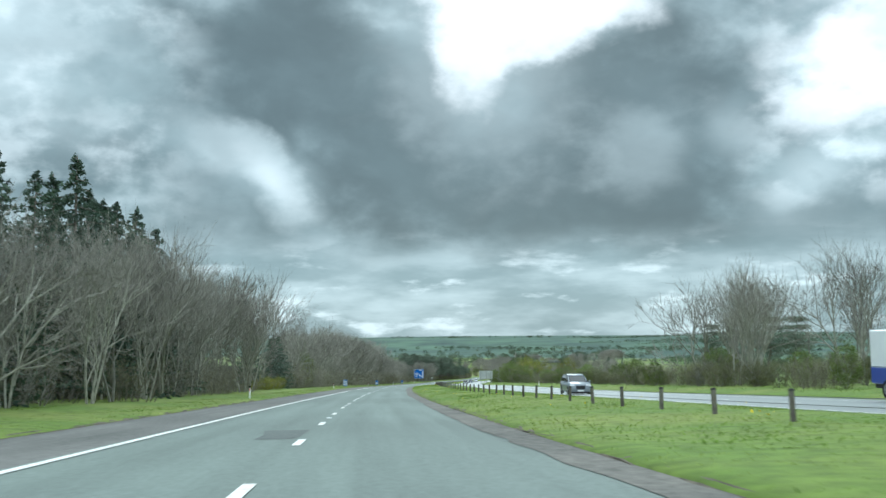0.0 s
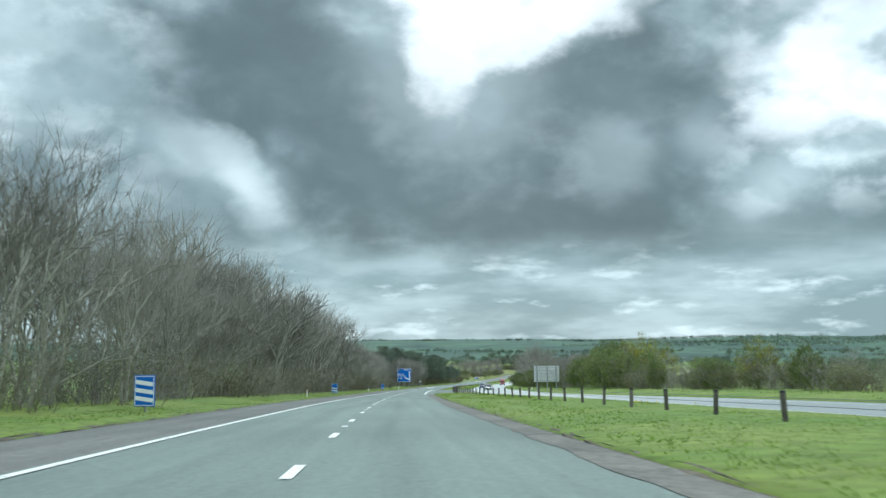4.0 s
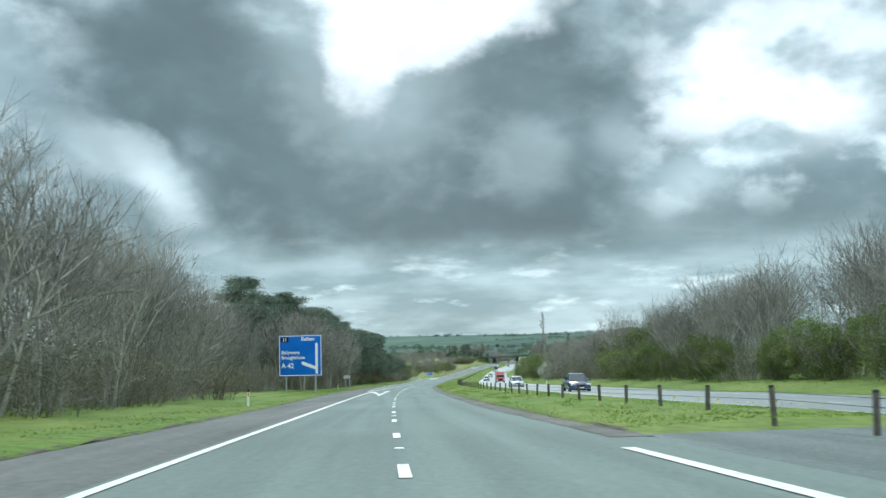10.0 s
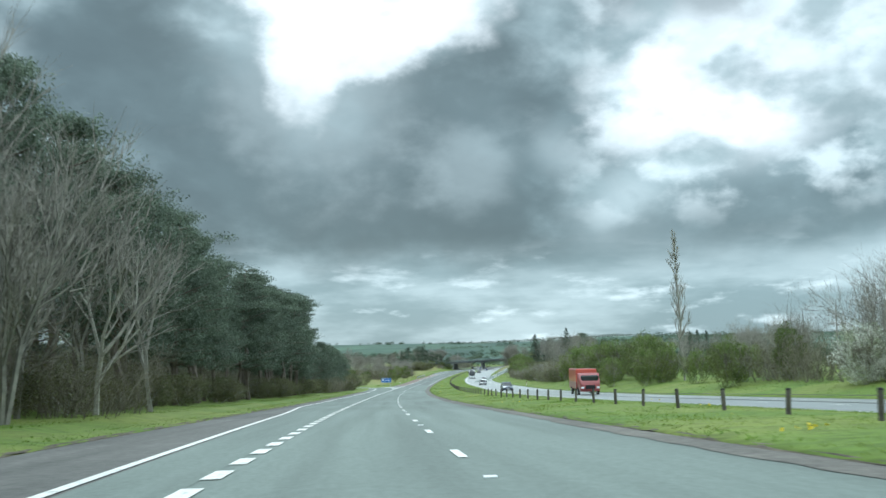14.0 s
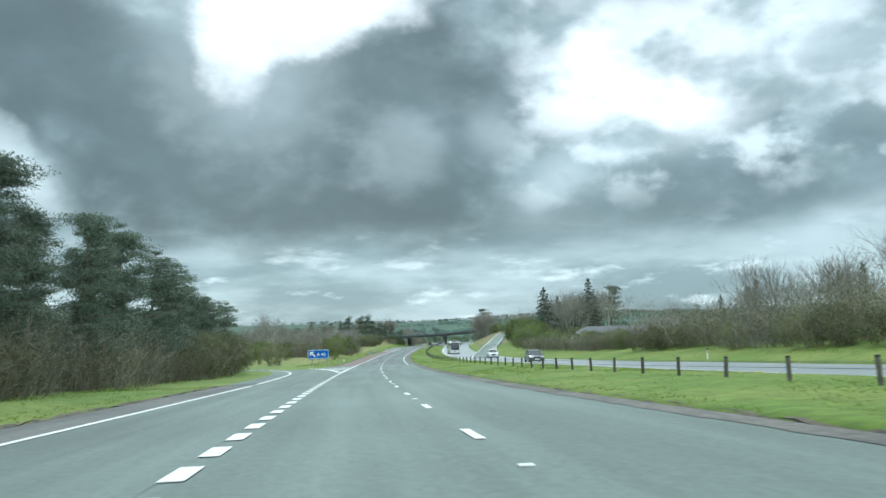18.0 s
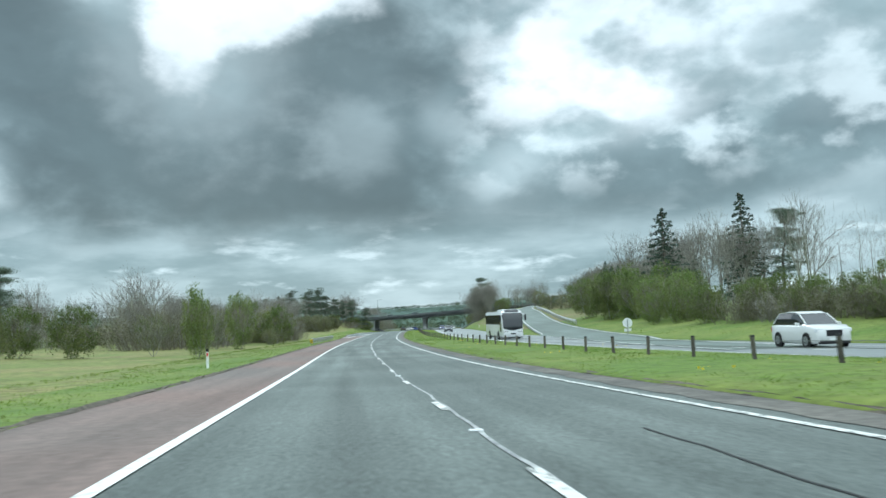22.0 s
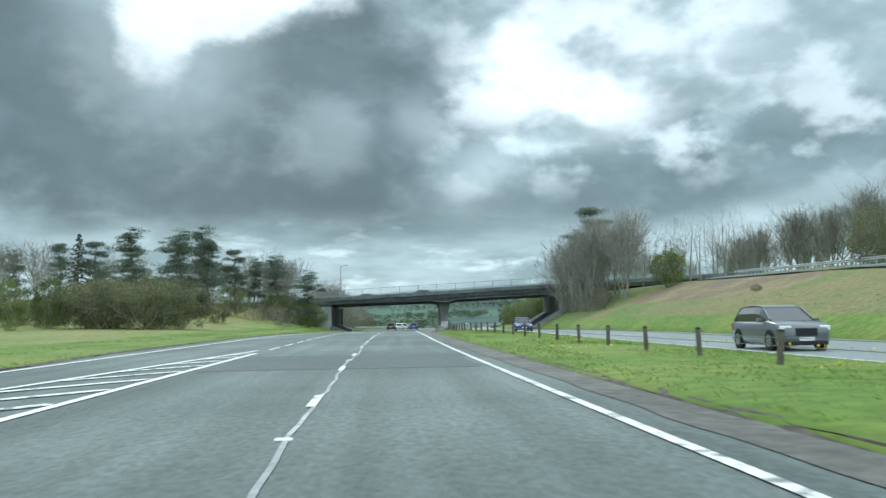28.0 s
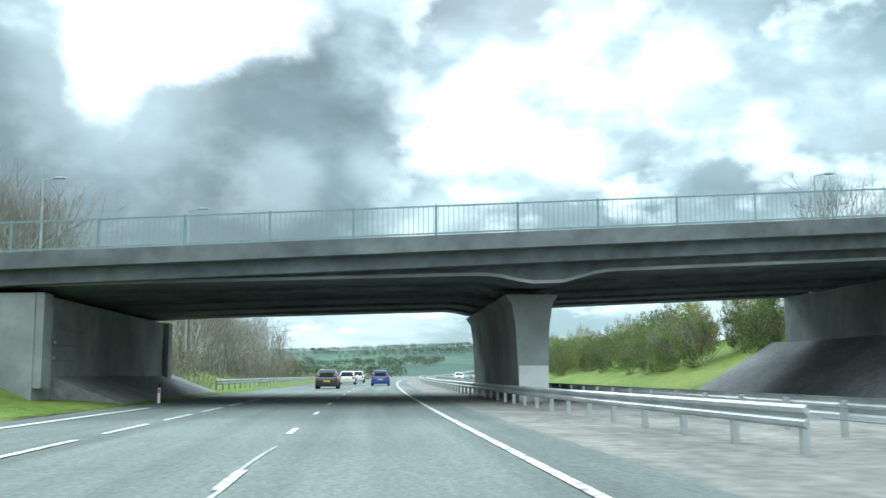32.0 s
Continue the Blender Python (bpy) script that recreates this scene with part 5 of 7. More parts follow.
for s, u, h, w in [(403, 25, 9.8, 1.0), (409, 26.5, 10.4, 1.05), (417, 25, 9.0, 1), (427, 27, 9.0, 1), (435, 26, 8, 1), (462, 26, 9.5, 1.05)]:
    plant("bare", s, u, h, 2, w, "round-crowned bare trees")
for s, u, h in [(380, -14, 9.4), (386, -12.8, 9.6), (392, -12.6, 9.6), (398, -13, 9.2), (404, -13.5, 8.8)]:
    plant("bare", s, u, h, 2, 1.0, "round-crowned bare trees")
band("bare", 428, 530, 4.2, 25.5, 32, 7.2, 9.2)
band("green", 350, 520, 3.8, 23.5, 27, 3, 4.6, 1.1, group=Hh)
band("dull", 400, 560, 6, 25, 32, 3.2, 4.6, 1.1, group=Hh)
band("thicket", 345, 600, 4.4, 25, 31, 3, 4.2, 1.1, group=Hh)
band("green", 508, 550, 4, 25.5, 31, 5.6, 7.4)
band("bare", 530, 602, 3.8, 26, 33, 5.6, 7.4)
band("bare", 602, 640, 6, 28, 33, 4, 5.5)
band("thicket", 530, 620, 3.0, 25.5, 32, 3, 4.5, 1.2)
band("tall", 548, 600, 7, 28, 34, 6.4, 7.8)
plant("white", 592, 24.5, 3.9), plant("white", 594.5, 26, 3.2), plant("poplar", 645, 28.6, 15.6, None, .8)
band("green", 604, 700, 6, 24, 31, 2.6, 4.2)
band("dull", 602, 720, 6, 27, 38, 2.4, 3.6, 1.2)
band("green", 640, 672, 5, 26, 33, 3.4, 4.6, 1.1)
band("green", 672, 735, 4.2, 26, 33, 5, 6.6, 1.1)
band("sparse", 690, 790, 7, 30, 40, 4, 5.4)
band("dull", 735, 800, 2.6, 27, 33, 4.2, 6, 1.15)
band("thicket", 812, 912, 1.9, 27.6, 30.4, 2.5, 3.6, 1.3, group="low hedge before the bungalow")
band("green", 812, 902, 3.2, 28.6, 31.0, 2.0, 2.9, 1.3, group="low hedge before the bungalow")
band("thicket", 736, 800, 3.2, 27, 34, 4.2, 6, 1.15)
band("bare", 736, 776, 6, 30, 36, 6, 7.5)
band("bare", 760, 900, 8, 60, 85, 8, 11)
band("dull", 770, 930, 7, 62, 80, 5, 7, 1.4)
band("spruce", 826, 930, 20, 66, 90, 8.5, 11)
plant("spruce", 965, 38.1, 13.2, 0, 1.15), plant("spruce", 970, 50.5, 14.6, 1, 1.1), plant("spruce", 980, 87, 10), plant("pine", 972, 56, 13), plant("spruce", 990, 44, 11)
band("bare", 958, 1010, 4.5, 40, 58, 10.5, 13.5)
band("green", 884, 935, 6, 28, 30.5, 2.9, 4.0)
band("dull", 872, 935, 9, 29, 32, 3, 4)
band("green", 935, 985, 4, 30, 37, 5, 7)
band("dull", 940, 1060, 3.6, 34, 44, 5.5, 7.6, 1.1)
band("spruce", 985, 1050, 8, 40, 50, 6.5, 9, 1.1)
band("tall", 1075, 1240, 2.8, 60, 68, 9, 11.5, group="row of slim trees on the skyline")
plant("green", 1140, 29.6, 4.2), plant("green", 1144, 31, 4.4), plant("dull", 1100, 26.5, 1.2, None, 1.3)
band("bare", 1148, 1178, 2.2, 23, 28, 9.2, 11.5, .85)
plant("pine", 1163, 25.2, 12.8, 2, .95)
for s, u, h in [(799, -16.4, 7.4), (885, -44, 9.2), (887, -51, 9.4), (895, -43, 8.8), (897, -49, 9), (903, -55, 9), (905, -44, 7.8), (908, -39.5, 6.6), (916, -42, 6.4)]:
    plant("pine", s, u, h, 1, 1.0, "pines beside the exit")
plant("dull", 800.5, -16.4, 6.4, None, .9), plant("dull", 827, -14.2, 7.0, None, 1.15)
band("dull", 798, 818, 2.2, 29.5, 34, 4, 5.4, 1.15)
band("thicket", 798, 820, 3, 29.5, 35, 4, 5.6, 1.1)
plant("dull", 1106, 37.6, 10.5, 0, .75, "", "tall dull green tree above the slip road"), plant("dull", 1111, 40, 8, None, .9)
band("thicket", 1146, 1182, 2.6, 21, 27, 3, 5)
band("sparse", 1212, 1300, 5, 22, 34, 5, 8)
band("green", 1205, 1310, 4.6, 21.5, 28, 3, 5)
band("yellow", 1215, 1280, 16, 24, 28, 4, 5.5)
band("thicket", 1205, 1300, 4, -14, -9, 3, 5)
band("bare", 1210, 1320, 5, -18, -10, 6, 8)
band("bare", 1206, 1236, 3.0, -44, -18, 9, 11)
band("bare", 1206, 1240, 4, 26, 60, 8, 10)
band("dull", 1300, 1420, 5, 13, 30, 4, 6, 1.3)
band("dull", 1300, 1420, 5, -26, -10, 4, 6, 1.3)


def far_woods():
    """Woods and hedges of the valley and the far hills."""
    rng = np.random.RandomState(77)
    C, S = [], []
    spots = []
    for _ in range(950):
        s, u = rng.uniform(1300, 2500), rng.normal(0, 420)
        if abs(u) < 22 + (s - 1300) * .02:
            continue
        spots.append((s, u, rng.uniform(5, 9)))
    for _ in range(260):
        spots.append((rng.uniform(600, 1300), rng.choice([-1, 1]) * rng.uniform(130, 300), rng.uniform(6, 11)))
    for line in range(16):
        s0, u0 = rng.uniform(2450, 3150), rng.uniform(-900, 900)
        for k in range(50):
            spots.append((s0 + k * rng.uniform(-1, 1), u0 + k * 9, rng.uniform(4, 8)))
    for k in range(28):
        u0 = rng.uniform(-1100, 1300)
        for m in range(rng.randint(2, 12)):
            spots.append((rng.uniform(3020, 3120), u0 + m * 8, rng.uniform(4, 8)))
    for s, u, h in spots:
        n = 170 if s > 1300 else 1000
        g = float(ground_height(s, u))
        c = at(s, u, g + h * .5)
        h *= UNIT
        d = rng.normal(0, 1, (n, 3))
        d /= np.linalg.norm(d, axis=1)[:, None]
        C.append(c + d * [h * .75, h * .75, h * .5] * rng.uniform(.5, 1.05, (n, 1)))
        S.append(rng.uniform(.05, .10, n) * h * (1.0 if s > 1300 else .32))
    ob = leaves_mesh("far_woods", np.concatenate(C), np.concatenate(S), rng, FAR_WOOD, None)
    tagged(ob, "dark green woods and hedges across the valley", "woodland", kind="stuff")


FAR_WOOD = material("far_wood", (.075, .108, .07), .9, .3, .02, second=(.105, .125, .075), second_scale=.01, island=.25, through=.3)
far_woods()


def grass_tufts(name, spans, per_m, seed, size):
    """Blades of grass in tufts along the verges."""
    rng = np.random.RandomState(seed)
    S, U = [], []
    for s0, s1, u0, u1 in spans:
        n = int((s1 - s0) * per_m)
        s = rng.uniform(s0, s1, n)
        a, b = [(v(s) if callable(v) else v) for v in (u0, u1)]
        S.append(s), U.append(a + (b - a) * rng.uniform(0, 1, n) ** 1.0)
    S, U = np.concatenate(S), np.concatenate(U)
    base = at(S, U, ground_height(S, U) - .02)
    n = len(S)
    V = []
    for k in range(3):
        a = rng.uniform(0, 2 * np.pi, n)
        w = rng.uniform(.010, .024, n) * size
        hgt = rng.uniform(.03, .08, n) * size
        o = base + np.stack([rng.normal(0, .09, n), rng.normal(0, .09, n), 0 * a], 1)
        side = np.stack([np.cos(a), np.sin(a), 0 * a], 1) * w[:, None]
        tip = o + np.stack([np.sin(a) * hgt * 1.5, np.cos(a) * hgt * 1.5, hgt], 1)
        V.append(np.stack([o - side, o + side, tip], 1).reshape(-1, 3))
    v = np.concatenate(V)
    f = np.arange(len(v)).reshape(-1, 3)
    tagged(mesh_object(name, v, f, GRASS_BLADE), "uneven green grass tufts on the verge", "grass", kind="stuff")


def bare_wood(name, spans, seed, label):
    """Crowded leafless trees too deep in the wood to pick apart."""
    rng = np.random.RandomState(seed)
    segs = []
    for s0, s1, u0, u1, n, h0, h1 in spans:
        for _ in range(n):
            s, u, h = rng.uniform(s0, s1), rng.uniform(u0, u1), rng.uniform(h0, h1)
            c = at(s, u, float(ground_height(s, u)))
            h *= UNIT
            segs.append((c, c + [rng.normal(0, .3), rng.normal(0, .3), h * .7], .11, .04))
            for k in range(95):
                d = rng.normal(0, 1, 3)
                d *= rng.uniform(.25, 1) / np.linalg.norm(d)
                p = c + d * [h * .24, h * .24, h * .34] + [0, 0, h * .62]
                e = d * .6 + rng.normal(0, .35, 3) + [0, 0, .5]
                segs.append((p, p + e / np.linalg.norm(e) * h * rng.uniform(.08, .16), .013, .005))
    ob = twigs_mesh(name, segs, TWIG, None, rng)
    tagged(ob, label, "woodland", kind="stuff")


bare_wood("left_wood", [(20, 110, -34, -16, 60, 8, 10.5), (160, 500, -34, -16, 95, 6, 8.5), (500, 740, -40, -24, 70, 6, 8), (840, 1040, -90, -50, 90, 7, 10)], 31,
          "deep grey-brown leafless wood behind the verge")
bare_wood("right_wood", [(20, 335, 33, 62, 110, 2.6, 4.0), (60, 120, 32, 60, 26, 7, 9), (340, 420, 32, 62, 40, 4, 6), (420, 640, 32, 62, 110, 6, 8.5), (640, 860, 60, 110, 60, 5, 7), (940, 1060, 45, 80, 80, 8, 12), (1150, 1180, 24, 44, 30, 7, 10)], 32,
          "deep grey-brown leafless wood beyond the carriageway")
grass_tufts("grass_median", [(0, 297, 4.4, lambda s: opp_in(s) - .3), (406, 1118, 4.4, lambda s: opp_in(s) - .3)], 120, 1, 1.0)
grass_tufts("grass_left", [(5, 735, lambda s: kerb_left(s) - 4.5, lambda s: kerb_left(s) - .15), (818, 1175, lambda s: kerb_left(s) - 5, lambda s: kerb_left(s) - .15)], 60, 2, 1.0)
grass_tufts("grass_right", [(30, 1180, lambda s: opp_out(s) + .2, lambda s: opp_out(s) + 6)], 14, 3, 1.3)


def dandelions(n, seed):
    rng = np.random.RandomState(seed)
    C = []
    for c in range(n):
        s = rng.uniform(10, 1110)
        u = rng.uniform(4.9, float(opp_in(s)) - 1.0)
        if 290 < s < 408:
            continue
        k = rng.randint(1, 9)
        ss, uu = s + rng.normal(0, .35, k), u + rng.normal(0, .3, k)
        C.append(at(ss, uu, ground_height(ss, uu) + .14))
    for s in np.concatenate([rng.uniform(412, 440, 60), rng.uniform(1040, 1056, 40)]):
        C.append(at(np.array([s]), np.array([float(opp_in(s)) - 2.0 + rng.uniform(-.7, .7)]), .30))
    C = np.concatenate(C)
    tagged(leaves_mesh("dandelions", C, rng.uniform(.03, .06, len(C)), rng, PETAL, None), "small yellow dandelion flowers in the grass", "flowers", kind="stuff")


dandelions(190, 6)


# ---- fence of the central reserve ----
def reserve_fence():
    fence = tagged(empty("wire_fence"), "low weathered posts with steel wires along the central reserve", "fence")
    bm = bmesh.new()
    tube(bm, (0, 0, -.2), (0, 0, .78), .068, .065, 8)
    post_mesh = bpy.data.meshes.new("post")
    bm.to_mesh(post_mesh), bm.free()
    post_mesh.materials.append(POST_WOOD)
    bm = bmesh.new()
    tube(bm, (0, 0, .78), (0, 0, .83), .076, .058, 8)
    cap_mesh = bpy.data.meshes.new("cap")
    bm.to_mesh(cap_mesh), bm.free()
    cap_mesh.materials.append(POST_CAP)
    rng = random.Random(2)
    for i in range(250):
        s = 2 + 4.6 * i
        if s > 1160:
            break
        u = float(fence_line(s))
        h = max(float(ground_height(s, u)) - .12, -.01)
        p = new("post", post_mesh)
        p.parent = fence
        p.matrix_basis = Matrix.Translation(at(s, u, h)) @ pose(0, 0, 0, rng.uniform(-3, 3), rng.uniform(-3, 3), rng.uniform(0, 90))
        c = new("cap", cap_mesh)
        c.parent = p
    for k, z in enumerate((.42, .56)):
        s = np.arange(2, 1160, 4.6)
        u = fence_line(s) + .07
        h = np.maximum(ground_height(s, u) - .12, -.01) + z
        P = at(s, u, h)
        sweep("wire", P, .011, WIRE, fence)


reserve_fence()


def garden_fence():
    """A tall fence of upright boards behind the verge."""
    f = tagged(empty("board_fence"), "tall weathered wooden board fence behind gorse bushes", "fence")
    for k in range(18):
        s = 116.5 + 2.1 * k
        u = -15.4
        h = float(ground_height(s, u))
        m = Matrix.Translation(at(s, u, h)) @ pose(0, 0, 0, 0, 0, heading(s)) @ Matrix.Diagonal((1, 1, UNIT, 1))
        p = part("post", boxes((-.06, .06, -.06, .06, -.3, 2.55)), POST_WOOD, f)
        p.matrix_basis = m
        xs, ys = [], []
        for i in range(14):
            xs += [.014 * (i % 2)] * 2
            ys += [.07 + .14 * i, .195 + .14 * i]
        n = len(xs)
        loop = list(zip(xs, ys)) + [(x + .022, y) for x, y in reversed(list(zip(xs, ys)))]
        v = [(x, y, .05) for x, y in loop] + [(x, y, 2.44) for x, y in loop]
        L = len(loop)
        faces = [(a, (a + 1) % L, L + (a + 1) % L, L + a) for a in range(L)] + [(L + a, L + a + 1, 2 * L - 2 - a, 2 * L - 1 - a) for a in range(n - 1)]
        q = mesh_object("panel", v, faces, POST_WOOD, f)
        q.matrix_basis = m


garden_fence()


def guard_rail(name, s, u, label, h0=0.0, posts=2.4, side=1, follow=True):
    """A corrugated steel barrier along places (s, u), with its posts."""
    g = tagged(empty(name), label, "guard rail")
    s, u = np.asarray(s, float), np.asarray(u, float)
    d = np.concatenate([[0], np.cumsum(np.hypot(np.diff(s), np.diff(u)))])
    n = max(int(d[-1] / 1.2), 2)
    t = np.linspace(0, d[-1], n)
    ss, uu = np.interp(t, d, s), np.interp(t, d, u)
    hh = (np.maximum(ground_height(ss, uu), 0) if follow else 0) + h0
    prof = [(0, .36), (.07, .40), (.07, .46), (.015, .50), (.015, .54), (.07, .58), (.07, .64), (0, .68)]
    P = at(ss, uu, hh)
    dr = np.gradient(P, axis=0)
    dr /= np.linalg.norm(dr[:, :2], axis=1)[:, None]
    nrm = np.stack([dr[:, 1], -dr[:, 0], 0 * dr[:, 0]], 1) * side
    v = np.concatenate([P + nrm * a + [0, 0, b * 1.02] for a, b in prof])
    f = [(k * n + i, k * n + i + 1, (k + 1) * n + i + 1, (k + 1) * n + i) for k in range(len(prof) - 1) for i in range(n - 1)]
    mesh_object("beam", v, f, STEEL, g, smooth=False)
    bm = boxes((-.06, .06, -.04, .04, -.3, .64))
    first = None
    for q in np.arange(.3, d[-1], posts):
        a, b = float(np.interp(q, d, s)), float(np.interp(q, d, u))
        h = (max(float(ground_height(a, b)), 0) if follow else 0) + h0
        m = Matrix.Translation(at(a, b - side * .07, h)) @ pose(0, 0, 0, 0, 0, heading(a))
        if first is None:
            first = part("post", bm, STEEL, g)
            o = first
        else:
            o = new("post", first.data)
            o.parent = g
        o.matrix_basis = m
    return g


# ---- bridge ----
def bridge():
    b = tagged(empty("bridge"), "concrete road bridge across the motorway with steel railings", "bridge")
    S0, S1 = 1178.0, 1202.0
    def top(u):
        return 5.25 + .047 * (u - 2.5)

    def slab(name, us, lo, hi, s0, s1, mat, label=""):
        us = np.asarray(us, float)
        lo, hi = np.broadcast_to(lo, us.shape), np.broadcast_to(hi, us.shape)
        v = np.concatenate([at(np.full_like(us, a), us, h) for a in (s0, s1) for h in (lo, hi)])
        n = len(us)
        f = []
        for i in range(n - 1):
            f += [(i, i + 1, n + i + 1, n + i), (2 * n + i + 1, 2 * n + i, 3 * n + i, 3 * n + i + 1), (n + i, n + i + 1, 3 * n + i + 1, 3 * n + i), (i + 1, i, 2 * n + i, 2 * n + i + 1)]
        f += [(0, n, 3 * n, 2 * n), (n - 1, 3 * n - 1, 4 * n - 1, 2 * n - 1)]
        return mesh_object(name, v, f, mat, b, label=label)
    us = np.arange(-34, 52.1, 2.0)
    slab("edge_beam", us, top(us) - .5, top(us), S0, S0 + .5, FASCIA)
    slab("edge_beam", us, top(us) - .5, top(us), S1 - .5, S1, FASCIA)
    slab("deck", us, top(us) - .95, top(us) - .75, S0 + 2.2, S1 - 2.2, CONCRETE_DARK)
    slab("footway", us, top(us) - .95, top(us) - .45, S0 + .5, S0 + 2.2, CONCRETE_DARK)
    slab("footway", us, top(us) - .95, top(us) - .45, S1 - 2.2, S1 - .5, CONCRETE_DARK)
    ug = np.arange(-9.4, 23.9, .5)
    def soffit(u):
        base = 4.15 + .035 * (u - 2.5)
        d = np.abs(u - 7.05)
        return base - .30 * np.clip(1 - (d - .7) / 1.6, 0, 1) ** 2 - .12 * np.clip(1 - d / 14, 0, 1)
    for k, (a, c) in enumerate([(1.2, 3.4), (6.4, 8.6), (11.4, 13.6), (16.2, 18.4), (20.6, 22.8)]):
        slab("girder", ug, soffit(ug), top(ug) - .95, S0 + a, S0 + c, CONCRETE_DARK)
    # strip of paler concrete: light caught along the girder's bottom edge, put in as colour
    slab("lit_flange", ug, soffit(ug) - .01, soffit(ug) + .09, S0 + 1.08, S0 + 1.2, CONCRETE)
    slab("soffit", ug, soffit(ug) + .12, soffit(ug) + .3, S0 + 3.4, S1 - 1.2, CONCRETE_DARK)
    # pier, a wall that widens towards its head
    v, f = [], []
    for h, hw in ((-.2, .50), (.9, .53), (2.6, .60), (3.4, .72), (3.75, .95)):
        for s, w in ((1182.5, hw), (1183.0, hw), (1199.5, hw), (1200.0, hw)):
            v += [at(s, 7.05 - w, h), at(s, 7.05 + w, h)]
    for r in range(4):
        o, q = r * 8, r * 8 + 8
        ring = [0, 1, 3, 5, 7, 6, 4, 2]
        for i in range(8):
            f.append((o + ring[i], o + ring[(i + 1) % 8], q + ring[(i + 1) % 8], q + ring[i]))
    mesh_object("pier", v, f, CONCRETE, b)
    slab("plinth_panel", [6.53, 7.57], .35, 1.25, 1182.35, 1182.47, RENDER_WHITE, "pale painted panel on the pier")
    # abutments
    slab("abutment", [-34, -9.0], .2, 4.05 + .047 * -11, S0 + .9, S1 - .9, CONCRETE)
    slab("abutment", [23.2, 52], .6, 4.9, S0 + .9, S1 - .9, CONCRETE)
    slab("buttress", [-9.05, -8.75], .6, 3.55, S0 + 1.0, S0 + 2.0, CONCRETE)
    slab("buttress", [-9.05, -8.75], .6, 3.55, S1 - 2.0, S1 - 1.0, CONCRETE)
    for z in (1.5, 2.0, 2.5):
        slab("ledge", [-9.02, -8.9], z, z + .12, S0 + 3, S0 + 6.5, CONCRETE)
    # paved slopes under the bridge
    for us_, hs, s0 in (((-9.1, -6.6), (1.0, .02), S0 + 3), ((18.9, 23.3), (.02, 2.6), S0 - 1.5)):
        pts = [at(s, u, h) for s in (s0, S1 + 1.5) for u, h in zip(us_, hs)]
        low = [at(s, u, -.3) for s in (s0, S1 + 1.5) for u in us_]
        mesh_object("slope_paving", pts + low, [(0, 1, 3, 2), (0, 2, 6, 4), (1, 5, 7, 3), (0, 4, 5, 1), (2, 3, 7, 6)], PAVING, b)
    # railings
    for s in (S0 + .2, S1 - .2):
        r = new("railing")
        r.parent = b
        for z in (.08, .95):
            P = at(np.full_like(us, s), us, top(us) + z)
            sweep("rail", P, .04, RAIL_PAINT, r)
        for u in np.arange(-33, 52, 2.6):
            tubes_mesh("rail_post", [(at(s, u, top(u)), at(s, u, top(u) + 1.0), .05, .05)], RAIL_PAINT, r, 4)
        seg = [(at(s, u, top(u) + .08), at(s, u, top(u) + .95), .011, .011) for u in np.arange(-33, 52, .16)]
        tubes_mesh("baluster_infill", seg, RAIL_PAINT, r, 3)


bridge()
guard_rail("guard_rail_median", [1156, 1180, 1300, 1420], [6.3, 6.0, 5.9, 5.9], "galvanised steel barrier along the central reserve", side=-1)
guard_rail("guard_rail_median_far", [1126, 1180, 1300, 1420], [8.2, 8.7, 8.8, 8.8], "galvanised steel barrier facing the opposite carriageway", side=1)
guard_rail("guard_rail_left", [951.5, 975, 1000], [-6.9, -6.95, -6.95], "galvanised steel barrier beside the hard shoulder", side=1)
guard_rail("guard_rail_slip", SLIP_MID[18:56, 0], SLIP_MID[18:56, 1] + 3.0, "galvanised steel barrier along the climbing slip road", .1, side=-1)
guard_rail("guard_rail_far_left", [1206, 1260, 1340], [-7.2, -6.6, -6.4], "galvanised steel barrier beyond the bridge", side=1)


# ---- signs ----
def lettering(text, size, parent, x, z, y=-.035, mat=SIGN_WHITE, align="LEFT"):
    cu = bpy.data.curves.new("lettering", "FONT")
    cu.body, cu.size, cu.align_x, cu.extrude, cu.offset = text, size, align, .004, size * .018
    tmp = bpy.data.objects.new("lettering", cu)
    scene.collection.objects.link(tmp)
    dg = bpy.context.evaluated_depsgraph_get()
    me = bpy.data.meshes.new_from_object(tmp.evaluated_get(dg))
    bpy.data.objects.remove(tmp)
    me.materials.clear()
    me.materials.append(mat)
    ob = new("lettering", me)
    ob.parent = parent
    ob.matrix_basis = pose(x, y, z, 90, 0, 0)
    return ob


def sign_at(name, s, u, label, turn=0.0, category="sign", h=None):
    g = float(ground_height(s, u)) if h is None else h
    return tagged(empty(name, Matrix.Translation(at(s, u, g)) @ pose(0, 0, 0, 0, 0, heading(s) + turn) @ Matrix.Scale(UNIT, 4)), label, category)


def panel(t, w, h, z, mat, border=.05, name="panel"):
    p = part(name, boxes((-w / 2, w / 2, -.02, .02, z, z + h), bevel=.008), mat, t)
    part("border", boxes((-w / 2 + .03, w / 2 - .03, -.028, -.0205, z + h - .03 - border, z + h - .03), (-w / 2 + .03, w / 2 - .03, -.028, -.0205, z + .03, z + .03 + border),
                         (-w / 2 + .03, -w / 2 + .03 + border, -.028, -.0205, z + .03 + border, z + h - .03 - border), (w / 2 - .03 - border, w / 2 - .03, -.028, -.0205, z + .03 + border, z + h - .03 - border)),
         SIGN_WHITE, p)
    return p


def sign_posts(t, xs, top, r=.06):
    for x in xs:
        bm = bmesh.new()
        tube(bm, (x, .09, -.4), (x, .09, top), r, r, 10)
        part("post", bm, SIGN_GREY, t)


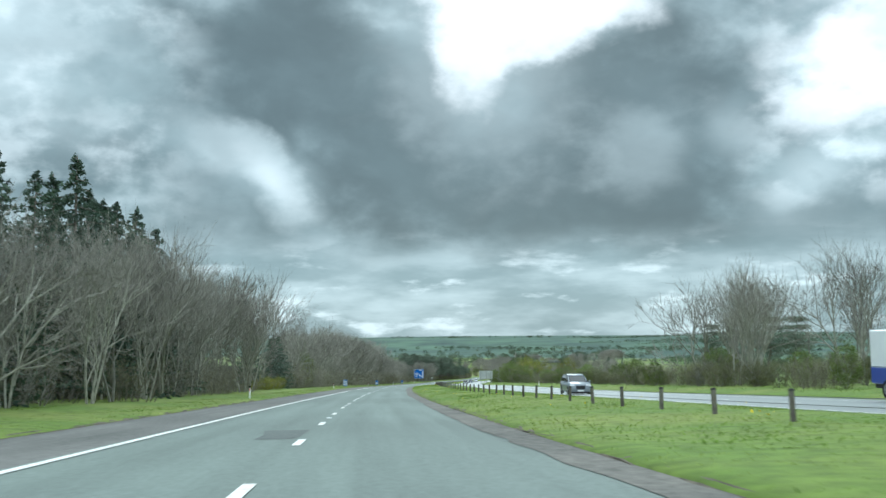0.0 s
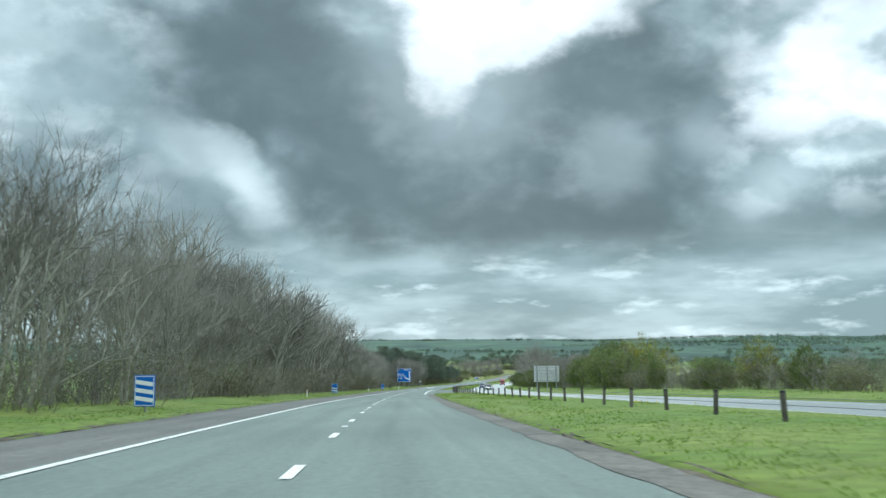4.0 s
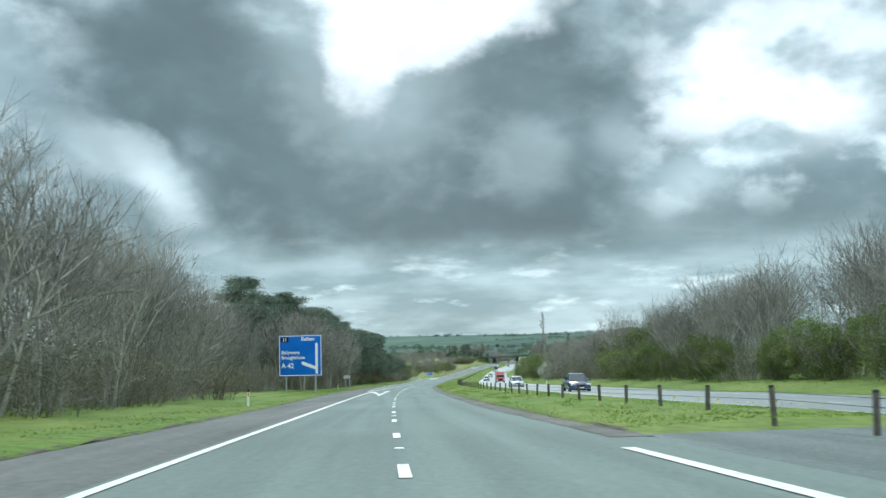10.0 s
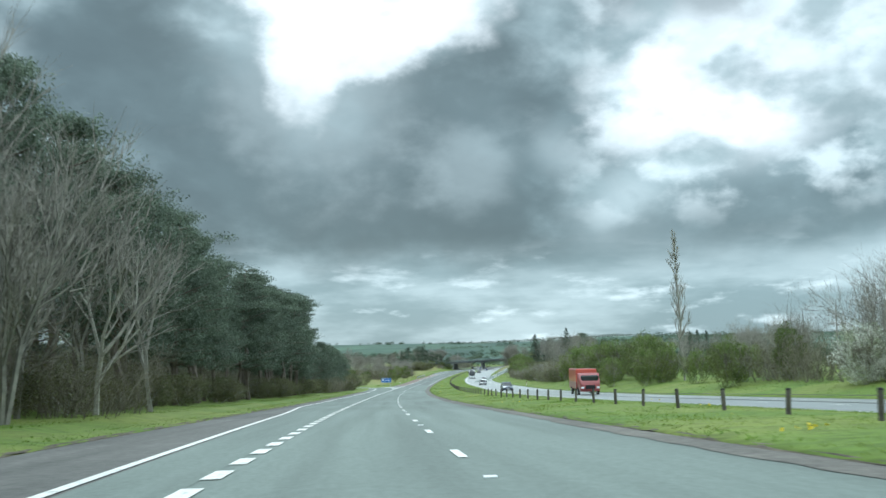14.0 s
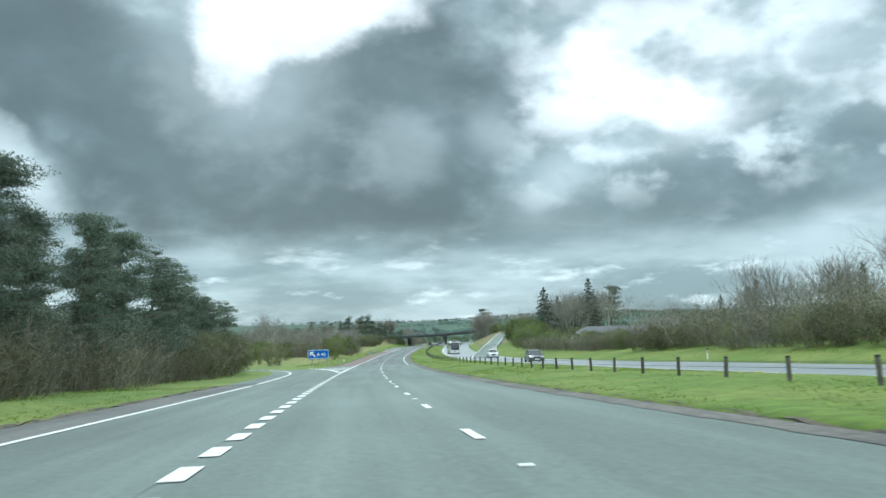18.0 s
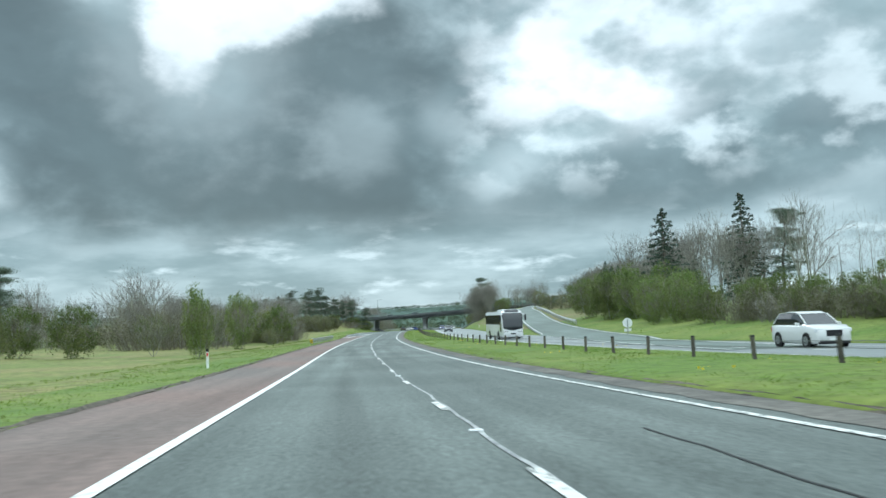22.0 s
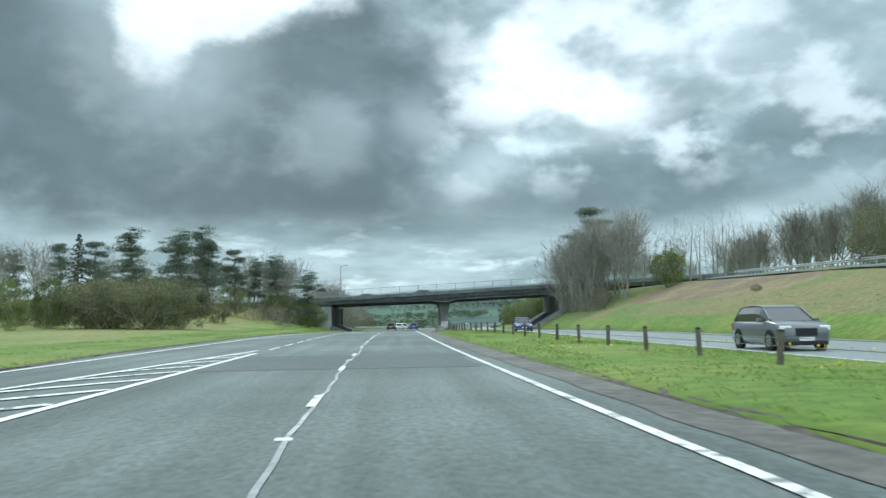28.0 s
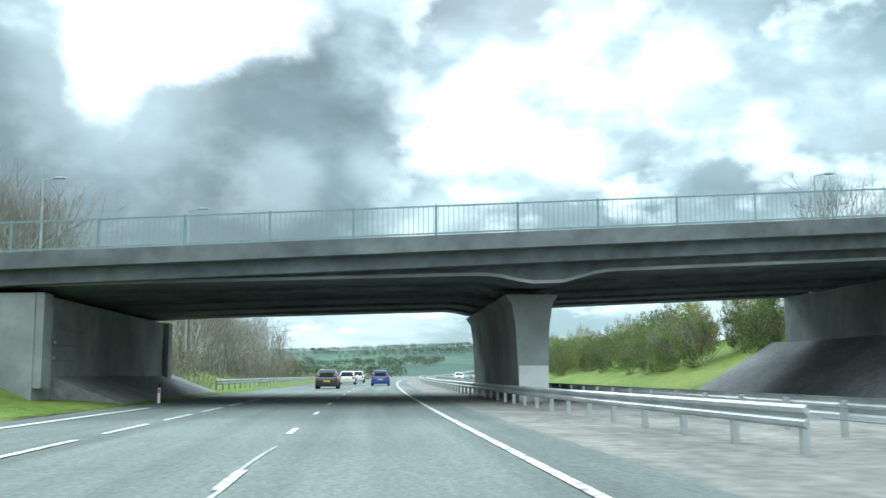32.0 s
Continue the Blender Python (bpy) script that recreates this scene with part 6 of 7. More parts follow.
def direction_sign():
    t = sign_at("direction_sign", 494, -9.55, "large blue motorway direction sign with white lettering", -12)
    t.matrix_basis = t.matrix_basis @ Matrix.Scale(1.09, 4)
    w, h, z = 3.95, 3.6, 1.48
    sign_posts(t, (-1.35, 1.35), z + h - .1, .085)
    p = panel(t, w, h, z, SIGN_BLUE, .06)
    lettering("Belfast", .46, p, .1, z + 3.1)
    lettering("Ballymena", .42, p, -1.75, z + 1.95)
    lettering("Broughshane", .42, p, -1.75, z + 1.5)
    lettering("A 42", .6, p, -1.75, z + .72)
    part("number_patch", boxes((-1.8, -1.08, -.026, -.0205, z + 3.0, z + 3.45)), SIGN_BLACK, p)
    lettering("11", .42, p, -1.64, z + 3.07, -.032)
    part("route_bar", boxes((1.40, 1.62, -.03, -.0205, z + .2, z + 2.75)), SIGN_WHITE, p)
    bm = bmesh.new()
    vs = [bm.verts.new(c) for c in ((1.4, -.03, z + .55), (1.4, -.03, z + .85), (.25, -.03, z + 1.28), (.1, -.03, z + 1.2), (.16, -.03, z + 1.0))]
    bm.faces.new(vs)
    part("route_branch", bm, SIGN_WHITE, p)
    bm = bmesh.new()
    vs = [bm.verts.new(c) for c in ((1.36, -.03, z + 2.75), (1.66, -.03, z + 2.75), (1.51, -.03, z + 2.95))]
    bm.faces.new(vs)
    part("route_head", bm, SIGN_WHITE, p)


def exit_sign():
    t = sign_at("exit_sign", 814, -7.5, "blue exit sign with white arrow and road number", -4)
    w, h, z = 2.5, 1.08, .95
    sign_posts(t, (-.75, .1, .95), z + h - .1, .05)
    p = panel(t, w, h, z, SIGN_BLUE, .045)
    lettering("A 42", .52, p, -.15, z + .34)
    bm = bmesh.new()
    for quad in (((-1.0, .86), (-.98, .38), (-.84, .38), (-.84, .70)), ((-1.0, .86), (-.84, .70), (-.52, .72), (-.52, .86)), ((-.88, .62), (-.76, .74), (-.30, .34), (-.42, .22))):
        bm.faces.new([bm.verts.new((a, -.03, z + c)) for a, c in quad])
    part("arrow", bm, SIGN_WHITE, p)


def countdown(s, u, bars, label):
    t = sign_at("countdown_board", s, u, label, -6)
    z, w, h = .18, .72, 1.05
    sign_posts(t, (0,), z + h - .1, .04)
    p = panel(t, w, h, z, SIGN_BLUE, .02)
    for k in range(bars):
        zz = z + .16 + .27 * k
        bm = bmesh.new()
        bm.faces.new([bm.verts.new(c) for c in ((-.3, -.03, zz + .2), (-.3, -.03, zz + .06), (.3, -.03, zz - .03), (.3, -.03, zz + .11))])
        part("bar", bm, SIGN_WHITE, p)


def back_sign(s, u, w, h, z, label, posts, turn=180.0, name="back_of_sign"):
    t = sign_at(name, s, u, label, turn)
    sign_posts(t, posts, z + h, .085)
    p = part("panel", boxes((-w / 2, w / 2, -.02, .02, z, z + h), bevel=.006), SIGN_BACK, t)
    for k in range(5):
        zz = z + h * (.1 + .2 * k)
        part("rail", boxes((-w / 2 + .05, w / 2 - .05, .02, .07, zz - .025, zz + .025)), SIGN_GREY, p)


direction_sign()
exit_sign()
countdown(199, -7.3, 3, "blue countdown board with three white bars")
countdown(290, -7.2, 2, "blue countdown board with two white bars")
countdown(386, -6.9, 1, "blue countdown board with one white bar")
back_sign(325, 20.8, 3.7, 2.3, 1.35, "pale back of a large road sign on three posts", (-1.4, -.1, 1.4))
back_sign(552, -9.1, 1.0, .48, 1.45, "plain grey road sign on two posts", (-.2, .35), 0.0, "plain_sign")


def cabinet():
    t = sign_at("roadside_cabinet", 388, -6.9, "brown roadside box on a short post with a pale hood", 0, "cabinet")
    part("post", boxes((-.09, .09, -.09, .09, -.2, .7)), SIGN_BROWN, t)
    part("hood", boxes((-.16, .16, -.16, .16, .95, 1.25), bevel=.03), SIGN_WHITE, t)
    part("box", boxes((-.14, .14, -.14, .14, .6, .95), bevel=.02), SIGN_BROWN, t)


cabinet()


def round_sign():
    t = sign_at("round_sign", 918, 22.2, "round pale road sign seen from behind", 170)
    sign_posts(t, (0,), 1.3, .04)
    bm = bmesh.new()
    tube(bm, (0, -.02, 1.0), (0, .02, 1.0), .42, .42, 28)
    part("disc", bm, SIGN_WHITE, t)
    part("plate", boxes((-.3, .3, -.02, .02, .25, .5)), SIGN_WHITE, t)


round_sign()


def marker_post(s, u):
    t = sign_at("marker_post", s, u, "short white marker post with a dark cap", 0, "marker post")
    part("post", boxes((-.05, .05, -.02, .02, -.2, .72), bevel=.008), SIGN_WHITE, t)
    part("cap", boxes((-.054, .054, -.024, .024, .66, .80), bevel=.008), SIGN_BLACK, t)
    part("reflector", boxes((-.03, .03, -.03, -.022, .48, .62)), RED_PAINT, t)
    return t


first_marker = marker_post(82.5, -6.9)
for s, u in [(169, -6.9), (255, -6.8), (345, -6.6), (440, -7.0), (537, -9.2), (869, -7.0), (1184, -6.1), (180, 23.4), (350, 20.6), (560, 21.3), (760, 23.6), (1080, 21.0)]:
    copy_thing(first_marker, Matrix.Translation(at(s, u, float(ground_height(s, u)))) @ pose(0, 0, 0, 0, 0, heading(s)))


# ---- vehicles ----
def loft(rings, close=True):
    bm = bmesh.new()
    rows = [[bm.verts.new(p) for p in r] for r in rings]
    n = len(rows[0])
    for a, b in zip(rows, rows[1:]):
        for i in range(n):
            bm.faces.new((a[i], a[(i + 1) % n], b[(i + 1) % n], b[i]))
    if close:
        bm.faces.new(rows[0][::-1]), bm.faces.new(rows[-1])
    bmesh.ops.recalc_face_normals(bm, faces=bm.faces)
    return bm


def section(y, w, z0, z1, r=.12, top=None):
    """A rounded upright section of a body at y: half width w, from z0 to z1; top: half width of its upper edge."""
    t = w if top is None else top
    return [(-w * .93, y, z0), (-w, y, z0 + r), (-w, y, z0 + (z1 - z0) * .55), (-t, y, z1 - r * .5), (-t * .92, y, z1),
            (t * .92, y, z1), (t, y, z1 - r * .5), (w, y, z0 + (z1 - z0) * .55), (w, y, z0 + r), (w * .93, y, z0)]


def wheels(t, L, W, base, r, both):
    for y in (base / 2, -base / 2):
        for x in (-W / 2 + .1, W / 2 - .1):
            bm = bmesh.new()
            tube(bm, (x - .1, y, r), (x + .1, y, r), r, r, 18)
            w = part("tyre", bm, TYRE, t)
            bm = bmesh.new()
            tube(bm, (x - .108, y, r), (x + .108, y, r), r * .62, r * .62, 14)
            part("rim", bm, ALLOY, w)
            for k in range(5):
                a = 2 * math.pi * k / 5
                bm = bmesh.new()
                tube(bm, (x - .112, y + math.cos(a) * r * .3, r + math.sin(a) * r * .3), (x + .112, y + math.cos(a) * r * .3, r + math.sin(a) * r * .3), r * .1, r * .1, 6)
                part("spoke_gap", bm, BLACK_TRIM, w)


def car(name, col, label, s, u, facing, L=4.3, W=1.75, H=1.42, style="hatch", h=None):
    """A car whose nose points along +y of its own; facing 1 goes with the camera, -1 comes towards it."""
    g = (float(opposite(s)) if u > 9 else 0.0) if h is None else h
    t = tagged(empty(name, Matrix.Translation(at(s, u, g)) @ pose(0, 0, 0, 0, 0, heading(s) + (0 if facing > 0 else 180)) @ Matrix.Scale(1.04, 4)), label, "car")
    k, hw = L / 4.3, W / 2
    belt = H * .63
    z0 = .20
    nose = {"saloon": .52, "hatch": .55, "suv": .62, "estate": .55}[style] * H
    pm = paint(name + "_paint", col)
    ys = [(-2.15, .80, .34, belt * .86), (-2.08, .93, .24, belt * .97), (-1.6, 1.0, z0, belt), (-.4, 1.0, z0, belt), (.75, 1.0, z0, belt * .985), (1.0, .99, z0, nose + .06), (1.7, .97, z0, nose), (2.05, .9, .24, nose * .88), (2.15, .78, .3, nose * .74)]
    part("body", loft([section(y * k, hw * w, a, b, .12) for y, w, a, b in ys]), pm, t, smooth=True)
    rear = {"saloon": -1.35, "hatch": -1.95, "suv": -2.02, "estate": -2.05}[style]
    roof = {"saloon": -.75, "hatch": -1.35, "suv": -1.6, "estate": -1.7}[style]
    gl = [(rear, .86, .80), (roof, .88, .70), (-.2, .88, .69), (.3, .88, .70), (1.15, .88, .82)]
    zt = [belt + .04, H * .965, H * .985, H * .95, nose + .05]
    part("glazing", loft([section(y * k, hw * a, belt - .06, z, .05, hw * b) for (y, a, b), z in zip(gl, zt)]), GLASS, t, smooth=False)
    part("roof", loft([section(y * k, hw * .715, H * q - .05, H * q + .012, .02) for y, q in ((roof - .05, .955), (-.7, 1.0), (-.1, .995), (.32, .95))]), pm, t, smooth=True)
    for x in (-1, 1):
        for y0, y1, z1 in ((.35, 1.12, nose + .08), (roof, rear, belt + .05)):
            bm = bmesh.new()
            tube(bm, (x * hw * .72, y0 * k, H * .94), (x * hw * .84, y1 * k, z1), .035, .04, 5)
            part("pillar", bm, pm, t)
        bm = bmesh.new()
        tube(bm, (x * hw * .80, -.45 * k, belt), (x * hw * .71, -.4 * k, H * .95), .03, .03, 5)
        part("pillar", bm, BLACK_TRIM, t)
        part("mirror", boxes((x * (hw + .1) - .09, x * (hw + .1) + .09, .72 * k, .84 * k, belt - .02, belt + .12), bevel=.02), pm, t)
        part("headlight", boxes((x * hw * .72 - .2, x * hw * .72 + .2, 1.95 * k, 2.1 * k, nose * .70, nose * .88), bevel=.03), LAMP_LENS, t)
        part("tail_light", boxes((x * hw * .78 - .14, x * hw * .78 + .14, -2.15 * k, -2.02 * k, belt * .68, belt * .92), bevel=.02), TAIL_LENS, t)
    part("grille", boxes((-hw * .42, hw * .42, 2.08 * k, 2.16 * k, nose * .52, nose * .80), bevel=.02), BLACK_TRIM, t)
    part("bumper", boxes((-hw * .8, hw * .8, 2.05 * k, 2.18 * k, .2, .34), bevel=.03), BLACK_TRIM, t)
    part("number_plate", boxes((-.26, .26, 2.16 * k, 2.19 * k, .36, .47)), SIGN_WHITE, t)
    part("rear_plate", boxes((-.26, .26, -2.19 * k, -2.15 * k, belt * .6, belt * .6 + .11)), SIGN_YELLOW, t)
    part("rear_window", boxes((-hw * .62, hw * .62, rear * k - .05, rear * k - .01, belt + .02, H * .86), bevel=.01), GLASS, t)
    for y in (1.33, -1.33):
        for x in (-hw + .02, hw - .02):
            bm = bmesh.new()
            tube(bm, (x - .03, y * k, .34), (x + .03, y * k, .34), .4, .4, 18)
            part("wheel_arch", bm, BLACK_TRIM, t)
    wheels(t, L, W + .06, 2.66 * k, .345, True)
    return t


def coach(s, u, turn):
    """A two-axle touring coach, 12.6 m long and 3.6 m high; its nose points along +y of its own."""
    t = tagged(empty("coach", Matrix.Translation(at(s, u, float(opposite(s)))) @ pose(0, 0, 0, 0, 0, heading(s) + 180 + turn)), "white touring coach with dark glazing on the opposite carriageway", "coach")
    pm = paint("coach_white", (.78, .79, .80))
    part("body", loft([section(y, 1.275 * w, a, z, .2) for y, w, a, z in ((-6.3, .9, .5, 3.2), (-6.15, .97, .38, 3.34), (-5.6, 1, .34, 3.4), (3.2, 1, .34, 3.4), (5.2, 1, .34, 3.42), (5.7, .985, .34, 3.3), (6.05, .96, .34, 2.4), (6.25, .92, .36, 1.5), (6.32, .86, .42, .9))]), pm, t, smooth=True)
    part("roof_pod", loft([section(y, 1.0 * w, 3.3, z, .08) for y, w, z in ((.6, .9, 3.44), (1.4, 1, 3.62), (4.6, 1, 3.66), (5.35, .95, 3.56), (5.6, .9, 3.42))]), pm, t, smooth=True)
    part("roof_window", loft([section(y, .82, 3.3, z, .05) for y, z in ((5.3, 3.62), (5.62, 3.44), (5.72, 3.34))]), GLASS, t)
    part("windscreen", loft([section(y, w, a, b, .1) for y, w, a, b in ((5.35, 1.24, 1.55, 3.22), (5.78, 1.235, 1.45, 3.2), (6.12, 1.2, 1.36, 2.4), (6.31, 1.13, 1.32, 1.62))]), GLASS, t, smooth=True)
    bm = bmesh.new()
    vs = [bm.verts.new(c) for c in ((-1.12, 6.34, 1.36), (0, 6.36, 1.12), (1.12, 6.34, 1.36), (1.12, 6.26, 1.5), (-1.12, 6.26, 1.5))]
    bm.faces.new(vs)
    part("screen_mask", bm, BLACK_TRIM, t)
    for x in (-1, 1):
        for k in range(7):
            part("window", boxes((x * 1.278 - .012, x * 1.278 + .012, -6.0 + 1.6 * k, -4.42 + 1.6 * k, 1.95, 3.0), bevel=.004), GLASS, t)
        part("waist_band", boxes((x * 1.278 - .01, x * 1.278 + .01, -6.05, 5.3, 1.84, 1.945)), BLACK_TRIM, t)
        part("driver_window", boxes((x * 1.276 - .014, x * 1.276 + .014, 4.45, 5.42, .98, 1.95), bevel=.004), GLASS, t)
        for k in range(4):
            part("luggage_door", boxes((x * 1.277 - .01, x * 1.277 + .01, -2.6 + 1.3 * k, -1.33 + 1.3 * k, .5, 1.5), bevel=.008), pm, t)
        bm = bmesh.new()
        tube(bm, (x * 1.1, 5.7, 3.1), (x * 1.5, 6.2, 2.95), .05, .045, 6)
        a = part("mirror_arm", bm, pm, t)
        part("mirror", boxes((x * 1.52 - .11, x * 1.52 + .11, 6.1, 6.32, 2.3, 2.98), bevel=.05), BLACK_TRIM, a)
        part("headlight", boxes((x * .92 - .17, x * .92 + .17, 6.14, 6.31, .72, .9), bevel=.04), LAMP_LENS, t)
        part("lamp_line", boxes((x * .86 - .3, x * .86 + .3, 6.12, 6.33, .96, 1.0)), BLACK_TRIM, t)
        for y in (3.35, -3.0):
            bm = bmesh.new()
            tube(bm, (x * 1.24, y, .5), (x * 1.29, y, .5), .60, .60, 22)
            part("wheel_arch", bm, BLACK_TRIM, t)
    part("badge_panel", boxes((-.3, .3, 6.28, 6.36, .66, .82), bevel=.02), BLACK_TRIM, t)
    part("number_plate", boxes((-.26, .26, 6.33, 6.37, .46, .57)), SIGN_WHITE, t)
    part("skirt", boxes((-1.15, 1.15, -6.1, 6.2, .26, .36)), BLACK_TRIM, t)
    wheels(t, 12.6, 2.66, 6.35, .5, True)


def lorry(s, u, front, box_col, low_col, label, cab=None, L=6.5, H=3.0, name="lorry"):
    t = tagged(empty(name, Matrix.Translation(at(s, u, float(opposite(s)))) @ pose(0, 0, 0, 0, 0, heading(s) + 180) @ Matrix.Scale(1.06, 4)), label, "lorry")
    part("chassis", boxes((-.9, .9, -L / 2, L / 2 - .3, .45, .75)), BLACK_TRIM, t)
    part("load_box", boxes((-1.1, 1.1, -L / 2, L / 2 - 1.9, 1.35, H), bevel=.06), paint(name + "_box", box_col), t)
    part("lower_panel", boxes((-1.1, 1.1, -L / 2 + .02, L / 2 - 1.92, .65, 1.35), bevel=.03), paint(name + "_panel", low_col), t)
    part("cab", loft([section(y, 1.05 * w, .45, z, .15) for y, w, z in ((L / 2 - 1.8, 1, 2.3), (L / 2 - .6, 1, 2.3), (L / 2 - .1, .97, 1.5), (L / 2, .95, 1.3))]), paint(name + "_cab", cab or low_col), t, smooth=True)
    part("windscreen", boxes((-.92, .92, L / 2 - .55, L / 2 - .12, 1.4, 2.1), bevel=.12), GLASS, t)
    for x in (-1, 1):
        part("headlight", boxes((x * .8 - .16, x * .8 + .16, L / 2 - .06, L / 2 + .03, .75, .95), bevel=.02), LAMP_LENS, t)
    part("grille", boxes((-.5, .5, L / 2 - .06, L / 2 + .02, .7, 1.1), bevel=.02), BLACK_TRIM, t)
    wheels(t, L, 2.2, L - 2.6, .42, True)


INNER, OUTER = 2.0, 5.4
def opp(s, lane):
    return float(opp_in(s)) + lane


car("suv", (.16, .19, .22), "grey-blue oncoming sports utility car", 90, 15.4, -1, 4.5, 1.8, 1.62, "suv")
lorry(49.5, 22.0, 1, (.75, .77, .78), (.02, .05, .30), "white lorry with blue lower panels", (.02, .05, .30), name="blue_white_lorry")
car("saloon", (.035, .055, .06), "dark green-grey oncoming saloon car", 390, 14.4, -1, 4.7, 1.8, 1.4, "saloon")
car("hatchback", (.45, .48, .50), "silver oncoming car with dark windows", 522, 13.7, -1, 4.3, 1.75, 1.5, "hatch")
lorry(640, opp(640, OUTER - .6), 1, (.52, .09, .07), (.30, .05, .05), "red lorry on the opposite carriageway", name="red_lorry", L=6.0, H=2.7)
car("blue_car", (.025, .045, .11), "dark blue oncoming family car", 471.2, 13.8, -1, 4.4, 1.8, 1.55, "hatch")
car("dark_hatchback", (.09, .10, .105), "dark grey oncoming hatchback car", 797.6, 16.1, -1, 4.4, 1.8, 1.45, "hatch")
car("estate_car", (.05, .07, .11), "dark blue oncoming estate car", 701, opp(701, INNER), -1, 4.7, 1.8, 1.45, "estate")
car("white_suv", (.70, .71, .70), "white oncoming sports utility car", 868, opp(868, OUTER), -1, 4.6, 1.85, 1.68, "suv")
coach(940.5, 14.0, 2.5)
car("suv", (.10, .11, .12), "dark grey oncoming sports utility car by the bank", 1058, opp(1058, INNER), -1, 4.6, 1.86, 1.58, "suv")
car("blue_car", (.02, .03, .16), "dark blue oncoming hatchback car by the bank", 1127.5, 12.9, -1, 4.2, 1.78, 1.48, "hatch")
car("hatchback", (.75, .76, .76), "white car on the opposite carriageway far ahead", 1330, opp(1330, INNER), -1)
car("dark_hatchback", (.03, .032, .035), "black car driving ahead in the inner lane", 1222, -1.9, 1, 4.0, 1.72, 1.5, "hatch")
car("white_hatchback", (.72, .73, .73), "white car driving ahead in the inner lane", 1252, -1.7, 1, 4.0, 1.72, 1.45, "hatch")
car("white_hatchback", (.66, .67, .68), "pale car driving far ahead", 1275, -1.6, 1, 4.1, 1.72, 1.5, "hatch")
car("blue_hatchback", (.02, .07, .30), "blue car driving ahead in the outer lane", 1240, 1.6, 1, 3.9, 1.7, 1.5, "hatch")
car("hatchback", (.5, .52, .53), "silver car crossing the bridge", 1185, -4.5, 1, h=4.18).matrix_basis @= pose(0, 0, 0, 0, 0, 90)
car("hatchback", (.32, .34, .35), "grey car crossing the bridge", 1185, 4.5, 1, h=4.6).matrix_basis @= pose(0, 0, 0, 0, 0, -90)


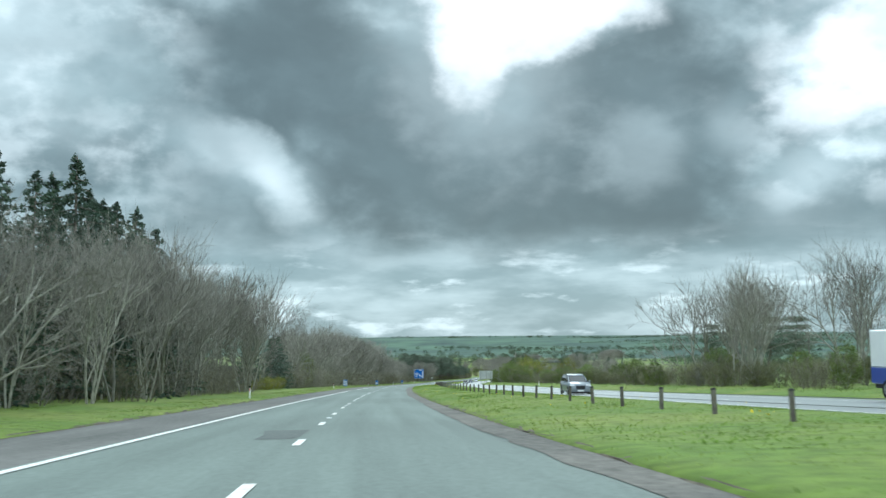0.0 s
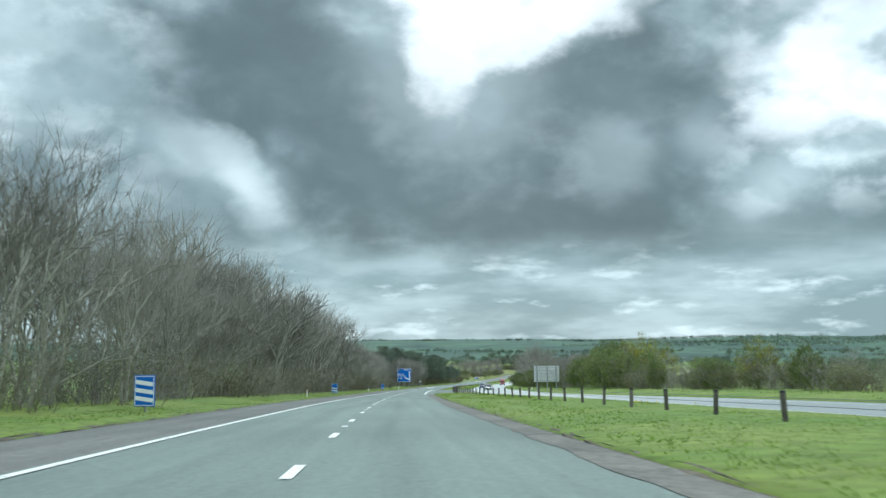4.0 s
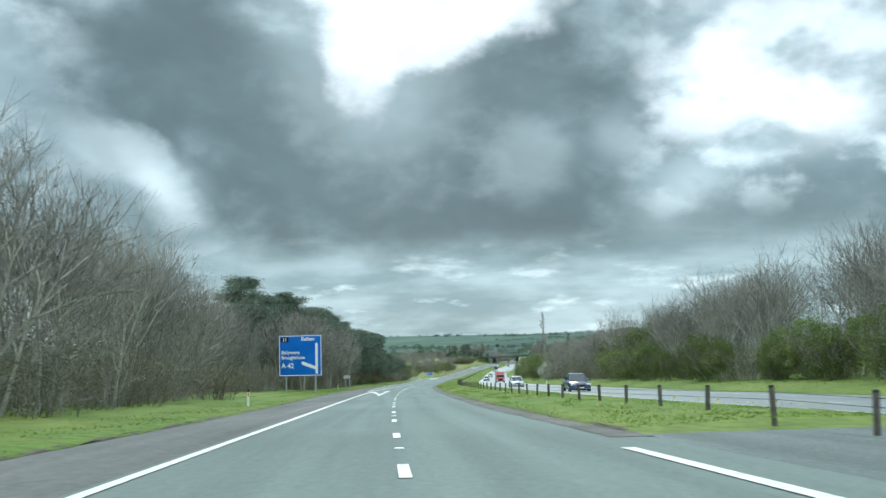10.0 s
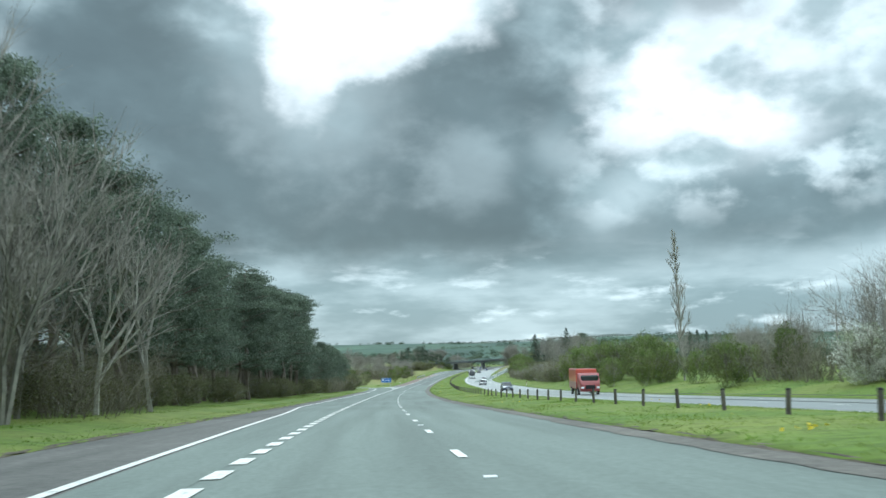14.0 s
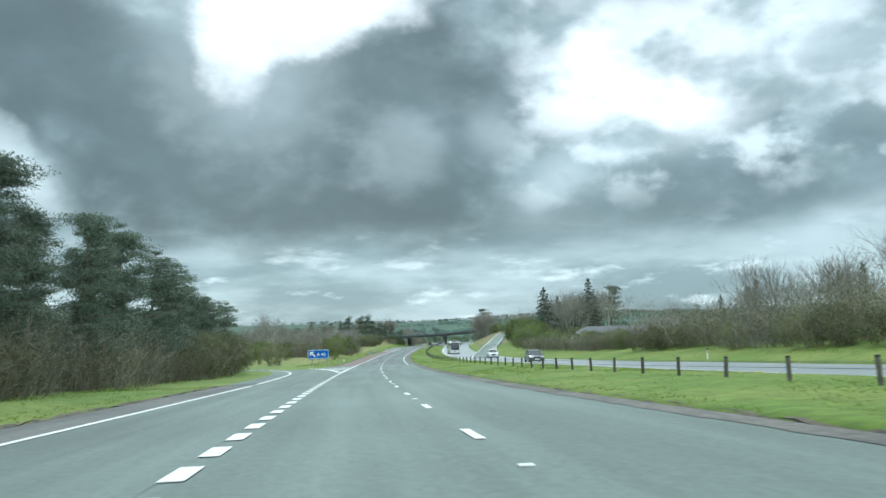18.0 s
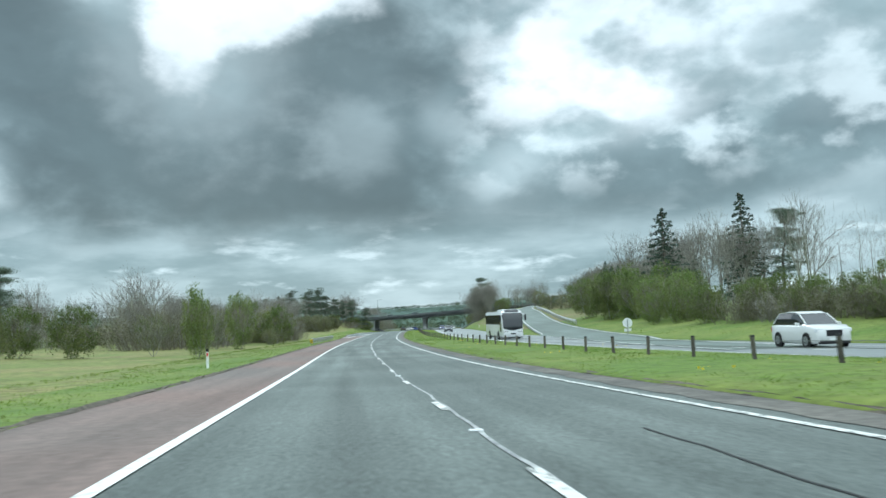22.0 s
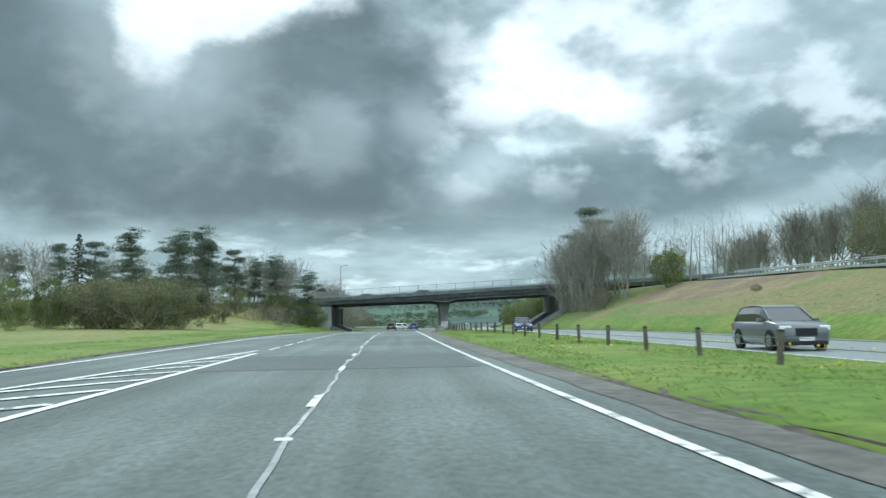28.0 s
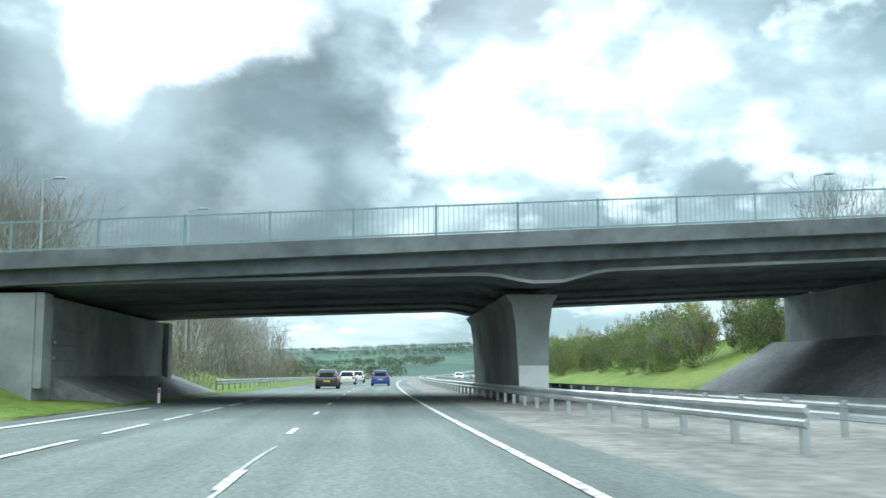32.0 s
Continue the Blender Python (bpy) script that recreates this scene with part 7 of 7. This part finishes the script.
# ---- buildings and lamps ----
def bungalow():
    t = tagged(empty("bungalow", Matrix.Translation(at(861.7, 40.8, 2.2)) @ pose(0, 0, 0, 0, 0, heading(862) + 20) @ Matrix.Scale(.66, 4)), "long low white bungalow with a red brick end and slate roof", "house")
    part("wall", boxes((-4, 4, -12, 26, -1.5, 2.3)), RENDER_WHITE, t)
    part("brick_wing", boxes((-4.6, 4.2, -20, -12, -1.5, 2.2)), BRICK, t)
    def gable(name, x0, x1, y0, y1, z, top, mat):
        bm = bmesh.new()
        m = (x0 + x1) / 2
        vs = [bm.verts.new(c) for c in ((x0, y0, z), (x1, y0, z), (m, y0, top), (x0, y1, z), (x1, y1, z), (m, y1, top))]
        for f in ((0, 1, 2), (3, 5, 4), (0, 2, 5, 3), (1, 4, 5, 2), (0, 3, 4, 1)):
            bm.faces.new([vs[i] for i in f])
        return part(name, bm, mat, t)
    gable("roof", -4.5, 4.5, -12.4, 26.5, 2.3, 4.2, SLATE)
    bm = bmesh.new()
    vs = [bm.verts.new(c) for c in ((-5.0, -20.4, 2.2), (-5.0, -11.6, 2.2), (-5.0, -16, 4.0), (4.4, -20.4, 2.2), (4.4, -11.6, 2.2), (4.4, -16, 4.0))]
    for f in ((0, 1, 2), (3, 5, 4), (0, 2, 5, 3), (1, 4, 5, 2), (0, 3, 4, 1)):
        bm.faces.new([vs[i] for i in f])
    part("roof", bm, SLATE, t)
    bm = bmesh.new()
    vs = [bm.verts.new(c) for c in ((-5.02, -19.8, 2.2), (-5.02, -12.2, 2.2), (-5.02, -16, 3.7))]
    bm.faces.new(vs)
    part("gable_wall", bm, BRICK, t)
    for y in (-9, -6.6, -4.2, 3, 5.2, 7.4, 14, 20):
        w = part("window", boxes((-4.06, -3.98, y - .55, y + .55, .3, 1.9)), GLASS, t)
        part("frame", boxes((-4.09, -4.02, y - .65, y - .55, .2, 2.0), (-4.09, -4.02, y + .55, y + .65, .2, 2.0)), SIGN_WHITE, w)
    part("window", boxes((-4.66, -4.58, -17, -15, .4, 1.7)), GLASS, t)


bungalow()


def lamp_post(s, u, base, label="tall grey street lamp beside the bridge road"):
    t = tagged(empty("street_lamp", Matrix.Translation(at(s, u, base)) @ pose(0, 0, 0, 0, 0, heading(s)) @ Matrix.Scale(UNIT, 4)), label, "street lamp")
    bm = bmesh.new()
    tube(bm, (0, 0, -1), (0, 0, 7.6), .09, .05, 8)
    part("pole", bm, SIGN_GREY, t)
    bm = bmesh.new()
    tube(bm, (0, 0, 7.55), (.7, 0, 7.7), .04, .035, 6)
    part("arm", bm, SIGN_GREY, t)
    part("head", boxes((.6, 1.2, -.12, .12, 7.66, 7.78), bevel=.03), SIGN_GREY, t)


for s, u, b in ((1206, -17, 4.2), (1212, -10, 3.4), (1208, 28, 5.2), (1212, -26, 4.4)):
    lamp_post(s, u, b)


def board_end():
    t = sign_at("hazard_board", 951, -6.9, "yellow and black striped hazard board at a barrier end", 0, "sign")
    t.matrix_basis = t.matrix_basis @ Matrix.Scale(.68, 4)
    p = part("board", boxes((-.24, .24, -.02, .02, .1, .75)), SIGN_YELLOW, t)
    for k in range(3):
        bm = bmesh.new()
        z = .11 + .155 * k
        bm.faces.new([bm.verts.new(c) for c in ((-.24, -.024, z), (.24, -.024, z + .23), (.24, -.024, z + .31), (-.24, -.024, z + .08))])
        part("stripe", bm, SIGN_BLACK, p)
    part("post", boxes((-.04, .04, .02, .08, -.3, .6)), STEEL, t)


board_end()


def road_studs():
    t = tagged(empty("road_studs"), "small raised reflecting studs along the lane line", "road studs")
    me = part("stud", boxes((-.09, .09, -.06, .06, 0, .025), bevel=.01), SIGN_WHITE, t).data
    for k in range(2, 62):
        s = PHASE + 4.5 + 18 * k
        o = new("stud", me)
        o.parent = t
        o.matrix_basis = Matrix.Translation(at(s, 0, .0)) @ pose(0, 0, 0, 0, 0, heading(s))


road_studs()
